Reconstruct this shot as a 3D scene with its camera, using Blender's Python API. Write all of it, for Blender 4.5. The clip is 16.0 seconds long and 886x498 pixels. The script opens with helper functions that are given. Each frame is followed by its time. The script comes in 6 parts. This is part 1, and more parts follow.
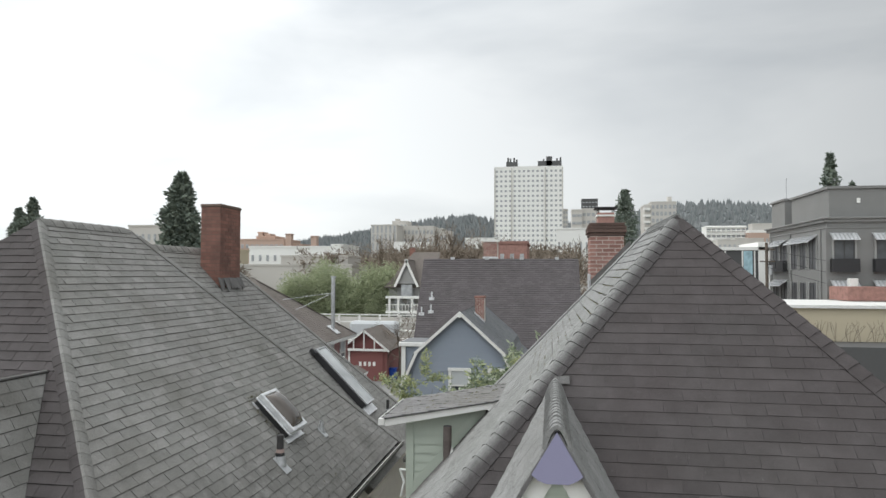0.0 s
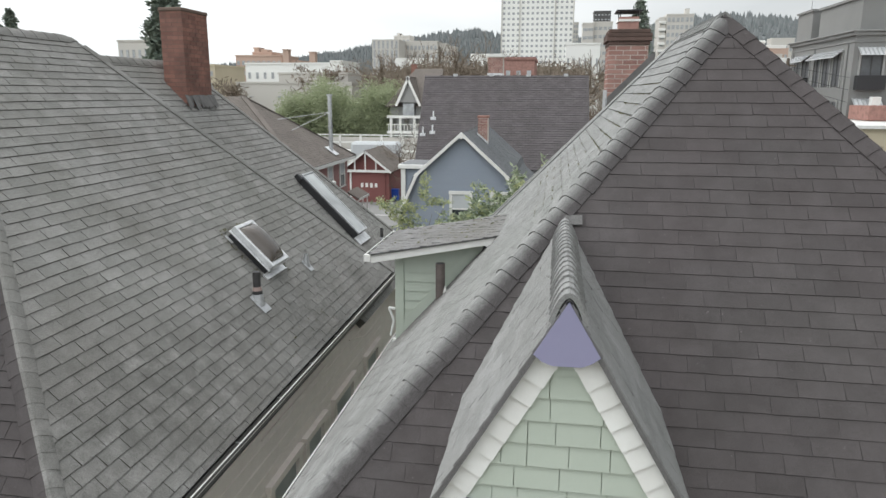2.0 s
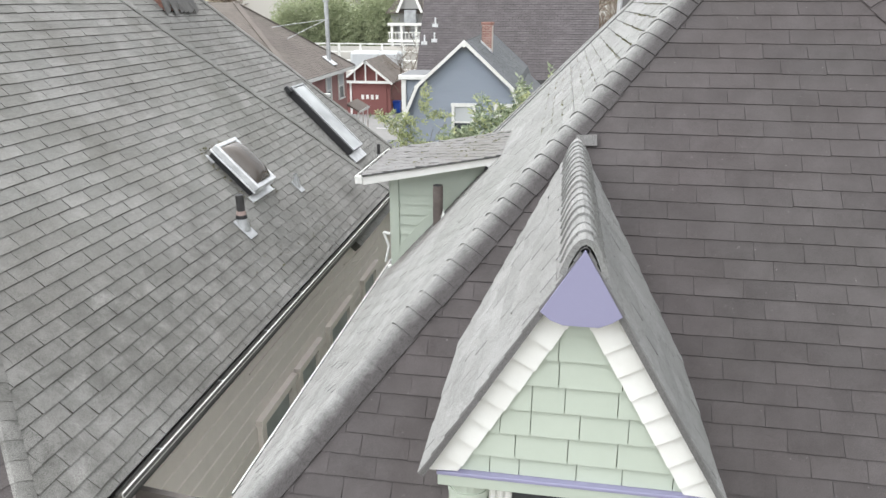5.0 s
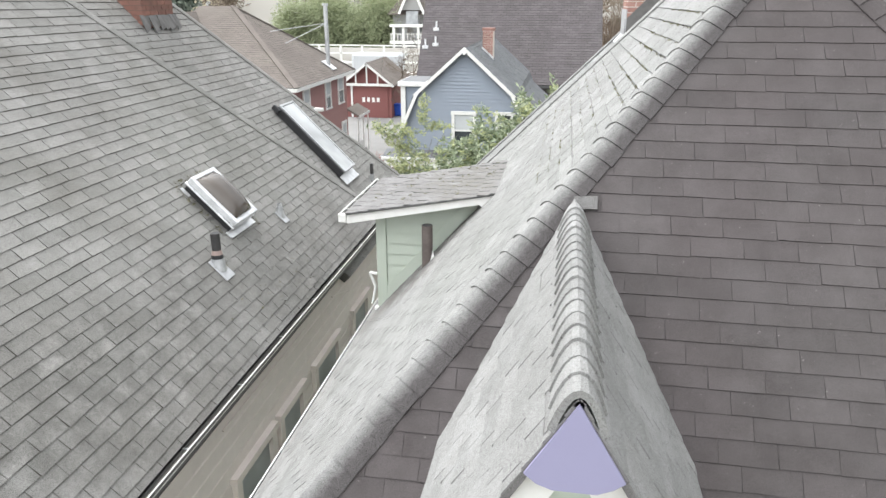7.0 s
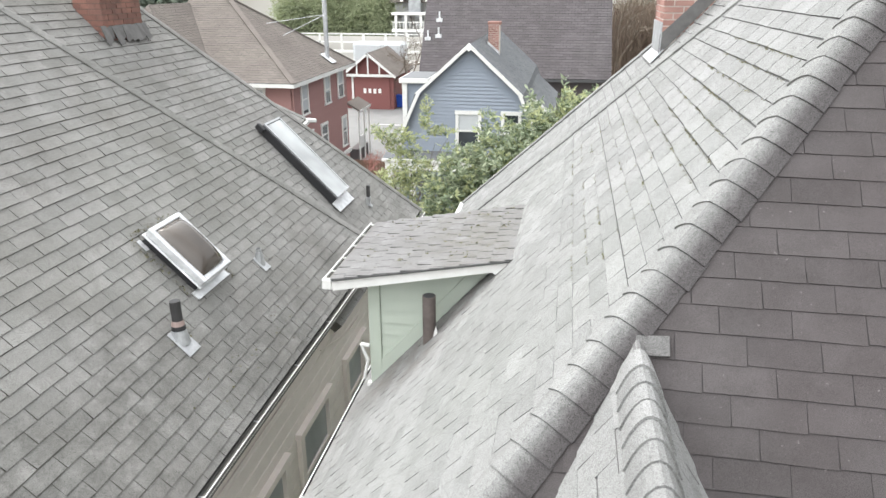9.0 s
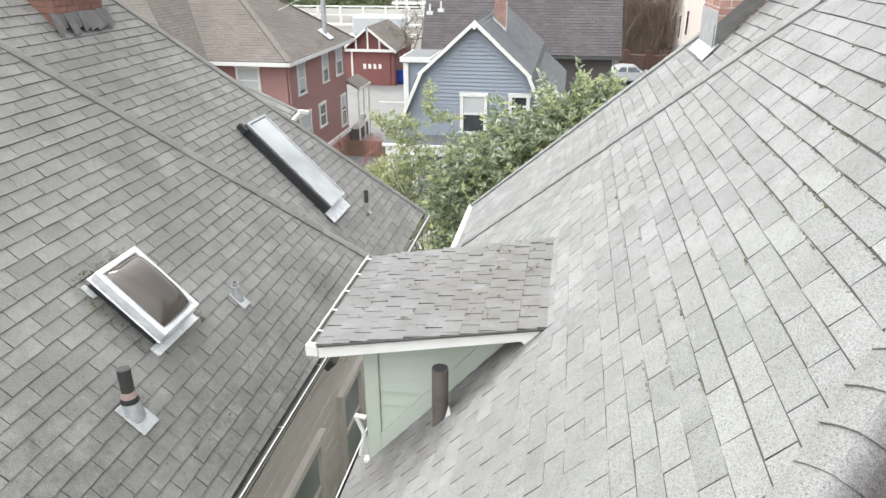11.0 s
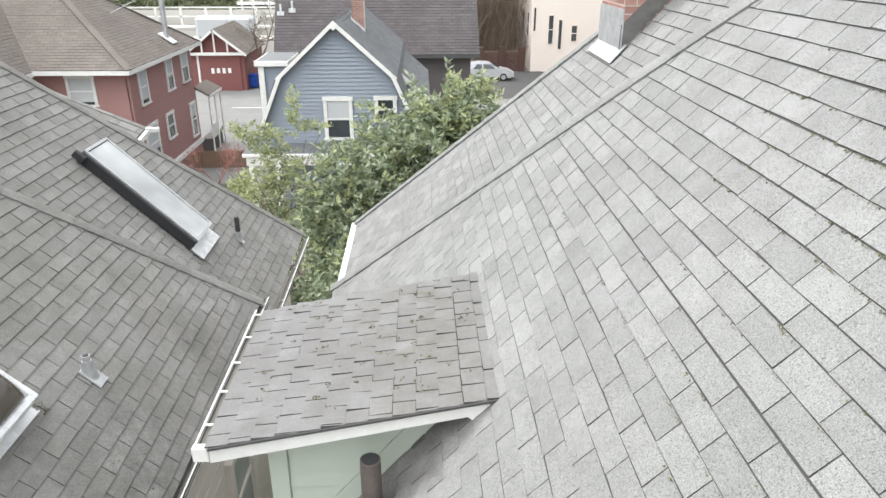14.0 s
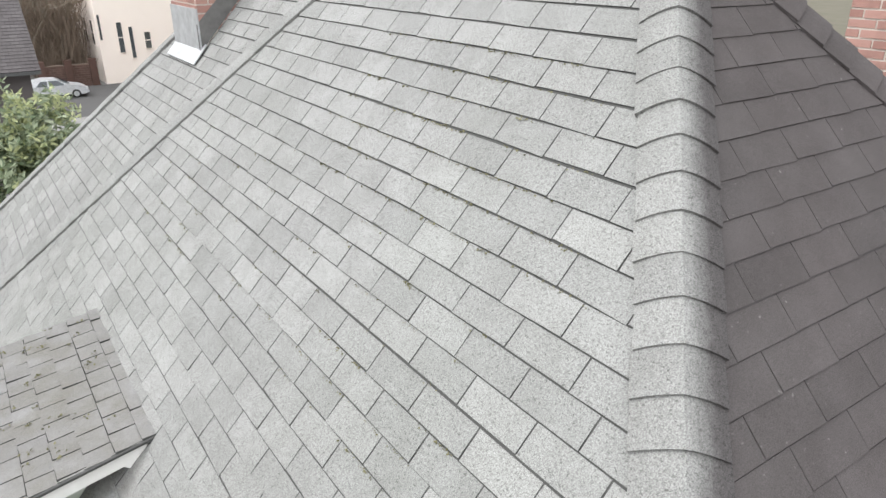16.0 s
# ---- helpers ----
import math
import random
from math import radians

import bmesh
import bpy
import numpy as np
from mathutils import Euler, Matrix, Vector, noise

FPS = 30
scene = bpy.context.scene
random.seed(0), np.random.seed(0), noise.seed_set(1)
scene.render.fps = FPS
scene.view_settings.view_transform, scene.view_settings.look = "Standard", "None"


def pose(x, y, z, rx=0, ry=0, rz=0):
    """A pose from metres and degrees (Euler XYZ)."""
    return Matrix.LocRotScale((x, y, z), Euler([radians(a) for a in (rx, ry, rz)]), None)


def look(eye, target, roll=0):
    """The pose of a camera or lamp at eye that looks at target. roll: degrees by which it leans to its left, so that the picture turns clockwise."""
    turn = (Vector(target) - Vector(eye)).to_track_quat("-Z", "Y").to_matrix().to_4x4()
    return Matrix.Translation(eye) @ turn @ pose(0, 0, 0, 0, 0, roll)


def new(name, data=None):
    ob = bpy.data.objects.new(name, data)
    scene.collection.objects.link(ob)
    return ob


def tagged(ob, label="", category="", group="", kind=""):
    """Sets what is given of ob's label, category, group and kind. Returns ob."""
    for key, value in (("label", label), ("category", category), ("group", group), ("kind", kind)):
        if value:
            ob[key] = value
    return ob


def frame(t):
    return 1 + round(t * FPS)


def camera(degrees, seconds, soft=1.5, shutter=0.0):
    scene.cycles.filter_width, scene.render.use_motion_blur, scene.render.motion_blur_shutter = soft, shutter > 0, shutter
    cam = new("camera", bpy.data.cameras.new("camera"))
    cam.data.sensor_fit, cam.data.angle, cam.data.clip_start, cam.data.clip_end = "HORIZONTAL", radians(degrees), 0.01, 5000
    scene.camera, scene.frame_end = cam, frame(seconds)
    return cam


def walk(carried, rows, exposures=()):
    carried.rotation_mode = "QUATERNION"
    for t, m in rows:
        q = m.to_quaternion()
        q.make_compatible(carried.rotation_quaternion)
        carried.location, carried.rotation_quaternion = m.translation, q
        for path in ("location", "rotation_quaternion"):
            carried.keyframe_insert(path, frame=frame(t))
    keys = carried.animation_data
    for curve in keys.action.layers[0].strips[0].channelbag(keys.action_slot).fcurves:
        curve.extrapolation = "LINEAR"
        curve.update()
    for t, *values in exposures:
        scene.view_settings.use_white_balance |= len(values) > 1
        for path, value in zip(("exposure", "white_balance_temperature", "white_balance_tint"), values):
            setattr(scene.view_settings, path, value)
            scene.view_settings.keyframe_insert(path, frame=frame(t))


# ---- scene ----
cam = camera(65.0, 16.0)
PATH = [
    (0, (-0.217, 0.824, 9.748), (-0.525, 2.798, 9.823), 0.2),
    (0.5, (-0.263, 1.102, 9.737), (-0.574, 3.078, 9.711), 0.3),
    (1, (-0.283, 1.403, 9.744), (-0.596, 3.374, 9.604), 0.2),
    (1.5, (-0.27, 1.71, 9.741), (-0.584, 3.665, 9.463), 0.1),
    (2, (-0.269, 2.009, 9.722), (-0.58, 3.936, 9.286), 0.2),
    (2.5, (-0.276, 2.258, 9.701), (-0.582, 4.144, 9.11), 0.3),
    (3, (-0.275, 2.428, 9.684), (-0.582, 4.288, 9.016), 0.1),
    (3.5, (-0.284, 2.497, 9.663), (-0.593, 4.357, 8.994), -0.0),
    (5.8, (-0.306, 2.788, 9.682), (-0.619, 4.643, 9.005), -0.0),
    (6, (-0.301, 2.859, 9.72), (-0.618, 4.714, 9.044), -0.0),
    (6.5, (-0.284, 3.054, 9.821), (-0.603, 4.909, 9.144), -0.1),
    (7, (-0.28, 3.252, 9.908), (-0.599, 5.106, 9.23), -0.0),
    (7.5, (-0.306, 3.505, 9.998), (-0.627, 5.358, 9.318), -0.0),
    (8, (-0.391, 3.819, 10.072), (-0.714, 5.672, 9.392), 0.0),
    (8.2, (-0.428, 3.957, 10.1), (-0.75, 5.81, 9.419), -0.0),
    (10.3, (-0.7, 5.464, 10.234), (-1.032, 7.274, 9.45), -0.3),
    (10.5, (-0.749, 5.566, 10.244), (-1.075, 7.376, 9.459), -0.3),
    (11, (-0.827, 5.811, 10.265), (-1.151, 7.621, 9.478), -0.2),
    (11.5, (-0.902, 6.013, 10.278), (-1.225, 7.822, 9.49), -0.2),
    (12, (-0.975, 6.187, 10.29), (-1.297, 7.997, 9.501), -0.1),
    (12.5, (-1.044, 6.331, 10.281), (-1.364, 8.14, 9.491), -0.0),
    (13, (-1.101, 6.436, 10.276), (-1.42, 8.245, 9.484), 0.0),
    (13.5, (-1.17, 6.541, 10.255), (-1.424, 8.36, 9.465), 0.0),
    (14, (-1.22, 6.654, 10.219), (-1.164, 8.49, 9.429), -0.0),
    (14.5, (-1.248, 6.687, 10.207), (-0.884, 8.487, 9.414), -0.0),
    (15, (-1.246, 6.682, 10.204), (-0.723, 8.442, 9.412), 0.0),
    (15.5, (-1.222, 6.669, 10.199), (-0.463, 8.343, 9.411), 0.1),
    (16, (-1.22, 6.66, 10.19), (-0.186, 8.181, 9.403), -0.1),
]
EXPOSURES = [
    (0, 0.45, 6420, 8.5), (1.5, 0.49, 6420, 8.5), (2.5, 0.83, 6420, 9), (3.5, 1.06, 6430, 10), (6.0, 1.40, 6450, 10.5), (8.0, 1.49, 6470, 10.5), (10.5, 1.43, 6480, 10),
    (14.0, 1.33, 6480, 10), (16.0, 1.18, 6480, 10.5),
]
walk(cam, [(t, look(eye, target, roll)) for t, eye, target, roll in PATH], EXPOSURES)

# ---- world and light: bright overcast sky ----
world = bpy.data.worlds.new("overcast_sky")
scene.world = world
world.use_nodes = True
wn, wl = world.node_tree.nodes, world.node_tree.links
wn.clear()


def wnode(kind, **props):
    n = wn.new(kind)
    for key, value in props.items():
        n.inputs[key].default_value = value
    return n


SUN_UP, SUN_TURN = radians(48), radians(-35)
sky = wn.new("ShaderNodeTexSky")
sky.sky_type, sky.sun_disc = "NISHITA", False
sky.sun_elevation, sky.sun_rotation = SUN_UP, SUN_TURN
coord = wn.new("ShaderNodeTexCoord")
squash = wn.new("ShaderNodeMapping")
squash.inputs["Scale"].default_value = (1.0, 1.0, 3.2)
puffs = wnode("ShaderNodeTexNoise", Scale=1.7, Detail=5.0, Roughness=0.5, Distortion=0.3)
tones = wn.new("ShaderNodeValToRGB")
tones.color_ramp.elements[0].position, tones.color_ramp.elements[0].color = 0.34, (0.585, 0.61, 0.63, 1)
tones.color_ramp.elements[1].position, tones.color_ramp.elements[1].color = 0.64, (0.84, 0.85, 0.85, 1)
cloud = wnode("ShaderNodeBackground", Strength=1.0)
clear = wnode("ShaderNodeBackground", Strength=0.08)
cover = wnode("ShaderNodeMixShader", Fac=0.93)
out = wn.new("ShaderNodeOutputWorld")
wl.new(coord.outputs["Generated"], squash.inputs["Vector"])
wl.new(squash.outputs["Vector"], puffs.inputs["Vector"])
wl.new(puffs.outputs["Fac"], tones.inputs["Fac"])
# the cover is thinner and brighter towards the hidden sun in the west
split = wn.new("ShaderNodeSeparateXYZ")
glow = wn.new("ShaderNodeMapRange")
glow.inputs["From Min"].default_value, glow.inputs["From Max"].default_value = 0.45, -0.55
glow.inputs["To Min"].default_value, glow.inputs["To Max"].default_value = 0.50, 1.06
dim = wn.new("ShaderNodeMix")
dim.data_type, dim.blend_type = "RGBA", "MULTIPLY"
dim.inputs["Factor"].default_value = 1.0
wl.new(coord.outputs["Generated"], split.inputs["Vector"])
wl.new(split.outputs["X"], glow.inputs["Value"])
wl.new(tones.outputs["Color"], dim.inputs["A"])
# and brighter still in the south, behind the walk's start
south_glow = wn.new("ShaderNodeMapRange")
south_glow.inputs["From Min"].default_value, south_glow.inputs["From Max"].default_value = 0.3, -0.8
south_glow.inputs["To Min"].default_value, south_glow.inputs["To Max"].default_value = 1.0, 1.6
both_ways = wn.new("ShaderNodeMath")
both_ways.operation = "MULTIPLY"
wl.new(split.outputs["Y"], south_glow.inputs["Value"])
wl.new(glow.outputs["Result"], both_ways.inputs[0])
wl.new(south_glow.outputs["Result"], both_ways.inputs[1])
wl.new(both_ways.outputs[0], dim.inputs["B"])
# an overcast sky is brightest overhead
zenith = wn.new("ShaderNodeMapRange")
zenith.inputs["From Min"].default_value, zenith.inputs["From Max"].default_value = 0.32, 1.0
zenith.inputs["To Min"].default_value, zenith.inputs["To Max"].default_value = 1.0, 2.0
wl.new(split.outputs["Z"], zenith.inputs["Value"])
wl.new(zenith.outputs["Result"], cloud.inputs["Strength"])
wl.new(dim.outputs["Result"], cloud.inputs["Color"])
wl.new(sky.outputs["Color"], clear.inputs["Color"])
wl.new(clear.outputs["Background"], cover.inputs[1])
wl.new(cloud.outputs["Background"], cover.inputs[2])
wl.new(cover.outputs["Shader"], out.inputs["Surface"])

sun = new("sun", bpy.data.lights.new("sun", "SUN"))
sun.data.energy, sun.data.angle, sun.data.color = 0.9, radians(25), (1.0, 0.97, 0.93)
sun.matrix_world = look((-40, 30, 60), (0, 0, 0))

# ---- materials ----
def material(name, rough=0.8, metal=0.0, spec=0.3):
    m = bpy.data.materials.new(name)
    m.use_nodes = True
    b = m.node_tree.nodes["Principled BSDF"]
    b.inputs["Roughness"].default_value, b.inputs["Metallic"].default_value = rough, metal
    b.inputs["Specular IOR Level"].default_value = spec
    return m, m.node_tree.nodes, m.node_tree.links, b


def mixed(n, l, fac, a, b, blend="MIX"):
    mx = n.new("ShaderNodeMix")
    mx.data_type, mx.blend_type = "RGBA", blend
    for sock, v in ((mx.inputs["Factor"], fac), (mx.inputs["A"], a), (mx.inputs["B"], b)):
        if isinstance(v, bpy.types.NodeSocket):
            l.new(v, sock)
        elif isinstance(v, (int, float)):
            sock.default_value = v
        else:
            sock.default_value = (*v, 1)
    return mx.outputs["Result"]


def world_noise(n, l, scale, detail=3.0, rough=0.55):
    ge = n.new("ShaderNodeNewGeometry")
    tx = n.new("ShaderNodeTexNoise")
    tx.inputs["Scale"].default_value, tx.inputs["Detail"].default_value, tx.inputs["Roughness"].default_value = scale, detail, rough
    l.new(ge.outputs["Position"], tx.inputs["Vector"])
    return tx.outputs["Fac"]


def ramped(n, l, fac, lo, hi):
    r = n.new("ShaderNodeMapRange")
    r.inputs["From Min"].default_value, r.inputs["From Max"].default_value = lo, hi
    l.new(fac, r.inputs["Value"])
    return r.outputs["Result"]


def piece_random(n, l):
    """One random number for each piece, be it an object or an island of a joined mesh."""
    oi, ge, ad, fr = n.new("ShaderNodeObjectInfo"), n.new("ShaderNodeNewGeometry"), n.new("ShaderNodeMath"), n.new("ShaderNodeMath")
    ad.operation, fr.operation = "ADD", "FRACT"
    l.new(oi.outputs["Random"], ad.inputs[0])
    l.new(ge.outputs["Random Per Island"], ad.inputs[1])
    l.new(ad.outputs[0], fr.inputs[0])
    return fr.outputs[0]


def bumped(n, l, b, height, strength, distance=0.01):
    bp = n.new("ShaderNodeBump")
    bp.inputs["Strength"].default_value, bp.inputs["Distance"].default_value = strength, distance
    l.new(height, bp.inputs["Height"])
    l.new(bp.outputs["Normal"], b.inputs["Normal"])


def shingle_material(name, dark, light, stain, stain_amount=0.5, grit=0.35, rough=0.95, scale=0.9, mottle=0.0, stains_and_shade=(), specks=0.0, stain_shade_tone=(0.165, 0.15, 0.138), fade=None):
    """Asphalt shingle: granules, a tone for each tab, large weather stains, lichen specks."""
    m, n, l, b = material(name, rough, 0, 0.2)
    base = mixed(n, l, piece_random(n, l), dark, light)
    big = ramped(n, l, world_noise(n, l, scale, 4.0, 0.6), 0.42, 0.72)
    part_of = n.new("ShaderNodeMath")
    part_of.operation = "MULTIPLY"
    part_of.inputs[1].default_value = stain_amount
    l.new(big, part_of.inputs[0])
    blotch = ramped(n, l, world_noise(n, l, 4.5, 5.0, 0.65), 0.36, 0.66)
    stained = mixed(n, l, part_of.outputs[0], base, stain)
    stained = mixed(n, l, blotch, mixed(n, l, mottle, stained, (0.30, 0.28, 0.26), "MULTIPLY"), stained)
    green = ramped(n, l, world_noise(n, l, 0.55, 3.0, 0.6), 0.45, 0.95)
    stained = mixed(n, l, green, stained, mixed(n, l, 1.0, stained, (0.975, 1.0, 0.965), "MULTIPLY"))
    if specks:
        dot = n.new("ShaderNodeMath")
        dot.operation = "MULTIPLY"
        dot.inputs[1].default_value = specks
        l.new(ramped(n, l, world_noise(n, l, 48.0, 2.0, 0.5), 0.71, 0.78), dot.inputs[0])
        stained = mixed(n, l, dot.outputs[0], stained, (0.34, 0.33, 0.31))
    # dark blotches round given points: roof stains, and painted shade below the shed dormer
    for x, y, z, reach in stains_and_shade:
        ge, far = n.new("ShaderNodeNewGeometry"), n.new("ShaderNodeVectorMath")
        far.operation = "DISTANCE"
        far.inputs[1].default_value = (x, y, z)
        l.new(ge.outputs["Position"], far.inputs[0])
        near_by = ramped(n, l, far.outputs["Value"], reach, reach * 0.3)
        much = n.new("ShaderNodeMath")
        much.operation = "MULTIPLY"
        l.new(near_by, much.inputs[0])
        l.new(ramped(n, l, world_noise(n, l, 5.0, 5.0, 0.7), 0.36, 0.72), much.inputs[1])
        stained = mixed(n, l, much.outputs[0], stained, stain_shade_tone)
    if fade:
        # blends to another tone across a bent cap, painting in its shaded side
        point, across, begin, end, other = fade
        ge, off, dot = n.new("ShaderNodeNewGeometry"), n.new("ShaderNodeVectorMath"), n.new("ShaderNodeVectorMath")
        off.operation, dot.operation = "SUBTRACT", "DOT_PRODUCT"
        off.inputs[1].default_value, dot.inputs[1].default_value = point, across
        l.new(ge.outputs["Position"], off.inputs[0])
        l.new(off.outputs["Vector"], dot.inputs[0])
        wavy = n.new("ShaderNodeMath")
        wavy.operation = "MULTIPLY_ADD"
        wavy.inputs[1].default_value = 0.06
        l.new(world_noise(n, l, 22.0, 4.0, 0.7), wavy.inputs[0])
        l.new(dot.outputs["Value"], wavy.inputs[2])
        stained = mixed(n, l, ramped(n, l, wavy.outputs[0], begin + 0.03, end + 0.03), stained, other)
    fine = world_noise(n, l, 270.0, 3.0, 0.8)
    if grit > 0.7:
        stained = mixed(n, l, ramped(n, l, world_noise(n, l, 120.0, 3.0, 0.7), 0.54, 0.66), stained, mixed(n, l, 0.58, stained, (0.25, 0.24, 0.23), "MULTIPLY"))
    mid = world_noise(n, l, 14.0, 4.0, 0.65)
    gr = n.new("ShaderNodeMapRange")
    for key, value in (("From Min", 0.34), ("From Max", 0.64), ("To Min", 1 - 0.62 * grit), ("To Max", 1 + 0.42 * grit)):
        gr.inputs[key].default_value = value
    l.new(fine, gr.inputs["Value"])
    cr = n.new("ShaderNodeCombineColor")
    for k in range(3):
        l.new(gr.outputs["Result"], cr.inputs[k])
    worn = mixed(n, l, 1.0, stained, cr.outputs["Color"], "MULTIPLY")
    worn = mixed(n, l, ramped(n, l, mid, 0.5, 1.3), worn, stained)
    l.new(worn, b.inputs["Base Color"])
    bumped(n, l, b, fine, 0.5, 0.004)
    return m


def paint_material(name, colour, worn=None, rough=0.6, amount=0.35, scale=6.0, spec=0.3):
    """Weathered house paint: large dirt, fine grain."""
    m, n, l, b = material(name, rough, 0, spec)
    worn = worn or tuple(c * 0.72 for c in colour)
    big = ramped(n, l, world_noise(n, l, scale, 5.0, 0.65), 0.4, 0.8)
    k = n.new("ShaderNodeMath")
    k.operation = "MULTIPLY"
    k.inputs[1].default_value = amount
    l.new(big, k.inputs[0])
    first = mixed(n, l, k.outputs[0], colour, worn)
    k2 = n.new("ShaderNodeMath")
    k2.operation = "MULTIPLY"
    k2.inputs[1].default_value = 0.22
    l.new(piece_random(n, l), k2.inputs[0])
    l.new(mixed(n, l, k2.outputs[0], first, worn), b.inputs["Base Color"])
    bumped(n, l, b, world_noise(n, l, 70.0, 3.0), 0.15, 0.003)
    return m


def metal_material(name, colour, rough=0.45, metal=0.8):
    m, n, l, b = material(name, rough, metal, 0.5)
    l.new(mixed(n, l, ramped(n, l, world_noise(n, l, 9.0, 5.0, 0.7), 0.35, 0.75), colour, tuple(c * 0.6 for c in colour)), b.inputs["Base Color"])
    bumped(n, l, b, world_noise(n, l, 25.0, 3.0), 0.2, 0.003)
    return m


def brick_material(name, a, c, soot=(0.05, 0.04, 0.035), soot_amount=0.5):
    m, n, l, b = material(name, 0.9, 0, 0.2)
    base = mixed(n, l, piece_random(n, l), a, c)
    k = n.new("ShaderNodeMath")
    k.operation = "MULTIPLY"
    k.inputs[1].default_value = soot_amount
    l.new(ramped(n, l, world_noise(n, l, 3.0, 5.0, 0.65), 0.42, 0.75), k.inputs[0])
    l.new(mixed(n, l, k.outputs[0], base, soot), b.inputs["Base Color"])
    bumped(n, l, b, world_noise(n, l, 60.0, 4.0), 0.5, 0.006)
    return m


def glass_material(name, tint=(0.03, 0.035, 0.04), rough=0.06):
    m, n, l, b = material(name, rough, 0, 0.8)
    l.new(mixed(n, l, ramped(n, l, world_noise(n, l, 1.5, 2.0), 0.3, 0.7), tint, tuple(c * 1.8 for c in tint)), b.inputs["Base Color"])
    return m


def leaf_material(name, a, c, rough=0.6, thin=0.0):
    m, n, l, b = material(name, rough, 0, 0.25)
    tone = mixed(n, l, piece_random(n, l), a, c)
    l.new(tone, b.inputs["Base Color"])
    if thin:
        through_light, both = n.new("ShaderNodeBsdfTranslucent"), n.new("ShaderNodeMixShader")
        both.inputs[0].default_value = thin
        l.new(tone, through_light.inputs["Color"])
        l.new(b.outputs[0], both.inputs[1])
        l.new(through_light.outputs[0], both.inputs[2])
        l.new(both.outputs[0], n["Material Output"].inputs["Surface"])
    return m


# blotches below the shed dormer: its shade plus dirt, put into the colour
M_SH_WEST = shingle_material("grey_shingle", (0.248, 0.249, 0.244), (0.309, 0.309, 0.303), (0.214, 0.215, 0.206), 0.5, 0.82, mottle=0.2, stains_and_shade=((-1.52, 9.36, 7.44, 0.6), (-1.9, 9.5, 7.05, 0.5), (-1.15, 9.5, 7.85, 0.4)))
M_SH_SOUTH = shingle_material("dark_brown_shingle", (0.0805, 0.0728, 0.0728), (0.0979, 0.0883, 0.0883), (0.0836, 0.0711, 0.0711), 0.6, 0.5, mottle=0.28, specks=0.28)
M_SH_LEFT = shingle_material("olive_grey_shingle", (0.244, 0.242, 0.23), (0.306, 0.3, 0.287), (0.175, 0.165, 0.153), 0.6, 0.85, scale=1.1, mottle=0.22, stains_and_shade=((-3.2, 10.7, 6.92, 0.85), (-3.25, 9.7, 6.97, 0.8), (-3.2, 12.1, 6.92, 0.6), (-3.25, 8.4, 6.97, 0.9), (-3.25, 7.0, 6.97, 0.9), (-4.0, 10.05, 7.72, 0.5), (-3.3, 5.7, 7.0, 1.1), (-3.7, 6.6, 7.4, 1.0), (-3.6, 7.6, 7.3, 0.9), (-3.7, 8.8, 7.4, 0.8)), stain_shade_tone=(0.14, 0.137, 0.128))
M_SH_DIRTY = shingle_material("sooty_cap_shingle", (0.172, 0.168, 0.166), (0.21, 0.206, 0.203), (0.13, 0.125, 0.122), 0.6, 0.8, mottle=0.3)
# turns to the south slope's brown, mostly for the side away from the light
M_SH_HIP = shingle_material("hip_shingle_shaded_south", (0.245, 0.245, 0.24), (0.305, 0.305, 0.298), (0.21, 0.21, 0.202), 0.5, 0.85, mottle=0.2, fade=((1.11, 8.55, 10.4), (0.707, -0.707, 0), 0.0, 0.075, (0.0919, 0.085, 0.085)))
M_SH_SHED = shingle_material("worn_grey_shingle", (0.218, 0.214, 0.213), (0.246, 0.243, 0.242), (0.183, 0.177, 0.173), 0.6, 0.55, mottle=0.3, stains_and_shade=((-1.15, 9.8, 8.14, 0.75), (-1.3, 10.5, 8.1, 0.7)), stain_shade_tone=(0.155, 0.148, 0.132))
M_SH_FAR = shingle_material("brown_far_shingle", (0.165, 0.145, 0.131), (0.192, 0.169, 0.153), (0.135, 0.117, 0.106), 0.7)
M_SH_DARKFAR = shingle_material("charcoal_far_shingle", (0.103, 0.0917, 0.0948), (0.129, 0.117, 0.12), (0.0876, 0.0793, 0.0804), 0.5)
M_SH_BLUE = shingle_material("slate_shingle", (0.125, 0.132, 0.139), (0.154, 0.16, 0.167), (0.105, 0.108, 0.112), 0.5)
M_UNDER = paint_material("roof_felt", (0.035, 0.034, 0.032), None, 0.95)
M_MINT = paint_material("mint_green_paint", (0.455, 0.50, 0.43), (0.385, 0.43, 0.365))
M_WHITE = paint_material("white_paint", (0.74, 0.74, 0.72), (0.52, 0.50, 0.46), 0.5, 0.5)
M_CREAMW = paint_material("off_white_paint", (0.78, 0.78, 0.75), (0.6, 0.58, 0.54), 0.55, 0.4)
M_PURPLE = paint_material("lavender_paint", (0.284, 0.276, 0.401), (0.243, 0.234, 0.352), 0.55, 0.3)
M_TAUPE = paint_material("taupe_siding_paint", (0.74, 0.675, 0.637), (0.60, 0.545, 0.515), 0.7, 0.5)
M_BLUE = paint_material("slate_blue_paint", (0.265, 0.298, 0.348), (0.235, 0.265, 0.31), 0.65, 0.3)
M_RED = paint_material("barn_red_paint", (0.325, 0.185, 0.172), (0.275, 0.152, 0.142), 0.7, 0.4)
M_GARAGE = paint_material("oxide_red_paint", (0.208, 0.085, 0.078), (0.173, 0.0694, 0.065), 0.7, 0.4)
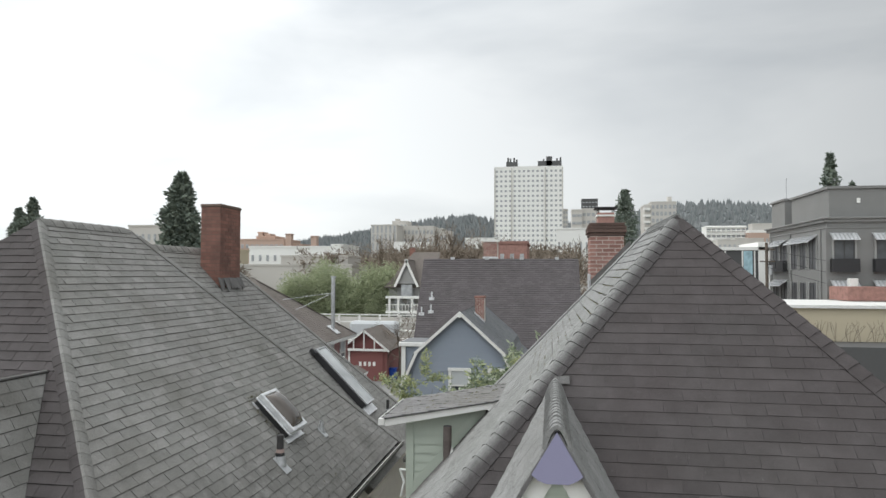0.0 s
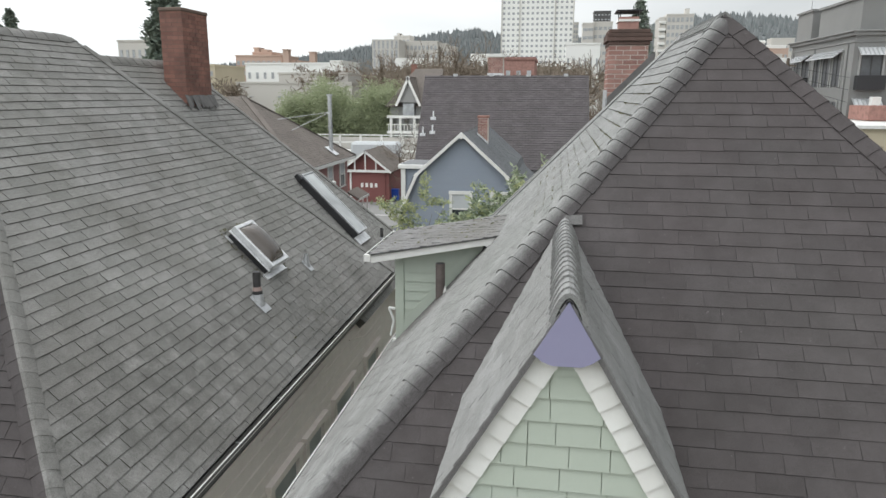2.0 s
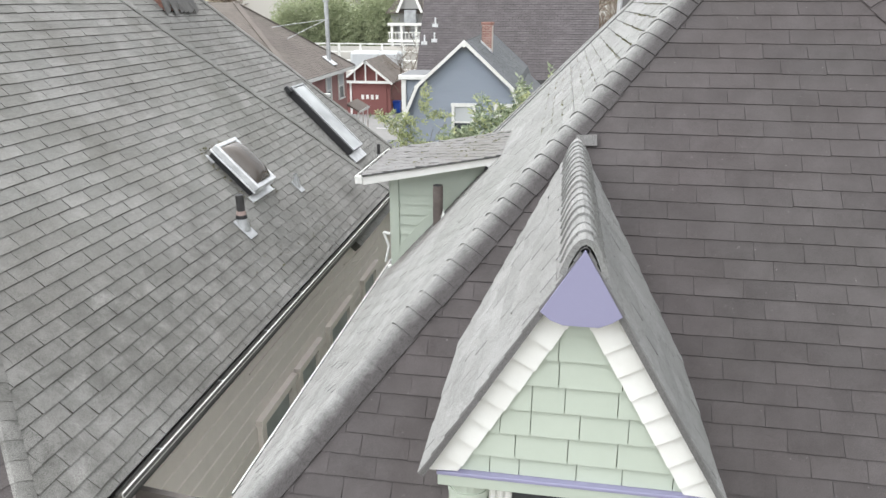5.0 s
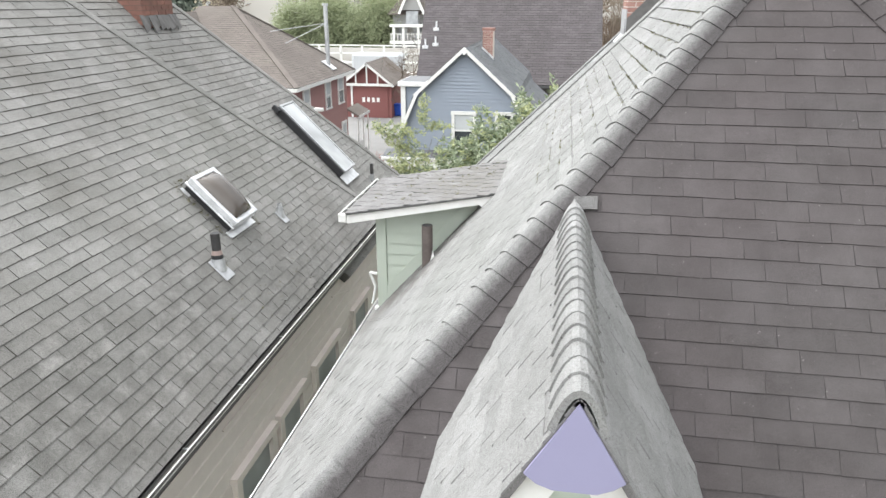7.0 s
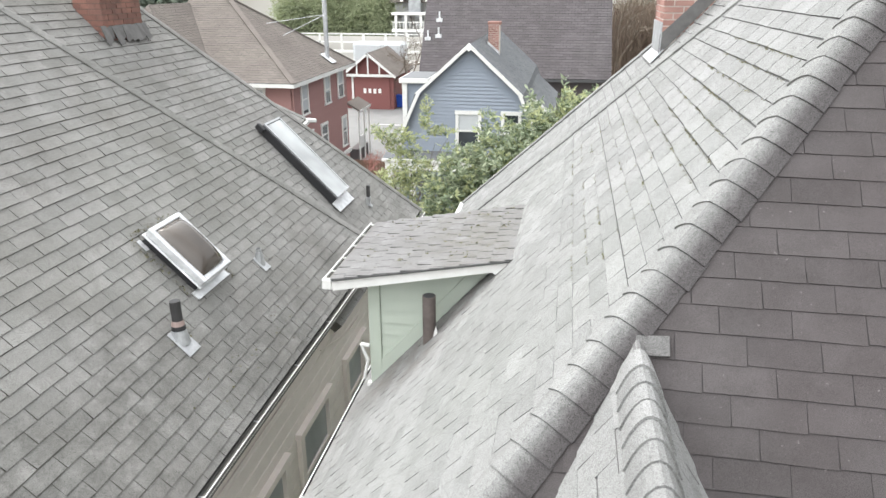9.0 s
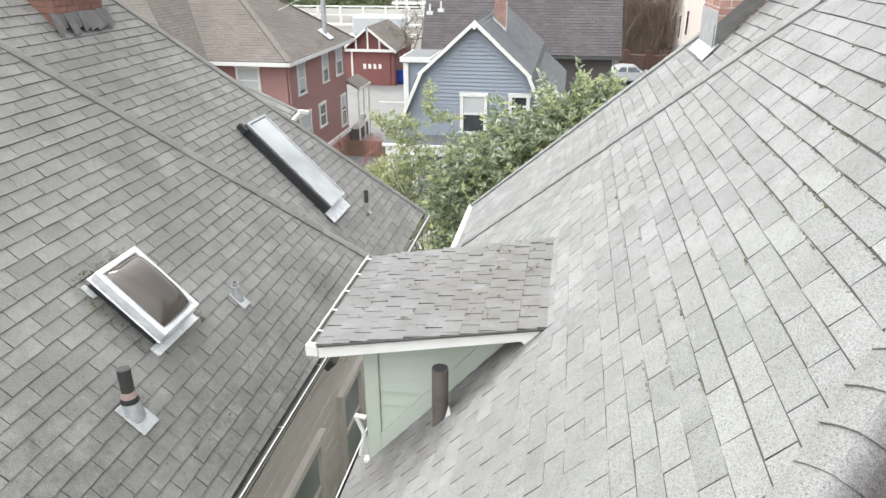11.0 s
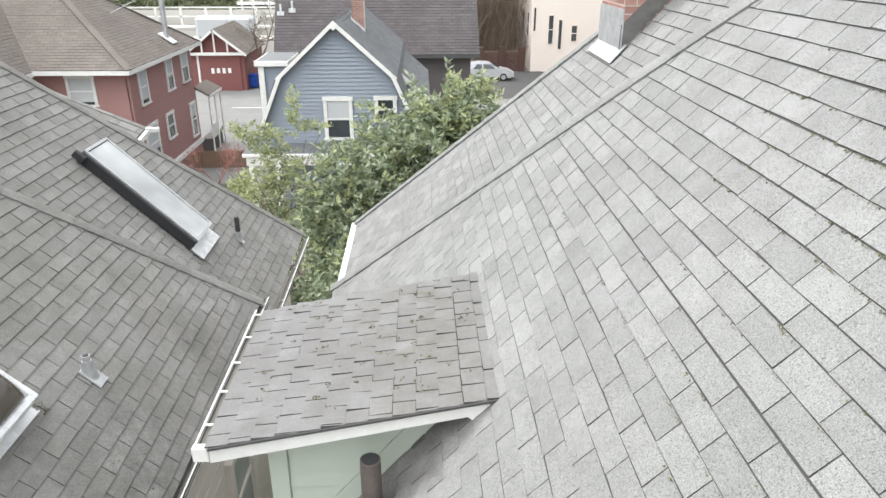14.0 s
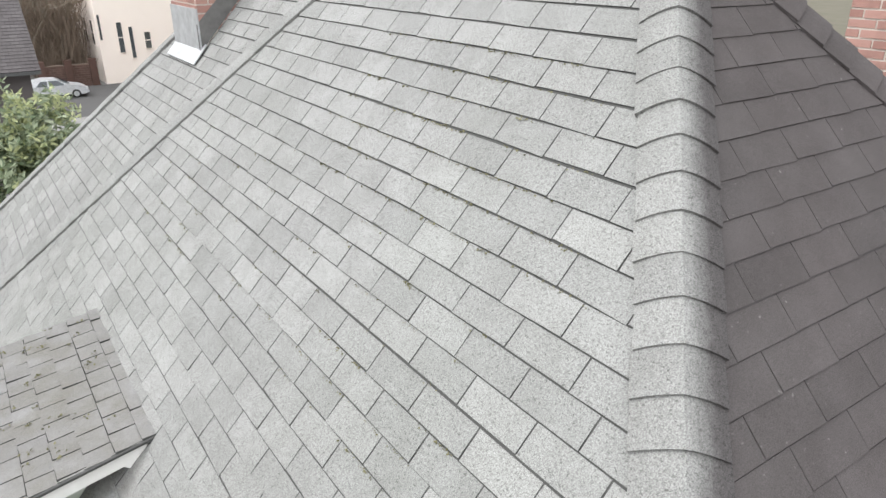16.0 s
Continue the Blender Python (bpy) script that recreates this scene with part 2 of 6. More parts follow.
M_CREAM = paint_material("cream_stucco", (0.76, 0.68, 0.62), (0.66, 0.585, 0.53), 0.9, 0.4, 0.5)
M_GREYB = paint_material("grey_stucco", (0.213, 0.213, 0.207), (0.168, 0.168, 0.163), 0.85, 0.5, 0.4)
M_PIER = paint_material("pale_grey_stucco", (0.34, 0.34, 0.33), (0.27, 0.27, 0.26), 0.85, 0.5, 0.8)
M_BEIGE = paint_material("beige_wall", (0.52, 0.46, 0.34), (0.42, 0.37, 0.27), 0.85, 0.4, 0.4)
M_LEAD = metal_material("galvanised_sheet", (0.55, 0.56, 0.57), 0.45, 0.55)
M_ALU = metal_material("white_aluminium", (0.78, 0.79, 0.80), 0.35, 0.3)
M_GUTTER = paint_material("gutter_white", (0.72, 0.72, 0.70), (0.45, 0.44, 0.41), 0.45, 0.4)
M_PIPE = metal_material("black_vent_pipe", (0.06, 0.058, 0.058), 0.6, 0.2)
M_RUST = metal_material("rusty_vent_pipe", (0.15, 0.125, 0.115), 0.75, 0.3)
M_RUBBER = paint_material("pinkish_sealant", (0.36, 0.275, 0.25), None, 0.7)
M_BLACK = paint_material("black_frame", (0.035, 0.035, 0.037), None, 0.5)
M_SMOKE = glass_material("smoked_dome", (0.058, 0.047, 0.038), 0.07)
M_PANEL = glass_material("frosted_skylight_glass", (0.30, 0.31, 0.31), 0.25)
M_TEAL = glass_material("pale_teal_glass", (0.25, 0.36, 0.40), 0.2)
M_GLASS = glass_material("window_glass")
M_BLIND = paint_material("window_blind", (0.50, 0.52, 0.53), None, 0.7)
M_BRICK = brick_material("red_brick", (0.29, 0.16, 0.135), (0.40, 0.235, 0.20))
M_OLDBRICK = brick_material("sooty_brick", (0.20, 0.105, 0.085), (0.29, 0.15, 0.12), (0.10, 0.07, 0.062), 0.8)
M_MORTAR = paint_material("mortar", (0.58, 0.53, 0.48), None, 0.95)
M_DARKMORTAR = paint_material("dark_mortar", (0.15, 0.11, 0.09), None, 0.95)
M_ASPHALT = paint_material("asphalt", (0.241, 0.237, 0.23), (0.149, 0.147, 0.144), 0.95, 0.6, 0.8)
M_LOT_SHADE = paint_material("shaded_lot_asphalt", (0.085, 0.083, 0.083), (0.06, 0.058, 0.058), 0.95, 0.6, 0.8)
M_GROUND = paint_material("ground_earth", (0.13, 0.115, 0.09), (0.08, 0.085, 0.055), 0.95, 0.7, 0.25)
M_BARK = paint_material("bark", (0.16, 0.13, 0.105), (0.10, 0.085, 0.07), 0.9, 0.6, 8)
M_LEAF = leaf_material("broad_leaf", (0.13, 0.175, 0.10), (0.40, 0.44, 0.31), thin=0.18)
M_LEAFY = leaf_material("yellow_green_leaf", (0.30, 0.34, 0.17), (0.50, 0.52, 0.30), thin=0.3)
M_CONIFER = leaf_material("conifer_needles", (0.117, 0.146, 0.121), (0.195, 0.225, 0.176), 0.8)
M_BAMBOO = leaf_material("bamboo_leaf", (0.278, 0.316, 0.189), (0.379, 0.417, 0.265), thin=0.3)
# pale bluish grey: distance haze is put into the woods' colour
M_HILL = leaf_material("hazy_forest_hill", (0.15, 0.165, 0.165), (0.20, 0.21, 0.21), 0.95)
M_TWIG = leaf_material("bare_twig", (0.16, 0.13, 0.10), (0.24, 0.20, 0.16), 0.9)
M_REDTWIG = leaf_material("red_twig", (0.26, 0.12, 0.10), (0.36, 0.18, 0.15), 0.9)
M_MOSS = leaf_material("moss", (0.10, 0.095, 0.055), (0.17, 0.16, 0.09), 0.95)
M_TOWERW = paint_material("tower_white_concrete", (0.82, 0.82, 0.79), (0.74, 0.74, 0.71), 0.8, 0.3, 0.05)
M_CONCRETE = paint_material("far_concrete", (0.56, 0.54, 0.50), (0.46, 0.44, 0.41), 0.85, 0.4, 0.05)
M_TANB = paint_material("far_tan_brick", (0.50, 0.37, 0.30), (0.42, 0.3, 0.25), 0.85, 0.4, 0.05)
M_FARWIN = glass_material("far_window", (0.24, 0.25, 0.255), 0.4)
M_BIN = paint_material("blue_plastic", (0.02, 0.07, 0.36), None, 0.4)
M_CAR = metal_material("silver_car_paint", (0.62, 0.63, 0.65), 0.3, 0.3)
M_TYRE = paint_material("tyre_rubber", (0.02, 0.02, 0.02), None, 0.8)
M_OLDBOARD = paint_material("weathered_board", (0.17, 0.155, 0.145), (0.105, 0.093, 0.086), 0.9, 0.7, 9)
M_TROUGH_FILL = paint_material("gutter_silt", (0.20, 0.19, 0.17), (0.13, 0.125, 0.11), 0.95, 0.6, 7)
M_SLATE_T = paint_material("dark_metal_trim", (0.09, 0.09, 0.09), None, 0.6)
M_EDGE = paint_material("bitumen_edge", (0.07, 0.07, 0.068), None, 0.95)
M_LEFT_EDGE = paint_material("olive_bitumen_edge", (0.12, 0.115, 0.105), None, 0.95)
M_OLDLEAD = metal_material("dull_lead", (0.17, 0.165, 0.16), 0.7, 0.3)
M_SOUTH_EDGE = paint_material("brown_bitumen_edge", (0.0912, 0.0826, 0.0826), None, 0.95)
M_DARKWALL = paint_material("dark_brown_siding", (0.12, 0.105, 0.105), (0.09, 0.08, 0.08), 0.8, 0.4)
M_DARKWIN = glass_material("dark_far_window", (0.045, 0.048, 0.052), 0.4)
M_SOOTBRICK = brick_material("soot_black_brick", (0.10, 0.068, 0.058), (0.15, 0.10, 0.085))
M_FENCE = paint_material("brown_fence_stain", (0.22, 0.14, 0.10), (0.16, 0.10, 0.075), 0.8, 0.5)
M_MEMBRANE = paint_material("grey_roof_membrane", (0.17, 0.175, 0.18), (0.13, 0.135, 0.14), 0.8, 0.4)
M_WALLBRICK = brick_material("weathered_wall_brick", (0.0885, 0.0512, 0.0418), (0.116, 0.0698, 0.0581))
M_THICKET = leaf_material("thicket_twig", (0.12, 0.09, 0.07), (0.22, 0.17, 0.13), 0.9)


# ---- building tools ----
def part(name, bm, mat, parent=None, label=""):
    """Links a bmesh as one mesh object, in world places, under a thing or a part."""
    me = bpy.data.meshes.new(name)
    bm.to_mesh(me)
    bm.free()
    me.materials.append(mat)
    return placed(name, me, parent, label)


def placed(name, me, parent=None, label="", m=None):
    ob = new(name, me)
    if parent is not None:
        ob.parent = parent
        ob.matrix_parent_inverse = world_of(parent).inverted()
    if m is not None:
        ob.matrix_basis = m
    if label:
        ob["label"] = label
    return ob


def world_of(ob):
    m = ob.matrix_basis.copy()
    while ob.parent is not None:
        m = ob.matrix_parent_inverse @ m
        ob = ob.parent
        m = ob.matrix_basis @ m
    return m


def raw(name, verts, faces, mat, parent=None, label=""):
    me = bpy.data.meshes.new(name)
    me.from_pydata([tuple(v) for v in verts], [], faces)
    me.materials.append(mat)
    return placed(name, me, parent, label)


def thing(name, label, category, at=(0, 0, 0), group="", kind=""):
    ob = new(name)
    ob.matrix_basis = Matrix.Translation(at)
    ob.empty_display_size = 0.2
    return tagged(ob, label, category, group, kind)


def add_box(bm, lo, hi, m=None, bevel=0.0):
    lo, hi = Vector(lo), Vector(hi)
    vs = bmesh.ops.create_cube(bm, size=1.0, matrix=Matrix.LocRotScale((lo + hi) / 2, None, hi - lo))["verts"]
    if bevel:
        es = list({e for v in vs for e in v.link_edges})
        vs = list({v for f in bmesh.ops.bevel(bm, geom=es, offset=bevel, segments=1, affect="EDGES")["faces"] for v in f.verts} | {v for v in vs if v.is_valid})
    if m is not None:
        bmesh.ops.transform(bm, matrix=m, verts=vs)
    return vs


def box(name, lo, hi, mat, parent=None, label="", bevel=0.0, m=None):
    bm = bmesh.new()
    add_box(bm, lo, hi, m, bevel)
    return part(name, bm, mat, parent, label)


def add_tube(bm, a, b, r0, r1=None, seg=12, caps=True):
    a, b = Vector(a), Vector(b)
    d = b - a
    m = Matrix.Translation((a + b) / 2) @ d.to_track_quat("Z", "Y").to_matrix().to_4x4()
    bmesh.ops.create_cone(bm, cap_ends=caps, segments=seg, radius1=r0, radius2=r0 if r1 is None else r1, depth=d.length, matrix=m)


def tube(name, a, b, r0, mat, parent=None, label="", r1=None, seg=12):
    bm = bmesh.new()
    add_tube(bm, a, b, r0, r1, seg)
    return part(name, bm, mat, parent, label)


def add_slab(bm, pts, depth):
    """A flat polygon of world points, given depth along the vector."""
    d = Vector(depth)
    top = [bm.verts.new(p) for p in pts]
    low = [bm.verts.new(Vector(p) + d) for p in pts]
    bm.faces.new(top)
    bm.faces.new(low[::-1])
    for k in range(len(pts)):
        j = (k + 1) % len(pts)
        bm.faces.new((top[j], top[k], low[k], low[j]))


def slab(name, pts, depth, mat, parent=None, label=""):
    bm = bmesh.new()
    add_slab(bm, pts, depth)
    bmesh.ops.recalc_face_normals(bm, faces=bm.faces)
    return part(name, bm, mat, parent, label)


def beam(name, a, b, w, h, mat, parent=None, label="", up=(0, 0, 1)):
    """A straight bar of section w x h from a to b, its top on the line a-b."""
    a, b = Vector(a), Vector(b)
    y = (b - a).normalized()
    x = y.cross(Vector(up)).normalized()
    z = x.cross(y)
    m = Matrix((x, y, z)).transposed().to_4x4()
    m.translation = a
    bm = bmesh.new()
    add_box(bm, (-w / 2, 0, -h), (w / 2, (b - a).length, 0), m)
    return part(name, bm, mat, parent, label)


def clip_poly(poly, lines):
    """A polygon of (u, v) cut by half planes (a, b, c) with a u + b v <= c."""
    for a, b, c in lines:
        cut = []
        for k, p in enumerate(poly):
            q = poly[(k + 1) % len(poly)]
            dp, dq = a * p[0] + b * p[1] - c, a * q[0] + b * q[1] - c
            if dp <= 0:
                cut.append(p)
            if dp * dq < 0:
                s = dp / (dp - dq)
                cut.append((p[0] + s * (q[0] - p[0]), p[1] + s * (q[1] - p[1])))
        poly = cut
        if len(poly) < 3:
            return []
    return poly


def edges_of(poly):
    """The half planes of a convex polygon of (u, v), wound either way."""
    area = sum(p[0] * q[1] - p[1] * q[0] for p, q in zip(poly, poly[1:] + poly[:1]))
    s = 1 if area > 0 else -1
    out = []
    for p, q in zip(poly, poly[1:] + poly[:1]):
        a, b = s * (q[1] - p[1]), -s * (q[0] - p[0])
        out.append((a, b, a * p[0] + b * p[1]))
    return out


def shingles(roof, corners, mat, tab=0.2755, course=0.1196, thick=0.011, gap=0.009, near=None, most=300, rough=1.0, skip=None, seed=1, name="shingle", joint=0.003, edge=None, curl=0.0, start=(0.0, 0.35), tail=0.003, lay=None, slot=None):
    """Rows of tabs on a convex roof plane: the first two corners are its lower edge. Tabs for which near(place) holds are pieces of
    their own, the others are joined. lay: the heights up the slope at which the courses begin; slot: where the joint of the first course
    lies along the eave, and by how much it wanders with each course."""
    rnd = random.Random(seed)
    o = Vector(corners[0])
    u = (Vector(corners[1]) - o).normalized()
    n = u.cross(Vector(corners[2]) - o).normalized()
    if n.z < 0:
        n = -n
    v = n.cross(u)
    if v.z < 0:
        v = -v
    flat = [((Vector(c) - o).dot(u), (Vector(c) - o).dot(v)) for c in corners]
    lines = edges_of(flat)
    frame_m = Matrix((u, v, n)).transposed().to_4x4()
    frame_m.translation = o
    umin, umax, vmax = min(p[0] for p in flat), max(p[0] for p in flat), max(p[1] for p in flat)

    def solid(poly, v0, lift, tail):
        def h(p):
            return lift * (1 - (p[1] - v0) / course) + tail
        top = [(p[0], p[1], h(p)) for p in poly]
        low = [(p[0], p[1], 0.0) for p in poly]
        k = len(poly)
        return top + low, [tuple(range(k))] + [((i + 1) % k, i, k + i, k + (i + 1) % k) for i in range(k)]

    def dress(me):
        """Granules on top, bare bitumen on the cut edges."""
        me.materials.append(mat)
        me.materials.append(edge or M_EDGE)
        up = me.polygons
        for f in up:
            f.material_index = 0 if abs(f.normal.dot(top_way)) > 0.6 else 1

    top_way = Vector((0, 0, 1))
    shared = []
    for k in range(5):
        w, j = tab - gap, lambda s: rnd.uniform(-s, s) * rough
        quad = [(j(0.002), j(0.004)), (w + j(0.002), j(0.004)), (w + j(0.001), course - joint), (j(0.001), course - joint)]
        vs, fs = solid(quad, 0, thick * (2.3 if curl and k == 0 else rnd.uniform(0.85, 1.25)), tail)
        me = bpy.data.meshes.new(name)
        me.from_pydata(vs, [], fs)
        dress(me)
        shared.append(me)
    verts, faces, made, row, v0, base_course = [], [], 0, 0, lay[0] if lay else start[0], course
    while v0 < vmax:
        if lay:
            course = lay[row + 1] - v0
        u0 = umin - tab * (0.5 * (row % 2) + start[1]) + rnd.uniform(-0.01, 0.01) * rough
        if slot:
            u0 = umin - tab + (slot[0] + slot[1] * row - umin) % tab + rnd.uniform(-0.003, 0.003) * rough
        wob = rnd.uniform(-0.0015, 0.0015) * rough
        while u0 < umax:
            mid = o + u * (u0 + tab / 2) + v * (v0 + course / 2)
            if skip is None or not skip(mid):
                inside = all(a * x + b * y <= c for a, b, c in lines for x in (u0, u0 + tab) for y in (v0, v0 + course))
                if inside and near is not None and made < most and near(mid):
                    m = frame_m @ Matrix.Translation((u0, v0 + wob, 0)) @ Matrix.Diagonal((1, course / base_course, 1, 1))
                    placed(name, shared[rnd.randrange(5)], roof, "", m)
                    made += 1
                else:
                    d = [rnd.uniform(-0.0025, 0.0025) * rough for _ in range(4)]
                    quad = [(u0 + d[0], v0 + wob + d[1]), (u0 + tab - gap + d[2], v0 + wob + d[3]), (u0 + tab - gap, v0 + course - joint), (u0, v0 + course - joint)]
                    poly = quad if inside else clip_poly(quad, lines)
                    if len(poly) >= 3:
                        vs, fs = solid(poly, v0, thick * (2.3 if rnd.random() < curl else rnd.uniform(0.8, 1.3)), tail)
                        base = len(verts)
                        verts += [frame_m @ Vector(p) for p in vs]
                        faces += [tuple(base + i for i in f) for f in fs]
            u0 += tab
        v0 += course
        row += 1
    if verts:
        me = bpy.data.meshes.new(name + "s")
        me.from_pydata([tuple(p) for p in verts], [], faces)
        top_way = n
        me.materials.append(mat)
        me.materials.append(edge or M_EDGE)
        for f in me.polygons:
            f.material_index = 0 if abs(f.normal.dot(n)) > 0.6 else 1
        tagged(placed(name + "s", me, roof), kind="stuff")


def deck(name, corners, parent, mat=None, depth=0.12, label=""):
    """The bare roof plane under the shingles."""
    o = Vector(corners[0])
    n = (Vector(corners[1]) - o).cross(Vector(corners[2]) - o).normalized()
    if n.z < 0:
        n = -n
    return slab(name, corners, -n * depth, mat or M_UNDER, parent, label)


def caps(roof, a, b, n1, n2, mat, width=0.13, step=0.135, thick=0.010, name="hip_cap", seed=3, lift=0.0, far_mat=None, first=0.0, soft=0.6, width2=None):
    """Bent cap pieces along a hip or ridge from the low end a to the high end b, lying on the planes with normals n1 and n2."""
    rnd = random.Random(seed)
    a, b, n1, n2 = Vector(a), Vector(b), Vector(n1).normalized(), Vector(n2).normalized()
    d = (b - a).normalized()
    s1, s2 = n1.cross(d).normalized(), n2.cross(d).normalized()
    up = (n1 + n2).normalized()
    s1, s2 = (s if s.dot(up) < 0 else -s for s in (s1, s2))
    made = []
    for k in range(3):
        f = rnd.uniform(0.85, 1.2) * thick
        p1, p2 = s1 * width * rnd.uniform(0.95, 1.05) + n1 * 0.010, s2 * (width2 or width) * rnd.uniform(0.95, 1.05) + n2 * 0.010
        top = up * (0.032 - 0.5 * width * (s1 + s2).dot(up))
        bend = [i / 8 for i in range(9)]
        ring = [(p1 * (1 - q) ** 2 + top * (2 * q * (1 - q)) + p2 * q * q) * soft + ((p1 if q < 0.5 else p2) * abs(2 * q - 1) + up * 0.024 * (1 - abs(2 * q - 1))) * (1 - soft) for q in bend]
        ns = [n1.lerp(n2, q).normalized() for q in bend]
        ring = [p + q * lift for p, q in zip(ring, ns)]
        front = [p + q * f for p, q in zip(ring, ns)]
        back = [p + d * (step + 0.03) for p in ring]
        foot = [p - q * (0.012 + lift) for p, q in zip(ring, ns)]
        heel = [p - q * (0.012 + lift) for p, q in zip(back, ns)]
        vs, c = front + back + foot + heel, len(ring)
        fs = [(i, i + 1, c + i + 1, c + i) for i in range(c - 1)] + [(2 * c + i, 2 * c + i + 1, i + 1, i) for i in range(c - 1)]
        fs += [(2 * c, 0, c, 3 * c), (c - 1, 3 * c - 1, 4 * c - 1, 2 * c - 1)]
        me = bpy.data.meshes.new(name)
        me.from_pydata([tuple(p) for p in vs], [], fs)
        me.materials.append(mat)
        me.materials.append(far_mat or mat)
        for i in range(5, c - 1):
            me.polygons[i].material_index = me.polygons[c - 1 + i].material_index = 1
        made.append(me)
    count = int((b - a).length / step)
    for k in range(count):
        placed(name, made[rnd.randrange(3)], roof, "", Matrix.Translation(a + d * (first + k * step)))


def boards(parent, corner, along, height, length, exposure, mat, name="siding_board", normal=None, lines=None, thick=0.016):
    """Lap siding: boards of the exposure, from the corner upwards; lines cut it in (along, up)."""
    o, u = Vector(corner), Vector(along).normalized()
    n = Vector(normal).normalized()
    up = Vector((0, 0, 1))
    rows = int(math.ceil(height / exposure))
    for k in range(rows):
        z0, z1 = k * exposure, min((k + 1) * exposure + 0.01, height)
        quad = [(0, z0), (length, z0), (length, z1), (0, z1)]
        poly = clip_poly(quad, lines) if lines else quad
        if len(poly) < 3:
            continue
        def out_of(p):
            return n * (0.003 + thick * (1 - (p[1] - z0) / (z1 - z0 + 1e-6)))
        front = [o + u * p[0] + up * p[1] + out_of(p) for p in poly]
        back = [o + u * p[0] + up * p[1] - n * 0.004 for p in poly]
        c = len(poly)
        raw(name, front + back, [tuple(range(c)), tuple(range(2 * c - 1, c - 1, -1))] + [((i + 1) % c, i, c + i, c + (i + 1) % c) for i in range(c)], mat, parent)


def bricks(parent, lo, hi, mat, length=0.20, height=0.065, joint=0.012, name="brick", seed=5, sides="wsen", proud=0.008):
    """Running bond on the sides of an upright core from lo to hi; each brick a piece."""
    rnd = random.Random(seed)
    (x0, y0, z0), (x1, y1, z1) = lo, hi
    walls = {"s": ((x0, y0), (1, 0), x1 - x0, (0, -1)), "e": ((x1, y0), (0, 1), y1 - y0, (1, 0)), "n": ((x1, y1), (-1, 0), x1 - x0, (0, 1)), "w": ((x0, y1), (0, -1), y1 - y0, (-1, 0))}
    for side in sides:
        (px, py), (ux, uy), w, (nx, ny) = walls[side]
        row, z = 0, z0
        while z < z1 - height * 0.5:
            s = -length * (0.5 if row % 2 else 0.0)
            while s < w - 0.01:
                a, b = max(s, -proud * 0.4), min(s + length, w + proud * 0.4)
                if b - a > 0.03:
                    o = proud * rnd.uniform(0.55, 1.15)
                    pts = [(px + ux * q, py + uy * q) for q in (a, b - joint)]
                    vs = [(x + nx * k, y + ny * k, zz) for zz in (z, z + height - joint) for k in (-0.005, o) for x, y in pts]
                    raw(name, vs, [(2, 3, 7, 6), (0, 2, 6, 4), (1, 5, 7, 3), (4, 6, 7, 5), (0, 1, 3, 2)], mat, parent)
                s += length
            z += height
            row += 1

# ---- ground ----
GZ = 0.8
box("ground", (-3000, -2500, GZ - 0.4), (3000, 3500, GZ), M_GROUND)
tagged(bpy.data.objects["ground"], "dull brown earth and grass reaching the far hills", "ground", kind="structure")
lot = tagged(box("pavement", (-34, 36, GZ - 0.2), (26, 92, GZ + 0.02), M_ASPHALT), "worn grey asphalt of a parking lot behind the houses", "pavement", kind="structure")

# ---- the house with the mint dormers ----
house = thing("house", "old house with steep grey and brown shingles and mint dormers", "house", (1.1, 9.5, GZ))
EAVE_Z, WX, EX, SY, NY = 6.65, -2.25, 4.47, 5.20, 13.90
A1, A2 = (1.11, 8.56, 10.39), (1.11, 10.54, 10.39)
SW, SE, NW, NE = (WX, SY, EAVE_Z), (EX, SY, EAVE_Z), (WX, NY, EAVE_Z), (EX, NY, EAVE_Z)
N_W, N_S, N_E, N_N = (-1.113, 0, 1), (0, -1.113, 1), (1.113, 0, 1), (0, 1.113, 1)

bm = bmesh.new()
add_box(bm, (-1.95, 5.5, GZ), (4.17, 13.6, 6.62))
part("wall", bm, M_MINT, house, "mint green clapboard wall under the eaves")

west = deck("roof_slope", [NW, SW, A1, A2], house, M_EDGE, label="steep roof slope of pale grey weathered shingles")
south = deck("roof_slope", [SW, SE, A1], house, M_SOUTH_EDGE, label="steep roof slope of dark brown shingles")
east = deck("roof_slope", [SE, NE, A2, A1], house)
north = deck("roof_slope", [NE, NW, A2], house)

# rear wing, a hand lower than the main roof
wing_w = deck("wing_roof", [(-2.17, 16.07, 6.6), (-2.17, 12.0, 6.6), (1.11, 11.2, 10.2), (1.11, 12.79, 10.2)], house, M_EDGE, label="lower roof of pale grey shingles on the rear wing")
deck("wing_roof", [(4.39, 16.07, 6.6), (-2.17, 16.07, 6.6), (1.11, 12.79, 10.2)], house)
deck("wing_roof", [(4.39, 11.2, 6.6), (4.39, 16.07, 6.6), (1.11, 12.79, 10.2), (1.11, 11.2, 10.2)], house)
box("wing_wall", (-1.85, 13.7, GZ), (4.1, 15.75, 6.55), M_MINT, house)


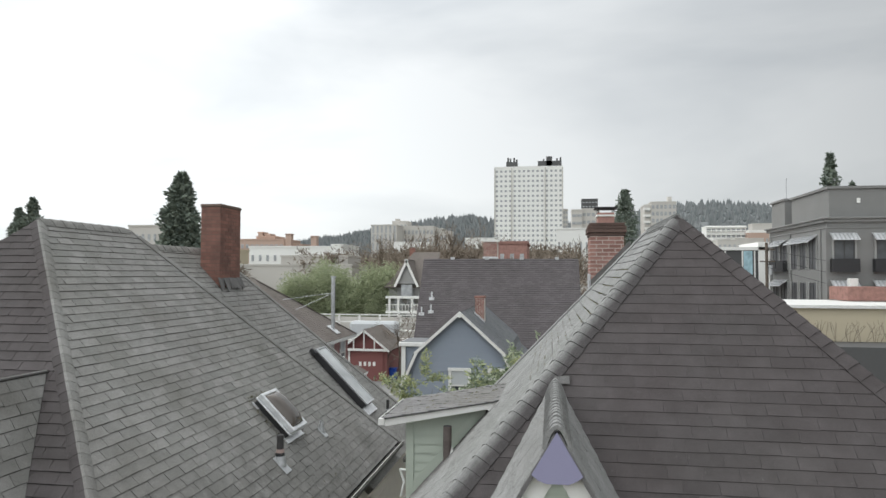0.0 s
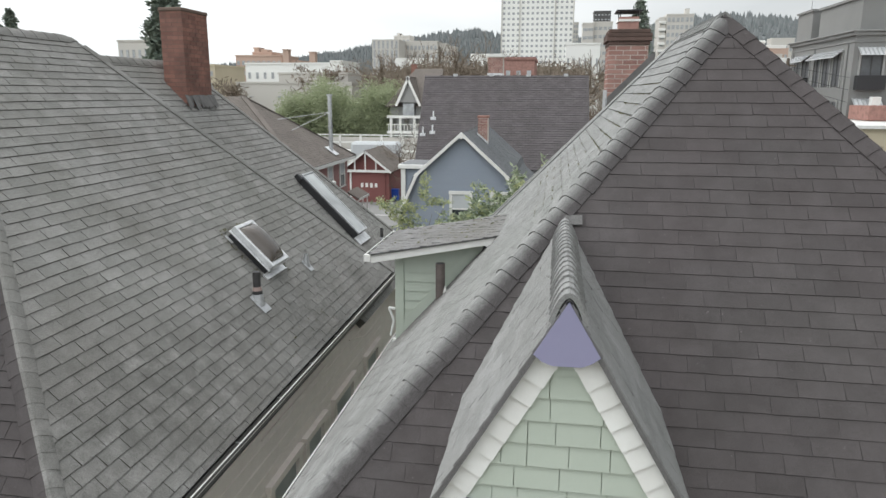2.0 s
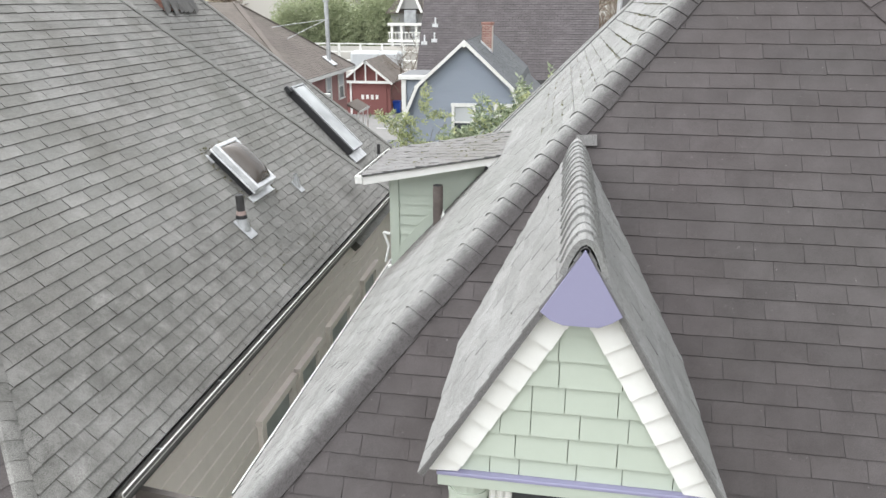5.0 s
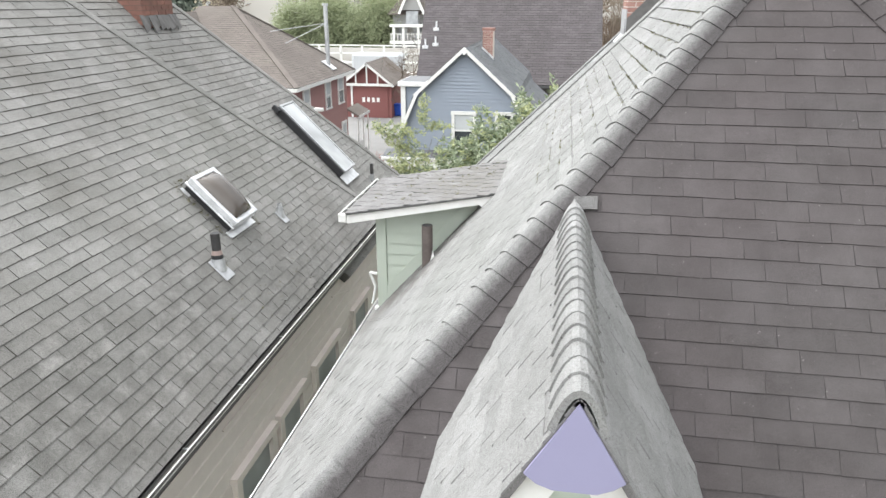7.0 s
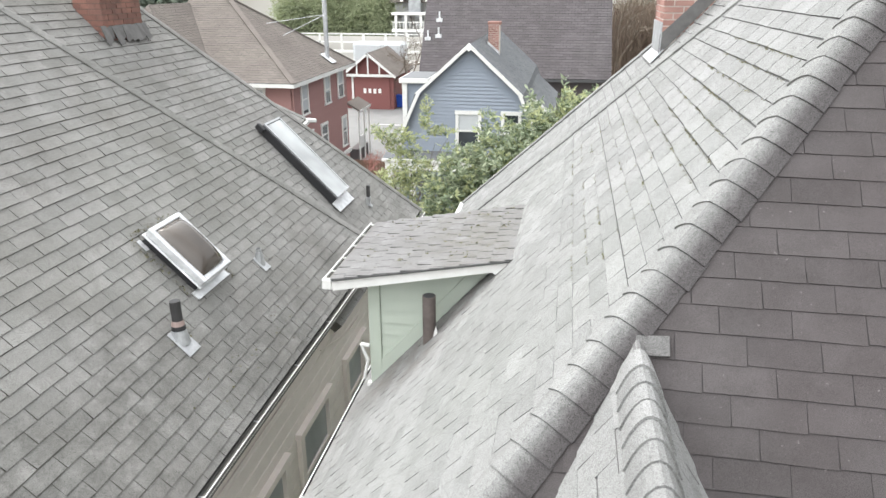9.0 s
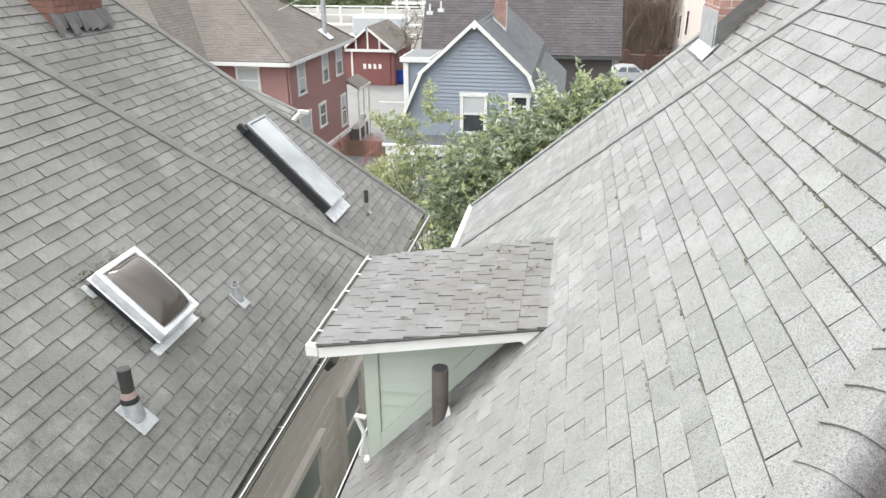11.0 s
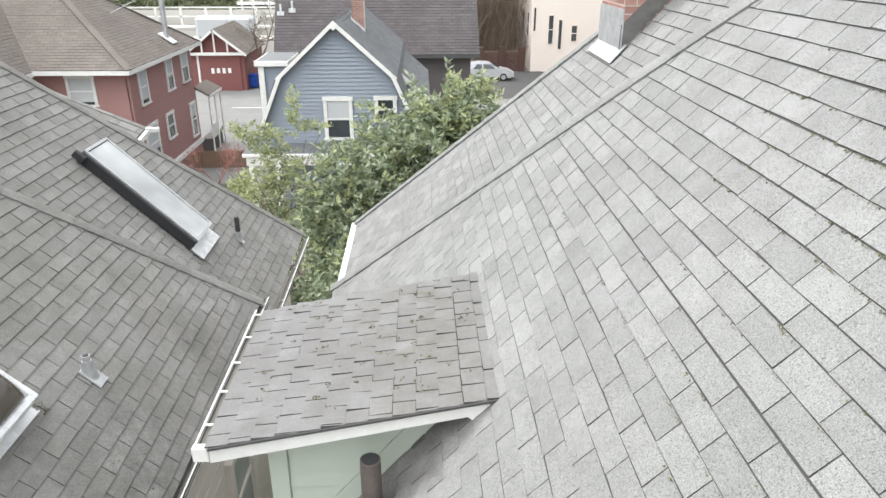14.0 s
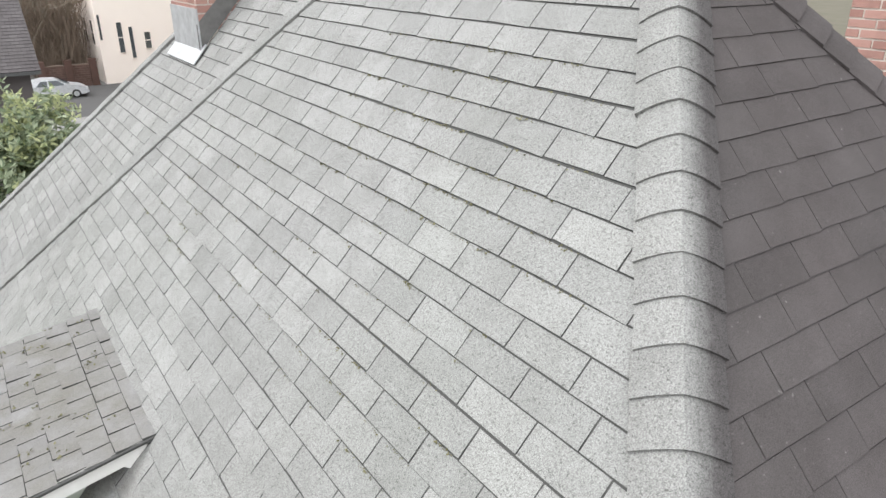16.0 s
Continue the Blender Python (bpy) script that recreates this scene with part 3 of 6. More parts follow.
west_rows = [0.019 + 0.118 * (k - 1) for k in range(23)]
west_rows += [west_rows[-1] + 0.113 * k for k in range(1, 9)]
west_rows += [west_rows[-1] + 0.1233 * k for k in range(1, 18)]
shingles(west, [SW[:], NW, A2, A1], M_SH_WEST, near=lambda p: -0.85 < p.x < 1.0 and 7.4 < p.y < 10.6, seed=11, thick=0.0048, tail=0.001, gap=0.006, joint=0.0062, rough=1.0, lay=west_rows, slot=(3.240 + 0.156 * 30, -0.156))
shingles(south, [SW, SE, A1], M_SH_SOUTH, near=lambda p: -0.1 < p.x < 2.2 and 6.9 < p.y, seed=12, thick=0.0045, gap=0.004, joint=0.0015, course=0.1187, tab=0.2745, lay=[2.615 + 0.1187 * (k - 23) for k in range(48)], slot=(2.692 + 0.1035 * 23, -0.1035), edge=M_SOUTH_EDGE)
shingles(wing_w, [(-2.17, 12.0, 6.6), (-2.17, 16.07, 6.6), (1.11, 12.79, 10.2), (1.11, 11.2, 10.2)], M_SH_WEST, near=lambda p: p.x > -1.6 and p.y < 14.4, seed=13, thick=0.0045, tail=0.001, gap=0.006, joint=0.006)
shingles(east, [SE, NE, A2, A1], M_SH_WEST, seed=14)
shingles(north, [NE, NW, A2], M_SH_WEST, seed=15)
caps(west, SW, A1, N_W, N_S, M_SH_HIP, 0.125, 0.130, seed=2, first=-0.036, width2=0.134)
caps(south, SE, A1, N_E, N_S, M_SH_SOUTH, 0.125, seed=3)
caps(west, NW, A2, N_W, N_N, M_SH_WEST, 0.10, 0.3, 0.005, seed=4, lift=0.006)
caps(west, A1, A2, N_W, N_E, M_SH_WEST, 0.125, name="ridge_cap", seed=5)
caps(wing_w, (-2.17, 16.07, 6.6), (1.11, 12.79, 10.2), N_W, N_N, M_SH_WEST, 0.06, 0.3, 0.005, seed=6, lift=0.012)


def gutter(parent, x, y0, y1, z, mat, lip, width=0.11, name="gutter", strap=0.95):
    """A half-open gutter along y; lip: +1 or -1, the side of its outer edge."""
    bm = bmesh.new()
    ring = [(0, 0), (0, -0.085), (lip * width * 0.75, -0.085), (lip * width, -0.02), (lip * width, 0.0), (lip * (width - 0.012), 0.0), (lip * (width - 0.012), -0.02), (lip * width * 0.7, -0.073), (lip * 0.01, -0.073), (lip * 0.01, 0)]
    a = [bm.verts.new((x + px, y0, z + pz)) for px, pz in ring]
    b = [bm.verts.new((x + px, y1, z + pz)) for px, pz in ring]
    for k in range(len(ring)):
        j = (k + 1) % len(ring)
        bm.faces.new((a[k], a[j], b[j], b[k]))
    bm.faces.new(a[:5] + a[5:])
    bm.faces.new(b[::-1])
    bmesh.ops.recalc_face_normals(bm, faces=bm.faces)
    g = part(name, bm, M_OLDLEAD, parent, "dirty eaves gutter with a white lip")
    box("gutter_lip", (x + lip * (width - 0.007) - 0.005, y0, z - 0.04), (x + lip * (width - 0.007) + 0.005, y1, z + 0.006), mat, g)
    # filler block added so that the deep trough looks less dark
    box("gutter_silt", (min(x, x + lip * (width - 0.014)) + 0.004, y0 + 0.01, z - 0.07), (max(x, x + lip * (width - 0.014)) - 0.004, y1 - 0.01, z - 0.022), M_TROUGH_FILL, g, "grey filler added to lighten the gutter trough")
    y = y0 + strap * 0.5
    while y < y1:
        box("gutter_strap", (min(x, x + lip * width), y, z - 0.002), (max(x, x + lip * width), y + 0.014, z + 0.004), mat if strap < 0.5 else M_LEAD, g)
        y += strap
    return g


gutter(house, -2.235, 6.1, 10.6, 6.605, M_GUTTER, -1, 0.065)
box("fascia", (-2.25, 13.95, 6.42), (-2.175, 16.1, 6.585), M_GUTTER, house, "broad white fascia board with peeling paint")
beam("fascia", (-2.2, 5.3, 6.56), (-2.2, 13.8, 6.56), 0.03, 0.16, M_WHITE, house)

# mint shed dormer on the pale slope
shed_roof = deck("dormer_roof", [(-2.30, 10.93, 7.935), (-2.30, 9.51, 7.935), (-0.86, 9.51, 8.195), (-0.86, 10.93, 8.195)], house, M_UNDER, 0.03, "low sloping dormer roof of worn curling shingles")
shingles(shed_roof, [(-2.325, 9.485, 7.932), (-2.325, 10.93, 7.932), (-0.84, 10.93, 8.20), (-0.84, 9.485, 8.20)], M_SH_SHED, tab=0.15, thick=0.006, tail=0.002, rough=1.4, gap=0.007, joint=0.003, curl=0.25, near=lambda p: True, seed=21, edge=M_EDGE)
raw("dormer_wall", [(-2.058, 9.76, 6.80), (-2.058, 9.76, 7.95), (-0.98, 9.76, 8.12), (-2.058, 10.72, 6.80), (-2.058, 10.72, 7.95), (-0.98, 10.72, 8.12)],
    [(0, 2, 1), (3, 4, 5), (0, 1, 4, 3), (1, 2, 5, 4), (0, 3, 5, 2)], M_MINT, house, "mint green painted dormer cheek")
shed = bpy.data.objects["dormer_wall"]
boards(shed, (-2.058, 9.76, 6.88), (1, 0, 0), 1.12, 1.12, 0.115, M_MINT, normal=(0, -1, 0), lines=[(-1, 0, -0.08), (1.1, -1, 0.02), (-0.17, 1, 1.07)], thick=0.024)
boards(shed, (-2.058, 10.70, 6.88), (0, -1, 0), 1.02, 0.94, 0.115, M_MINT, normal=(-1, 0, 0), thick=0.012)
box("corner_board", (-2.083, 9.722, 6.84), (-1.98, 9.762, 7.90), M_MINT, shed, bevel=0.004)
box("corner_board", (-2.086, 9.764, 6.84), (-2.062, 9.86, 7.90), M_MINT, shed, bevel=0.004)
slab("skirt_board", [(-1.98, 9.737, 6.94), (-1.98, 9.737, 7.10), (-1.16, 9.737, 8.04), (-0.98, 9.737, 8.10)], (0, -0.014, 0), M_MINT, shed)
slab("corner_foot", [(-2.12, 9.715, 6.82), (-1.98, 9.715, 6.84), (-1.98, 9.715, 6.865), (-2.12, 9.715, 6.85)], (0, 0.05, 0), M_WHITE, shed, "small white foot block")
slab("dormer_fascia", [(-2.31, 9.495, 7.925), (-0.875, 9.495, 8.19), (-0.91, 9.495, 8.13), (-0.985, 9.495, 8.065), (-1.01, 9.495, 8.085), (-2.31, 9.495, 7.832)], (0, 0.03, 0), M_WHITE, house, "white painted fascia board, slightly weathered")
beam("drip_edge", (-2.31, 9.483, 7.934), (-0.87, 9.483, 8.198), 0.022, 0.012, M_EDGE, house)
box("gutter_end", (-2.395, 9.485, 7.842), (-2.312, 9.53, 7.93), M_WHITE, house, "white gutter end cap", 0.006)
slab("dormer_soffit", [(-2.30, 9.53, 7.875), (-0.97, 9.53, 8.12), (-0.97, 9.75, 8.12), (-2.30, 9.75, 7.875)], (0, 0, -0.015), M_WHITE, house)
gutter(house, -2.315, 9.53, 10.95, 7.922, M_GUTTER, -1, 0.075, strap=0.3)
box("dormer_frieze", (-2.30, 9.76, 7.83), (-2.068, 10.7, 7.85), M_MINT, house)
# gutter elbow by the dormer corner
bm = bmesh.new()
add_tube(bm, (-2.08, 9.705, 7.235), (-2.155, 9.705, 7.245), 0.017, seg=8)
add_tube(bm, (-2.155, 9.705, 7.245), (-2.10, 9.705, 7.09), 0.017, seg=8)
add_tube(bm, (-2.10, 9.705, 7.09), (-2.14, 9.705, 6.90), 0.014, seg=8)
part("downspout_elbow", bm, M_GUTTER, house, "white downspout elbow")

# small gable dormer on the brown slope
GX, GSLOPE = -0.187, 1.69
GF = 5.10
for side in (-1, 1):
    foot = GX + side * 0.62
    pts = [(foot, 5.0, 7.785), (foot, 6.22, 7.785), (GX, 7.16, 8.835), (GX, 5.0, 8.835)]
    slope = deck("dormer_roof", pts if side > 0 else [pts[1], pts[0], pts[3], pts[2]], house, M_SH_DIRTY, 0.022, "steep little dormer roof of pale grey shingles")
    shingles(slope, [pts[0], pts[1], pts[2], pts[3]], M_SH_WEST, tab=0.24, course=0.115, thick=0.006, rough=2.0, gap=0.005, joint=0.003, edge=M_SH_SHED, near=lambda p: True, most=150, seed=31 + side)
    if side < 0:
        caps(slope, (GX, 5.0, 8.838), (GX, 7.03, 8.826), (-GSLOPE, 0, 1), (GSLOPE, 0, 1), M_SH_WEST, 0.14, 0.112, 0.011, "ridge_cap", 33, soft=1.0)
slab("dormer_front", [(GX - 0.59, GF, 7.77), (GX + 0.59, GF, 7.77), (GX, GF, 8.79)], (0, 0.05, 0), M_MINT, house, "gable front with mint shingles and white rake bands")
front = bpy.data.objects["dormer_front"]
# mint wall shingles, course by course
rnd = random.Random(41)
z = 7.738
while z < 8.50:
    z1 = z + 0.1185
    lines = [(-1.74, 1, 8.62), (1.74, 1, 8.62), (0, -1, -7.772)]
    x = -0.62
    while x < 0.62:
        w = rnd.uniform(0.10, 0.25)
        poly = clip_poly([(x, z), (x + w - 0.004, z), (x + w - 0.004, z1), (x, z1)], lines)
        if len(poly) >= 3:
            depth = [0.026 - 0.02 * (p[1] - z) / 0.1185 for p in poly]
            vs = [(GX + p[0], GF - d, p[1]) for p, d in zip(poly, depth)] + [(GX + p[0], GF + 0.002, p[1]) for p in poly]
            c = len(poly)
            raw("wall_shingle", vs, [tuple(range(c))] + [((i + 1) % c, i, c + i, c + (i + 1) % c) for i in range(c)], M_MINT, front)
        x += w
    z = z1
# white band pieces along the rakes
for side in (-1, 1):
    low, high = (0.605, 7.772), (0.02, 8.765)
    run = math.hypot(high[0] - low[0], high[1] - low[1])
    du, dv = (high[0] - low[0]) / run, (high[1] - low[1]) / run
    for k in range(-1, 9):
        a, b = k * 0.112, (k + 1) * 0.112 - 0.004
        quad = [(low[0] + du * q - dv * r, low[1] + dv * q + du * r) for q, r in ((a, -0.01), (a, 0.122), (b, 0.122), (b, -0.01))]
        quad = clip_poly(quad, [(0, -1, -7.774), (-1, 0, -0.012), (0.6, 1, 8.665)])
        if len(quad) < 3:
            continue
        c = len(quad)
        lift = [0.05 - 0.16 * max(0.0, ((p[0] - low[0]) * du + (p[1] - low[1]) * dv) - a) for p in quad]
        vs = [(GX + side * p[0], GF - d, p[1]) for p, d in zip(quad, lift)] + [(GX + side * p[0], GF + 0.002, p[1]) for p in quad]
        raw("rake_shingle", vs, [tuple(range(c))] + [((i + 1) % c, i, c + i, c + (i + 1) % c) for i in range(c)], M_CREAMW, front, "white wall shingle" if k == 0 else "")
panel = slab("gable_panel", [(GX + x, 4.990, z) for x, z in ((0, 8.828), (-0.149, 8.576), (-0.112, 8.545), (-0.064, 8.527), (0.068, 8.527), (0.115, 8.549), (0.149, 8.576))], (0, 0.009, 0), M_PURPLE, front, "smooth lavender panel in the gable peak")
slab("panel_core", [(GX, 5.0, 8.77), (GX - 0.10, 5.0, 8.56), (GX + 0.10, 5.0, 8.56)], (0, GF - 5.0, 0), M_PURPLE, panel)
box("belt", (GX - 0.555, GF - 0.05, 7.752), (GX + 0.555, GF + 0.03, 7.770), M_PURPLE, front, "thin lavender moulding", 0.003)
box("belt", (GX - 0.55, GF - 0.045, 7.70), (GX + 0.55, GF + 0.03, 7.750), M_MINT, front)
for side in (-1, 1):
    bm = bmesh.new()
    add_tube(bm, (GX + side * 0.425, GF + 0.06, 7.2), (GX + side * 0.425, GF + 0.06, 7.62), 0.088, seg=20)
    add_tube(bm, (GX + side * 0.425, GF + 0.06, 7.62), (GX + side * 0.425, GF + 0.06, 7.65), 0.096, seg=20)
    add_tube(bm, (GX + side * 0.425, GF + 0.06, 7.65), (GX + side * 0.425, GF + 0.06, 7.698), 0.09, 0.098, seg=20)
    part("corner_post", bm, M_MINT, front, "rounded mint green corner post")
    for k in range(3):
        bm = bmesh.new()
        add_tube(bm, (GX + side * (0.25 + 0.034 * k), GF + 0.03, 7.2), (GX + side * (0.25 + 0.034 * k), GF + 0.03, 7.698), 0.017, seg=8)
        part("window_moulding", bm, M_CREAMW, front)
box("dormer_window", (GX - 0.245, GF + 0.05, 7.15), (GX + 0.245, GF + 0.07, 7.698), M_GLASS, house, "dark window below the little gable")
slab("ridge_flap", [(GX - 0.02, 7.152, 8.842), (GX + 0.124, 7.157, 8.848), (GX + 0.126, 7.102, 8.787), (GX - 0.026, 7.098, 8.782)], (0, -0.008, 0.008), M_SH_DIRTY, house, "grey shingle flap lapping the dormer ridge")
box("dormer_body", (GX - 0.52, GF + 0.075, 6.9), (GX + 0.52, 6.3, 7.73), M_MINT, house)

# chimney of red brick on the rear wing, with lead flashing
chimney = box("chimney", (0.42, 12.50, 8.6), (0.95, 13.22, 10.6), M_MORTAR, house, "red brick chimney with pale joints and corbelled dark top")
bricks(chimney, (0.42, 12.50, 9.62), (0.95, 13.22, 10.40), M_BRICK, seed=51, joint=0.013)
for k, grow in enumerate((0.02, 0.045, 0.045, 0.02)):
    box("corbel", (0.42 - grow, 12.5 - grow, 10.40 + 0.055 * k), (0.95 + grow, 13.22 + grow, 10.452 + 0.055 * k), M_SOOTBRICK, chimney, bevel=0.006)
box("flue", (0.55, 12.66, 10.58), (0.82, 13.02, 10.80), M_BRICK, chimney, "short red brick flue")
box("flue_band", (0.53, 12.64, 10.735), (0.84, 13.04, 10.765), M_CREAMW, chimney)
for x, y in ((0.56, 12.67), (0.81, 12.67), (0.56, 13.0), (0.81, 13.0)):
    tube("cap_rod", (x, y, 10.79), (x, y, 10.872), 0.008, M_BLACK, chimney, seg=6)
box("flue_cap", (0.50, 12.61, 10.872), (0.87, 13.07, 10.892), M_BLACK, chimney, "thin black metal flue cap", 0.006)
slab("flashing", [(0.325, 12.44, 9.364), (0.325, 13.24, 9.364), (0.45, 13.24, 9.507), (0.45, 12.44, 9.507)], (-0.006, 0, 0.006), M_LEAD, chimney, "bright galvanised apron flashing")
slab("flashing", [(0.405, 12.48, 9.43), (0.405, 13.24, 9.43), (0.405, 13.24, 9.78), (0.405, 12.48, 9.78)], (0.012, 0, 0), M_LEAD, chimney)
slab("flashing", [(0.40, 12.488, 9.44), (1.05, 12.488, 10.16), (1.05, 12.488, 10.32), (0.40, 12.488, 9.66)], (0, 0.012, 0), M_OLDLEAD, chimney)

# second chimney on the far slope
chimney = box("chimney", (4.02, 8.65, GZ), (4.60, 9.29, 10.4), M_MORTAR, house, "pinkish brick chimney with wide pale joints")
bricks(chimney, (4.02, 8.65, 8.4), (4.60, 9.29, 10.36), M_BRICK, seed=53, joint=0.014, sides="wsn")
box("chimney_cap", (3.98, 8.61, 10.4), (4.64, 9.33, 10.48), M_DARKMORTAR, chimney, bevel=0.01)

# rusty vent pipe before the shed dormer
pipe = tube("vent_pipe", (-1.50, 9.45, 7.40), (-1.50, 9.45, 7.872), 0.053, M_RUST, house, "rusty brown metal vent pipe standing on the roof", seg=20)
bm = bmesh.new()
add_tube(bm, (-1.50, 9.45, 7.868), (-1.50, 9.45, 7.876), 0.046, seg=20)
part("pipe_mouth", bm, M_BLACK, pipe)
slab("sealant", [(-1.46, 9.39, 7.54), (-1.42, 9.385, 7.57), (-1.435, 9.385, 7.645)], (0, 0.01, 0), M_WHITE, pipe)

# ---- the neighbouring house with the skylights ----
twin = thing("house", "wooden house with olive-grey shingle roof, skylights and brick chimney", "house", (-6.7, 9.8, GZ))
LX, LZ, LWX = -2.99, 6.71, -10.45
B1, B2 = (-6.72, 8.82, 10.44), (-6.72, 10.76, 10.44)
LSE, LNE, LSW, LNW = (LX, 5.185, LZ), (LX, 13.42, LZ), (LWX, 5.185, LZ), (LWX, 13.42, LZ)
le = deck("roof_slope", [LSE, LNE, B2, B1], twin, M_LEFT_EDGE, label="roof slope of olive-grey shingles with dark stains")
ls = deck("roof_slope", [LSW, LSE, B1], twin, label="roof slope of dark brown shingles")
deck("roof_slope", [LNE, LNW, B2], twin)
deck("roof_slope", [LNW, LSW, B1, B2], twin)
N_LE, N_LS, N_LN = (1, 0, 1), (0, -1.015, 1), (0, 1.386, 1)
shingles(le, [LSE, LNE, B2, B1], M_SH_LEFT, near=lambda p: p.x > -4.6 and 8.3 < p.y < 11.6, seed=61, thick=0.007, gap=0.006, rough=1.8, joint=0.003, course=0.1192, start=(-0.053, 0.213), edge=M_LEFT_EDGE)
shingles(ls, [LSW, LSE, B1], M_SH_SOUTH, near=lambda p: p.x > -5.6, most=200, seed=62, thick=0.008, gap=0.005, joint=0.003, edge=M_SOUTH_EDGE)
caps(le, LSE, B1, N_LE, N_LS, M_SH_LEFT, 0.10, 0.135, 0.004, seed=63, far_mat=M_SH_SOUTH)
caps(le, LNE, B2, N_LE, N_LN, M_SH_LEFT, 0.08, 0.3, 0.006, seed=64, lift=0.010)
caps(le, B1, B2, N_LE, (-1, 0, 1), M_SH_LEFT, 0.12, 0.2, 0.01, "ridge_cap", 65)
lwing = deck("wing_roof", [(LX, 11.6, 6.37), (LX, 16.2, 6.37), (-6.8, 13.6, 10.22), (-6.8, 11.0, 10.22)], twin, M_LEFT_EDGE, label="lower rear roof of olive-grey shingles")
deck("wing_roof", [(LX, 16.2, 6.37), (-10.65, 16.2, 6.37), (-6.8, 13.6, 10.22)], twin)
deck("wing_roof", [(-10.65, 16.2, 6.37), (-10.65, 11.0, 6.37), (-6.8, 11.0, 10.22), (-6.8, 13.6, 10.22)], twin)
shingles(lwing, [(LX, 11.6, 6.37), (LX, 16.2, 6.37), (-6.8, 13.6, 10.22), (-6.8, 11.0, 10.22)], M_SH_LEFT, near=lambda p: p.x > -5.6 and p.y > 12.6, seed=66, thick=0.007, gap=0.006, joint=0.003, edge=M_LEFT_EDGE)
caps(lwing, (LX, 16.2, 6.37), (-6.8, 13.6, 10.22), N_LE, N_LN, M_SH_LEFT, 0.065, 0.3, 0.005, seed=67, lift=0.010)
caps(lwing, (-6.8, 11.0, 10.22), (-6.8, 13.6, 10.22), N_LE, (-1, 0, 1), M_SH_LEFT, 0.12, 0.2, 0.01, "ridge_cap", 68)
# gable dormer of the neighbour's front
for side in (-1, 1):
    pts = [(-5.25 + side * 0.85, 5.2, 7.3), (-5.25 + side * 0.85, 5.75, 7.3), (-5.25, 7.18, 8.78), (-5.25, 5.2, 8.78)]
    slope = deck("dormer_roof", pts if side > 0 else [pts[1], pts[0], pts[3], pts[2]], twin, M_UNDER, 0.035, "small dormer roof of olive-grey shingles")
    shingles(slope, pts, M_SH_LEFT, seed=70 + side, near=lambda p: True, most=100, thick=0.005, gap=0.005, edge=M_LEFT_EDGE)
wall = box("wall", (-10.1, 5.5, GZ), (-3.19, 13.2, 6.50), M_TAUPE, twin, "taupe lap siding with narrow shaded gap before it")
box("wing_wall", (-10.1, 13.2, GZ), (-3.20, 15.9, 6.2), M_TAUPE, twin)
for k in range(22):
    z0 = 2.65 + 0.175 * k
    side = [(-3.192, z0), (-3.166, z0), (-3.166, z0 + 0.150), (-3.186, z0 + 0.174), (-3.192, z0 + 0.174)]
    slab("siding_board", [(x, 5.5, z) for x, z in side], (0, 7.7, 0), M_TAUPE, wall)
gutter(twin, -3.0, 5.9, 13.6, 6.672, M_GUTTER, 1, 0.06)
gutter(twin, -2.965, 13.7, 16.2, 6.33, M_GUTTER, 1, 0.065)
beam("fascia", (-3.07, 5.25, 6.6), (-3.07, 13.5, 6.6), 0.03, 0.15, M_SLATE_T, twin)
for y0, y1 in ((8.24, 9.23), (9.31, 10.13), (10.42, 11.48), (12.04, 12.95)):
    # the pane's pale tint stands in for reflected sky
    win = box("window", (-3.20, y0 + 0.08, 4.4), (-3.165, y1 - 0.08, 5.58), M_FARWIN, twin, "window with the sky's reflection painted as grey, taupe casing")
    box("window_head", (-3.19, y0, 5.58), (-3.095, y1, 5.66), M_TAUPE, win)
    box("window_casing", (-3.19, y0 + 0.02, 4.3), (-3.115, y0 + 0.13, 5.578), M_TAUPE, win)
    box("window_casing", (-3.19, y1 - 0.13, 4.3), (-3.115, y1 - 0.02, 5.578), M_TAUPE, win)
    box("window_sill", (-3.19, y0 - 0.03, 4.22), (-3.09, y1 + 0.03, 4.298), M_TAUPE, win)
    box("meeting_rail", (-3.166, y0 + 0.13, 4.96), (-3.14, y1 - 0.13, 5.01), M_TAUPE, win)
beam("tie_board", (-3.14, 6.29, 6.40), (-2.36, 6.20, 6.40), 0.045, 0.13, M_OLDBOARD, twin, "weathered brown board across the gap")
bm = bmesh.new()
for a, b in (((-3.155, 12.8, 5.9), (-3.155, 12.3, 5.92)), ((-3.155, 12.3, 5.92), (-3.155, 11.3, 6.2)), ((-3.155, 8.2, 6.22), (-3.155, 10.3, 6.22))):
    add_tube(bm, a, b, 0.009, seg=6)
part("cable", bm, M_TAUPE, twin, "thin cable stapled to the siding")

# rear lean-to corner beyond the lower roof
box("lean_to_wall", (-7.4, 16.3, GZ), (-5.75, 16.95, 7.35), M_TAUPE, twin)
lean = [(-7.6, 16.2, 8.36), (-5.55, 16.2, 7.45), (-5.32, 17.0, 7.80), (-7.6, 17.0, 8.72)]
leanto = deck("lean_to_roof", [lean[1], lean[2], lean[3], lean[0]], twin, M_LEFT_EDGE, 0.05, "small lower roof corner of grey shingles")
shingles(leanto, lean, M_SH_LEFT, seed=69, thick=0.007, gap=0.006, joint=0.003, edge=M_LEFT_EDGE)
beam("lean_to_gutter", (-5.50, 16.15, 7.44), (-5.27, 17.02, 7.80), 0.06, 0.06, M_GUTTER, twin)
box("gutter_end", (-5.32, 16.93, 7.73), (-5.12, 17.0, 7.80), M_GUTTER, twin, "", 0.01)

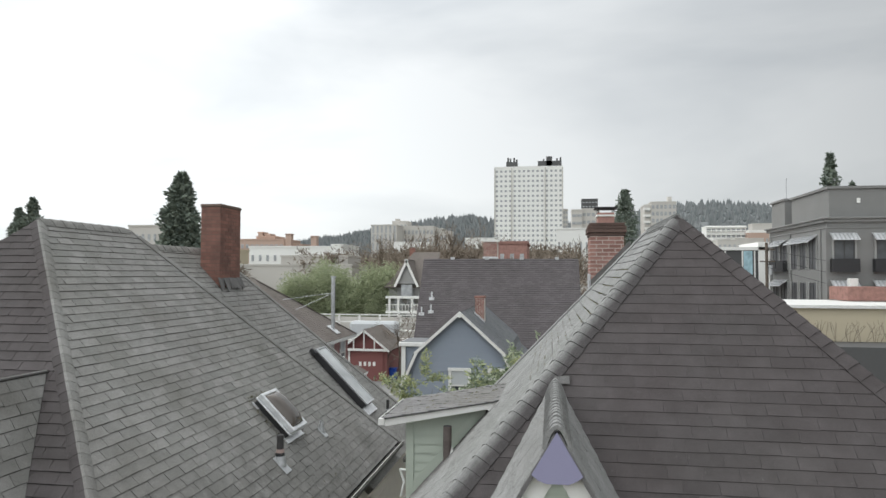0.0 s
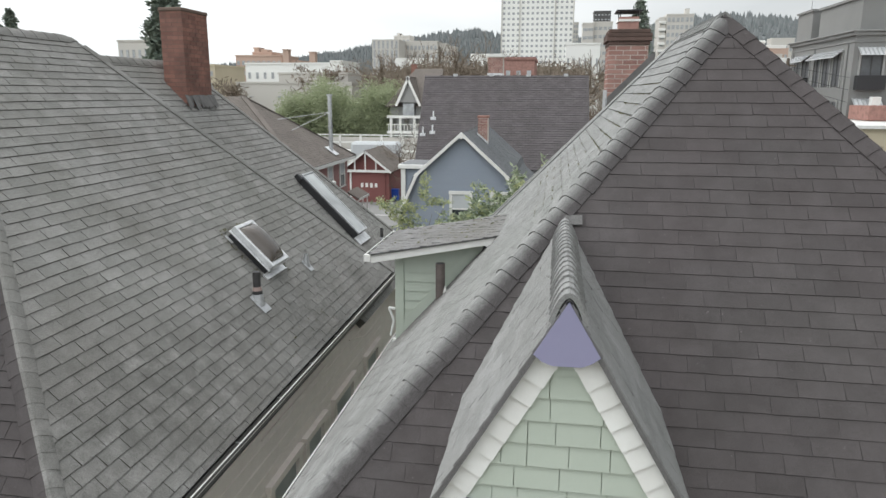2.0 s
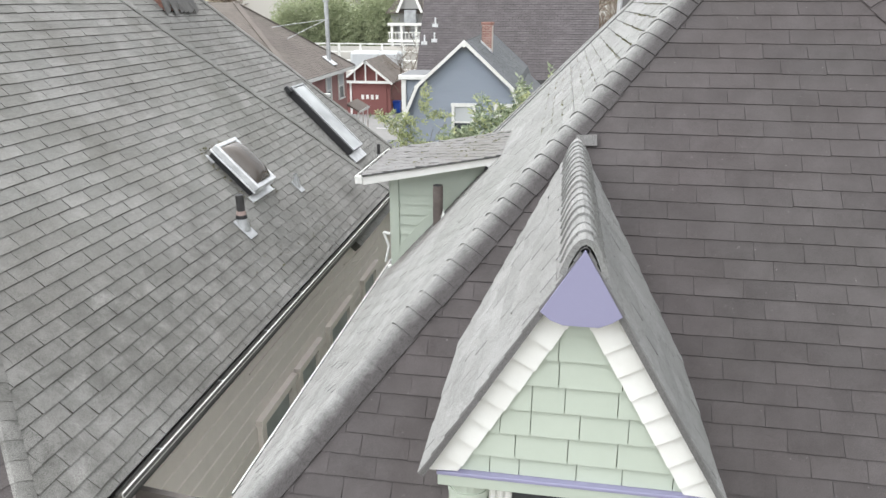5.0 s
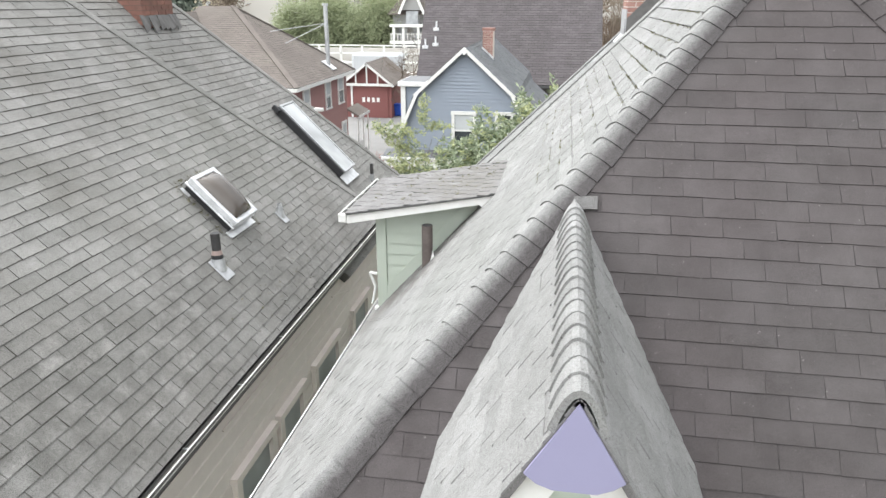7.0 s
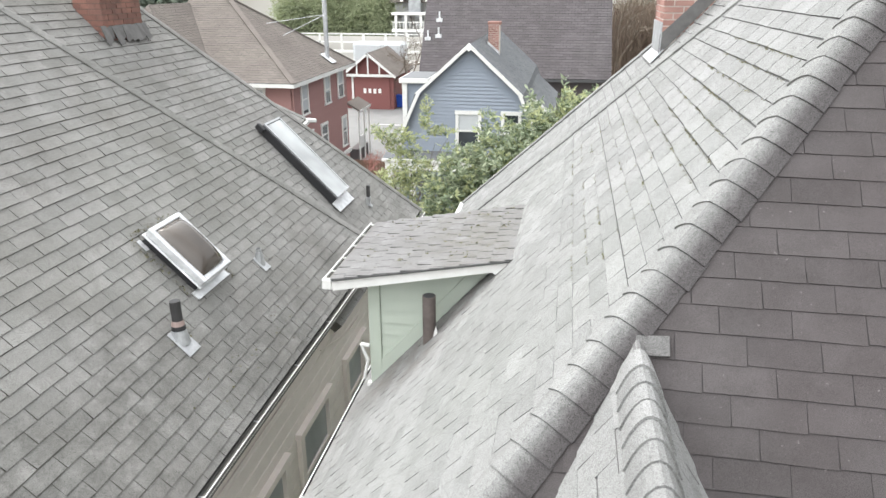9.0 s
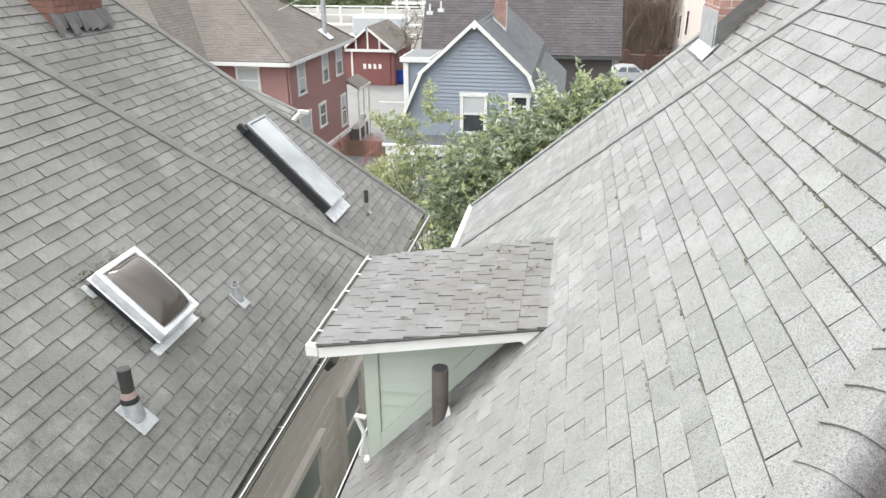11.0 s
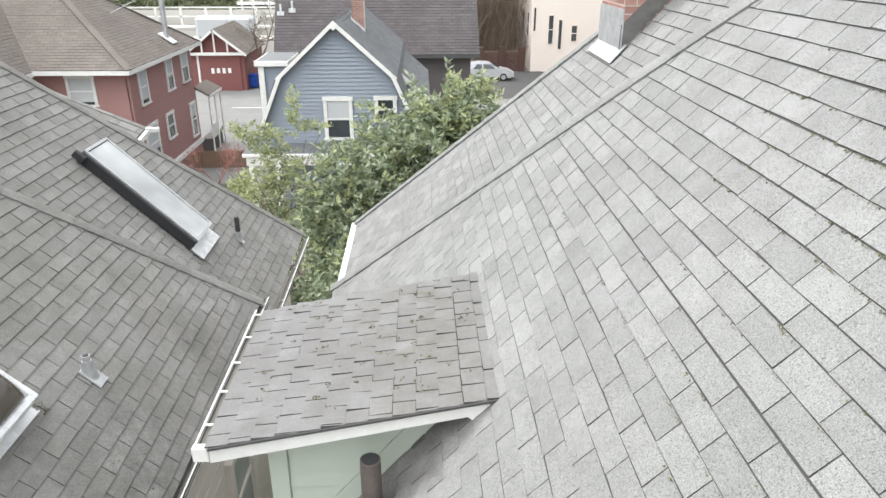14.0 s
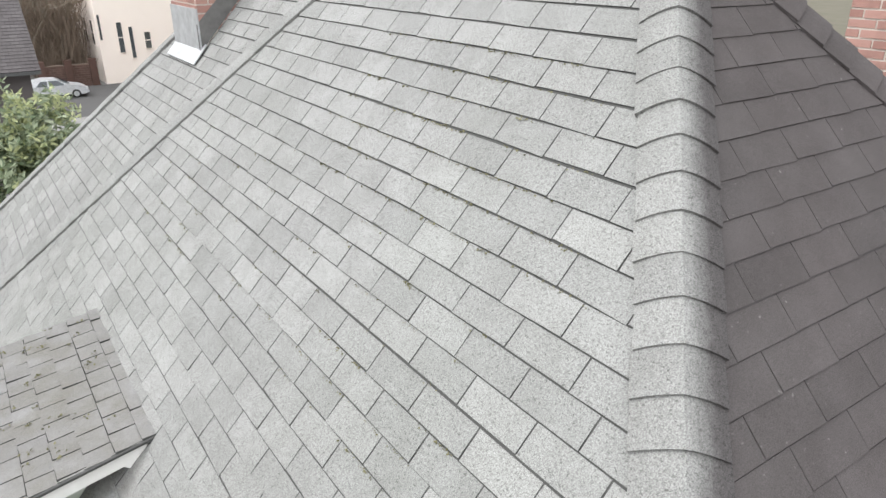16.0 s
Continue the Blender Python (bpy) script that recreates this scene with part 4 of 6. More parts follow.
# sooty brick chimney
chim = box("chimney", (-6.47, 12.55, 9.3), (-6.10, 13.35, 10.98), M_DARKMORTAR, twin, "old sooty red brick chimney")
bricks(chim, (-6.47, 12.55, 9.3), (-6.10, 13.35, 10.96), M_OLDBRICK, seed=81, proud=0.006, joint=0.009)
bm = bmesh.new()
add_box(bm, (-6.49, 12.53, 10.96), (-6.08, 13.37, 11.02), None, 0.015)
part("chimney_cap", bm, M_DARKMORTAR, chim)
rnd = random.Random(84)
for k in range(9):
    y0 = 12.46 + 0.105 * k
    out, low = rnd.uniform(0.03, 0.10), rnd.uniform(0.0, 0.03)
    slab("flashing", [(-6.09 + out, y0, 9.56 - out - low), (-6.09 + out, y0 + 0.10, 9.56 - out + low), (-6.095, y0 + 0.10, 9.68), (-6.095, y0, 9.66 + low)], (0.008, 0, 0.008), M_OLDLEAD, chim, "ragged dull metal flashing at the chimney foot" if k == 0 else "")


def on_slope(h, x, y, base=6.70):
    """A place h above the neighbour's slope."""
    return Vector((x + 0.7071 * h, y, base - (x + 2.98) + 0.7071 * h))


def slope_frame(x, y, base=6.70):
    """A frame on the neighbour's slope: x along the eave, y up the slope, z off it."""
    m = Matrix(((0, -0.7071, 0.7071), (1, 0, 0), (0, 0.7071, 0.7071))).to_4x4()
    m.translation = on_slope(0.008, x, y, base)
    return m


# domed skylight
sm = slope_frame(-3.80, 9.905)
sky_w, sky_l = 0.485, 0.645
bm = bmesh.new()
add_box(bm, (0.02, 0.0, -0.01), (sky_w - 0.02, sky_l, 0.14), sm)
dome = part("skylight", bm, M_BLACK, twin, "domed skylight in a white aluminium frame with smoked plastic")
for lo, hi in (((-0.015, -0.02, 0.10), (0.03, sky_l + 0.02, 0.18)), ((sky_w - 0.03, -0.02, 0.10), (sky_w + 0.015, sky_l + 0.02, 0.18)), ((0.03, -0.02, 0.10), (sky_w - 0.03, 0.03, 0.18)), ((0.03, sky_l - 0.03, 0.10), (sky_w - 0.03, sky_l + 0.02, 0.18))):
    bm = bmesh.new()
    add_box(bm, lo, hi, sm, 0.008)
    part("frame_bar", bm, M_ALU, dome)
for lo, hi in (((-0.03, -0.03, 0.082), (0.0, sky_l + 0.03, 0.099)), ((sky_w, -0.03, 0.082), (sky_w + 0.03, sky_l + 0.03, 0.099)), ((0.0, -0.03, 0.082), (sky_w, -0.003, 0.099)), ((0.0, sky_l + 0.003, 0.082), (sky_w, sky_l + 0.03, 0.099))):
    bm = bmesh.new()
    add_box(bm, lo, hi, sm, 0.006)
    part("frame_flange", bm, M_ALU, dome)
for lo, hi in (((0.03, 0.03, 0.13), (0.05, sky_l - 0.03, 0.172)), ((sky_w - 0.05, 0.03, 0.13), (sky_w - 0.03, sky_l - 0.03, 0.172)), ((0.05, 0.03, 0.13), (sky_w - 0.05, 0.05, 0.172))):
    bm = bmesh.new()
    add_box(bm, lo, hi, sm, 0.004)
    part("inner_frame", bm, M_LEAD, dome)
bm = bmesh.new()
bmesh.ops.create_grid(bm, x_segments=14, y_segments=18, size=0.5)
for v in bm.verts:
    px, py = v.co.x, v.co.y
    rise = 0.10 * max(0, (1 - abs(2 * px) ** 3.2)) ** 0.6 * max(0, (1 - abs(2 * py) ** 3.2)) ** 0.6
    v.co = sm @ Vector((sky_w / 2 + px * (sky_w - 0.07), sky_l / 2 + py * (sky_l - 0.06), 0.165 + rise))
for f in bm.faces:
    f.smooth = True
part("dome", bm, M_SMOKE, dome, "smoky brown plastic dome")
bm = bmesh.new()
add_box(bm, (-0.05, -0.085, 0.004), (sky_w + 0.06, 0.0, 0.016), sm)
add_box(bm, (-0.05, -0.09, 0.004), (sky_w + 0.06, -0.08, 0.03), sm)
part("apron_flashing", bm, M_ALU, dome, "bent white metal apron flashing")
bm = bmesh.new()
add_box(bm, (-0.05, sky_l - 0.10, 0.004), (0.0, sky_l + 0.02, 0.012), sm)
part("side_flashing", bm, M_ALU, dome)

# long flat skylight on the lower roof
lm = slope_frame(-3.775, 13.74, 6.40)
long_l = 1.45
bm = bmesh.new()
add_box(bm, (0, 0, -0.01), (0.58, long_l, 0.10), lm)
longsky = part("skylight", bm, M_BLACK, twin, "long flat skylight with frosted glass and black curb")
bm = bmesh.new()
add_box(bm, (0.07, 0.03, 0.102), (0.56, long_l - 0.03, 0.108), lm)
part("pane", bm, M_PANEL, longsky)
for lo, hi in (((0.04, 0.0, 0.10), (0.07, long_l + 0.01, 0.12)), ((0.56, 0.0, 0.10), (0.59, long_l + 0.01, 0.12)), ((0.07, 0.0, 0.10), (0.56, 0.03, 0.12)), ((0.07, long_l - 0.02, 0.10), (0.56, long_l + 0.01, 0.12))):
    bm = bmesh.new()
    add_box(bm, lo, hi, lm)
    part("frame_bar", bm, M_LEAD, longsky)
bm = bmesh.new()
add_box(bm, (-0.02, -0.17, 0.003), (0.63, 0.0, 0.02), lm)
part("apron_flashing", bm, M_ALU, longsky, "white metal apron flashing")
bm = bmesh.new()
add_box(bm, (-0.06, long_l - 0.07, 0.02), (0.0, long_l + 0.06, 0.10), lm, 0.01)
part("hinge_box", bm, M_BLACK, longsky)


def roof_vent(name, label, x, y, height, r, base, boot, mat=None):
    """A vent pipe with a sheet-metal boot on the neighbour's slope."""
    foot = on_slope(0.0, x, y, base)
    m = slope_frame(x, y, base)
    t = tube("vent_pipe", foot, foot + Vector((0, 0, height)), r, mat or M_PIPE, twin, label, seg=18)
    bm = bmesh.new()
    add_tube(bm, foot + Vector((0, 0, height - 0.006)), foot + Vector((0, 0, height + 0.002)), r * 0.82, seg=18)
    part("pipe_mouth", bm, M_BLACK, t)
    bm = bmesh.new()
    add_box(bm, (-boot * 0.55, -boot, 0.003), (boot * 0.55, boot * 0.6, 0.012), m, 0.003)
    part("boot_plate", bm, M_LEAD, t)
    bm = bmesh.new()
    add_tube(bm, foot - Vector((0, 0, 0.03)), foot + Vector((0.0, 0, 0.12)), boot * 0.52, r * 1.25, 18)
    part("boot_collar", bm, M_LEAD, t, "galvanised collar")
    return t


v1 = roof_vent("vent_pipe", "black vent pipe with galvanised boot and pinkish sealant", -3.63, 9.33, 0.36, 0.045, 6.70, 0.165)
f1 = on_slope(0, -3.63, 9.33)
bm = bmesh.new()
add_tube(bm, f1 + Vector((0, 0, 0.14)), f1 + Vector((0, 0, 0.185)), 0.056, 0.047, 14)
part("sealant", bm, M_RUBBER, v1)
bm = bmesh.new()
add_tube(bm, f1 + Vector((0, 0, 0.10)), f1 + Vector((0, 0, 0.14)), 0.062, 0.056, 16)
part("gasket", bm, M_BLACK, v1)
roof_vent("vent_pipe", "short vent pipe with galvanised boot", -3.66, 11.02, 0.16, 0.028, 6.70, 0.12, M_LEAD)
roof_vent("vent_pipe", "slim black vent pipe", -3.50, 14.68, 0.30, 0.03, 6.40, 0.07)



# ---- makers for the things beyond ----
def window(parent, corner, across, normal, w, h, trim, blind=0.0, sash=True, casing=0.11, proud=0.05):
    """A framed window on a wall: corner is its lower end, across its direction, normal the wall's outside."""
    o, u, n = Vector(corner), Vector(across).normalized(), Vector(normal).normalized()
    m = Matrix((u, -n, (0, 0, 1))).transposed().to_4x4()
    m.translation = o
    win = box("window", (0, -0.01, 0), (w, 0.02, h), M_GLASS, parent, "", 0, m)
    if blind:
        box("blind", (0.01, -0.014, h * (1 - blind)), (w - 0.01, -0.0105, h), M_BLIND, win, "pale drawn blind", 0, m)
    for lo, hi in (((-casing, -proud, -0.02), (0, 0.02, h)), ((w, -proud, -0.02), (w + casing, 0.02, h)), ((-casing * 1.2, -proud * 1.2, h), (w + casing * 1.2, 0.02, h + casing * 1.1)), ((-casing * 1.3, -proud * 1.6, -casing * 0.8), (w + casing * 1.3, 0.02, -0.02))):
        box("casing", lo, hi, trim, win, "", 0, m)
    if sash:
        box("sash_rail", (0, -0.03, h * 0.5 - 0.03), (w, 0.0, h * 0.5 + 0.03), trim, win, "", 0, m)
    return win


def gable_wall(name, pts, depth, mat, parent, label=""):
    return slab(name, pts, depth, mat, parent, label)


def leaf_mesh(name, points, size, mat, parent, seed, slim=0.4, up=0.3, label=""):
    """Many small folded leaves at the places, as one crown."""
    rng = np.random.default_rng(seed)
    pts = np.asarray(points, float)
    k = len(pts)
    d = rng.normal(size=(k, 3))
    d[:, 2] = d[:, 2] * 0.7 + up
    d /= np.linalg.norm(d, axis=1)[:, None]
    e = np.cross(d, rng.normal(size=(k, 3)))
    e /= np.linalg.norm(e, axis=1)[:, None] + 1e-9
    s = size * rng.uniform(0.6, 1.3, k)[:, None]
    v = np.empty((k, 4, 3))
    v[:, 0], v[:, 1], v[:, 2], v[:, 3] = pts, pts + d * s * 0.5 + e * s * slim * 0.5, pts + d * s, pts + d * s * 0.5 - e * s * slim * 0.5
    me = bpy.data.meshes.new(name)
    me.vertices.add(4 * k)
    me.vertices.foreach_set("co", v.reshape(-1))
    me.loops.add(4 * k)
    me.loops.foreach_set("vertex_index", np.arange(4 * k))
    me.polygons.add(k)
    me.polygons.foreach_set("loop_start", np.arange(k) * 4)
    me.update(calc_edges=True)
    me.materials.append(mat)
    return placed(name, me, parent, label)


def limb_tubes(bm, base, way, length, r, depth, rng, spread=0.55, fork=3, bend=0.2, shrink=0.68, tips=None, sides=5):
    """A tapered limb that forks on; tips collects the ends."""
    p, d = Vector(base), Vector(way).normalized()
    steps = 3
    for k in range(steps):
        d = (d + Vector(rng.normal(0, bend, 3)) * 0.5).normalized()
        q = p + d * (length / steps)
        add_tube(bm, p, q, r * (1 - 0.12 * k), r * (1 - 0.12 * (k + 1)), sides, False)
        if tips is not None and depth <= 1:
            tips.append(q.copy())
        p = q
    if depth <= 0:
        return
    for _ in range(fork):
        w = (d + Vector(rng.normal(0, spread, 3))).normalized()
        limb_tubes(bm, p, w, length * shrink * rng.uniform(0.8, 1.2), r * 0.62, depth - 1, rng, spread, fork, bend, shrink, tips, max(3, sides - 1))


def bare_tree(name, label, at, height, seed, mat=None, depth=4, spread=0.45, fork=3, r=None, shrink=0.7):
    rng = np.random.default_rng(seed)
    t = thing(name, label, "tree", at)
    bm = bmesh.new()
    r = r or height * 0.018
    add_tube(bm, at, Vector(at) + Vector((0, 0, height * 0.3)), r * 1.25, r, 8, False)
    part("trunk", bm, mat or M_BARK, t)
    for k in range(3):
        bm = bmesh.new()
        a = k * 2.1 + rng.uniform(0, 1)
        limb_tubes(bm, Vector(at) + Vector((0, 0, height * 0.29)), (math.cos(a) * 0.5, math.sin(a) * 0.5, 1), height * 0.27, r * 0.75, depth, rng, spread, fork, 0.2, shrink)
        part("branch", bm, mat or M_TWIG, t)
    return t


def conifer(name, label, at, height, radius, seed, dense=1.0, column=False):
    """Trunk and drooping whorls of needle sprays."""
    rng = np.random.default_rng(seed)
    t = thing(name, label, "tree", at)
    tube("trunk", at, Vector(at) + Vector((0, 0, height * 0.97)), height * 0.018, M_BARK, t, "", height * 0.003, 8)
    n = int(6500 * dense)
    s = rng.uniform(0, 1, n) ** (0.8 if column else 0.95)
    z = height * (0.06 + 0.94 * s)
    if column:
        prof = radius * (np.clip(np.sin(np.clip(s * 1.02, 0, 1) ** 0.75 * np.pi * 0.93 + 0.18), 0, 1)) ** 0.6
        whorl = 1.0 + 0.16 * np.sin(z * 2.3 + rng.uniform(0, 1, n))
    else:
        prof = radius * (1 - s) ** 0.95 + radius * 0.015
        whorl = 0.55 + 0.6 * np.abs(np.sin(z * 3.1 / max(1, height * 0.09)))
    a = rng.uniform(0, 2 * np.pi, n)
    lobes = 1 + 0.22 * np.sin(a * 3 + z * 0.7 + seed) + 0.15 * np.sin(a * 7 + z * 1.7)
    r = prof * whorl * lobes * np.sqrt(rng.uniform(0.2, 1.25, n))
    pts = np.stack([at[0] + r * np.cos(a), at[1] + r * np.sin(a), at[2] + z - 0.12 * r], 1)
    leaf_mesh("crown", pts, height * (0.027 if column else 0.022), M_CONIFER, t, seed + 1, 0.45, 0.35 if column else -0.05)
    return t


def shrub(name, label, blobs, leaves, size, mats, seed, stem_at, category="shrub"):
    """A broad-leaved shrub: stems and a crown of single leaves about the blobs (x, y, z, rx, ry, rz)."""
    rng = np.random.default_rng(seed)
    t = thing(name, label, category, stem_at)
    for bx, by, bz, rx, ry, rz in blobs:
        bm = bmesh.new()
        limb_tubes(bm, Vector(stem_at) + Vector(rng.normal(0, 0.12, 3)) * Vector((1, 1, 0)), Vector((bx, by, bz)) - Vector(stem_at), (Vector((bx, by, bz)) - Vector(stem_at)).length * 0.4, 0.03, 2, rng, 0.5, 3)
        part("stem", bm, M_BARK, t)
    vol = np.array([b[3] * b[4] * b[5] for b in blobs]) ** 0.67
    for mk, (mat, share) in enumerate(mats):
        pts = []
        for b, v in zip(blobs, vol / vol.sum()):
            k = int(leaves * share * v)
            d = rng.normal(size=(k, 3))
            d /= np.linalg.norm(d, axis=1)[:, None]
            lump = 1 + 0.26 * np.sin(d[:, 0] * 7 + seed + d[:, 2] * 5) + 0.14 * np.sin(d[:, 1] * 9 + d[:, 2] * 6 + mk)
            rr = (rng.uniform(0.35, 1, k) ** 0.45) * lump
            tips = np.array(b[:3]) + d * rr[:, None] * np.array(b[3:])
            pts.append(np.repeat(tips[::6], 6, 0) + rng.normal(0, 0.014, (6 * len(tips[::6]), 3)))
        leaf_mesh("crown", np.concatenate(pts), size, mat, t, seed + 7 + mk, 0.36, 0.35)
    return t


def far_building(name, label, lo, hi, mat, rows, cols, side_cols=0, win=(0.5, 0.5), roof=True, winmat=None, side="w"):
    """A far block with its rows of windows, set in by their own thickness, parapet and roof plant."""
    b = thing(name, label, "building", ((lo[0] + hi[0]) / 2, (lo[1] + hi[1]) / 2, lo[2]))
    box("wall", lo, hi, mat, b)
    w, h, dep = hi[0] - lo[0], hi[2] - max(lo[2], 8), hi[1] - lo[1]
    z0 = max(lo[2], 8)
    panes = {}

    def pane(o, u, wd, ht, n):
        if n not in panes:
            vs = [(u[0] * a + n[0] * e, u[1] * a + n[1] * e, c) for a, c in ((0, 0), (wd, 0), (wd, ht), (0, ht)) for e in (0.0, 0.12)]
            panes[n] = bpy.data.meshes.new("window")
            panes[n].from_pydata(vs, [], [(1, 3, 5, 7)] + [(2 * i, 2 * ((i + 1) % 4), 2 * ((i + 1) % 4) + 1, 2 * i + 1) for i in range(4)])
            panes[n].materials.append(winmat or M_FARWIN)
        placed("window", panes[n], b, "", Matrix.Translation(o))
    for r in range(rows):
        zz = z0 + h * (r + 0.3) / (rows + 0.15)
        for c in range(cols):
            pane((lo[0] + w * (c + 0.5 - win[0] / 2) / cols, lo[1], zz), (1, 0), w * win[0] / cols, h * win[1] / rows, (0, -1))
        for c in range(side_cols):
            x, n = (lo[0], (-1, 0)) if side == "w" else (hi[0], (1, 0))
            pane((x, lo[1] + dep * (c + 0.5 - win[0] / 2) / side_cols, zz), (0, 1), dep * win[0] / side_cols, h * win[1] / rows, n)
    if roof:
        box("parapet", (lo[0] - 0.15, lo[1] - 0.15, hi[2]), (hi[0] + 0.15, hi[1] + 0.15, hi[2] + h * 0.012 + 0.25), mat, b)
    return b


# ---- blue gambrel house ----
blue = thing("house", "slate blue clapboard house with gambrel roof and white trim", "house", (-3.77, 32, GZ))
BX, BY, BD = -3.77, 28.1, 37.0
prof = [(2.45, 5.1), (1.80, 6.70), (0.0, 8.29), (-1.80, 6.70), (-2.45, 5.1)]
pts = [(BX - 2.3, BY, GZ), (BX + 2.3, BY, GZ)] + [(BX + x * 0.97, BY, z - 0.06) for x, z in prof]
blue_wall = slab("wall", pts, (0, BD - BY - 0.3, 0), M_BLUE, blue)
half = edges_of([(p[0] - (BX - 2.45), p[2] - GZ) for p in pts])
boards(blue_wall, (BX - 2.45, BY, GZ), (1, 0, 0), 7.45, 4.9, 0.12, M_BLUE, normal=(0, -1, 0), lines=half, thick=0.04)
for k, ((xa, za), (xb, zb)) in enumerate(zip(prof, prof[1:])):
    pp = [(BX + xa, BY - 0.25, za), (BX + xa, BD, za), (BX + xb, BD, zb), (BX + xb, BY - 0.25, zb)]
    if za > zb:
        pp = [pp[3], pp[2], pp[1], pp[0]]
    sl = deck("roof_slope", pp, blue, M_SH_BLUE, 0.06)
    shingles(sl, pp, M_SH_BLUE, tab=0.32, course=0.14, thick=0.012, seed=91)
    lo, hi = ((xa, za), (xb, zb)) if za < zb else ((xb, zb), (xa, za))
    beam("rake_board", (BX + lo[0] * 1.015, BY - 0.26 - 0.004 * k, lo[1] + 0.02 - 0.03), (BX + hi[0] * 0.97, BY - 0.26 - 0.004 * k, hi[1] + 0.05), 0.05, 0.11, M_WHITE, blue, up=(lo[0], 0, 2))
window(blue, (-4.12, BY - 0.05, 4.86), (1, 0, 0), (0, -1, 0), 0.66, 1.13, M_WHITE, 0.5)
slab("peak_board", [(BX, BY - 0.306, 8.31), (BX - 0.13, BY - 0.306, 8.19), (BX, BY - 0.306, 8.06), (BX + 0.13, BY - 0.306, 8.19)], (0, 0.03, 0), M_WHITE, blue)
window(blue, (-2.56, BY - 0.05, 5.42), (1, 0, 0), (0, -1, 0), 0.46, 0.58, M_WHITE)
# wall dormer on the lower slope
dr = [(-2.05, 30.0, 6.62), (-0.95, 30.0, 5.66), (-0.95, 36.0, 5.66), (-2.05, 36.0, 6.62)]
sl = deck("dormer_roof", dr, blue, M_UNDER, 0.06)
shingles(sl, [dr[1], dr[2], dr[3], dr[0]], M_SH_BLUE, tab=0.32, course=0.14, seed=92)
dw = slab("dormer_wall", [(-2.2, 30.1, 4.6), (-1.05, 30.1, 4.6), (-1.05, 30.1, 5.68), (-2.0, 30.1, 6.5)], (0, 5.8, 0), M_BLUE, blue)
boards(dw, (-2.2, 30.1, 4.6), (1, 0, 0), 1.9, 1.2, 0.145, M_BLUE, normal=(0, -1, 0), lines=[(0.87, 1, 2.03), (1, 0, 1.15)], thick=0.02)
beam("rake_board", (-0.93, 29.98, 5.66), (-2.05, 29.98, 6.64), 0.05, 0.12, M_WHITE, blue, up=(0.8, 0, 1))
# side bay with white cornice and post
bay = box("bay", (-6.52, 30.52, GZ), (-5.7, 32.3, 6.67), M_BLUE, blue)
box("cornice", (-6.74, 30.3, 6.67), (-5.62, 32.5, 6.85), M_WHITE, bay, bevel=0.02)
box("bay_roof", (-6.66, 30.38, 6.85), (-5.66, 32.4, 6.865), M_MEMBRANE, bay)
box("corner_post", (-6.64, 30.4, GZ), (-6.46, 30.56, 6.668), M_WHITE, bay)
boards(bay, (-6.46, 30.52, GZ), (1, 0, 0), 5.85, 0.76, 0.145, M_BLUE, normal=(0, -1, 0), thick=0.02)
# porch
porch = box("porch_roof", (-6.7, 27.35, 4.40), (-1.4, 28.06, 4.52), M_WHITE, blue, "white porch cornice", 0.02)
slab("porch_shingles", [(-6.66, 27.37, 4.53), (-1.42, 27.37, 4.53), (-1.42, 28.05, 4.68), (-6.66, 28.05, 4.68)], (0, 0, -0.02), M_SH_BLUE, porch)
for x in (-6.45, -5.65, -3.6, -1.65):
    box("porch_post", (x - 0.09, 27.42, GZ), (x + 0.09, 27.60, 4.398), M_WHITE, porch)
box("porch_beam", (-6.6, 27.41, 4.14), (-1.5, 27.58, 4.396), M_WHITE, porch)
box("porch_floor", (-6.6, 27.4, GZ), (-1.5, 28.06, GZ + 0.5), M_WHITE, porch)
bch = box("chimney", (-3.50, 31.0, 7.0), (-3.10, 31.5, 8.80), M_MORTAR, blue, "slim red brick chimney")
bricks(bch, (-3.50, 31.0, 7.3), (-3.10, 31.5, 8.72), M_BRICK, seed=93, sides="sw")
box("chimney_cap", (-3.53, 30.97, 8.74), (-3.07, 31.53, 8.84), M_BRICK, bch)
slab("step_flashing", [(-3.53, 30.96, 8.0), (-3.07, 30.96, 7.6), (-3.07, 30.96, 7.78), (-3.53, 30.96, 8.18)], (0, 0.02, 0), M_ALU, bch)

# ---- red house with hip roof ----
red = thing("house", "two-storey barn red clapboard house with brown hip roof", "house", (-16, 37, GZ))
rwall = box("wall", (-20.3, 33.4, GZ), (-12.3, 41.3, 6.05), M_RED, red)
boards(rwall, (-12.3, 33.4, GZ), (0, 1, 0), 5.25, 7.9, 0.15, M_RED, normal=(1, 0, 0), thick=0.018)
boards(rwall, (-16.0, 33.4, GZ + 2), (1, 0, 0), 3.25, 3.7, 0.15, M_RED, normal=(0, -1, 0), thick=0.018)
RE = [(-11.85, 32.75, 6.2), (-11.85, 41.6, 6.2), (-20.7, 41.6, 6.2), (-20.7, 32.75, 6.2)]
RR = [(-16.6, 37.2, 9.55), (-18.4, 37.2, 9.55)]
for cs, sd in (([RE[0], RE[1], RR[0]], 101), ([RE[3], RE[0], RR[0], RR[1]], 102), ([RE[1], RE[2], RR[1], RR[0]], 103), ([RE[2], RE[3], RR[1]], 104)):
    sl = deck("roof_slope", cs, red, M_UNDER, 0.06)
    shingles(sl, cs, M_SH_FAR, tab=0.33, course=0.15, thick=0.007, seed=sd)
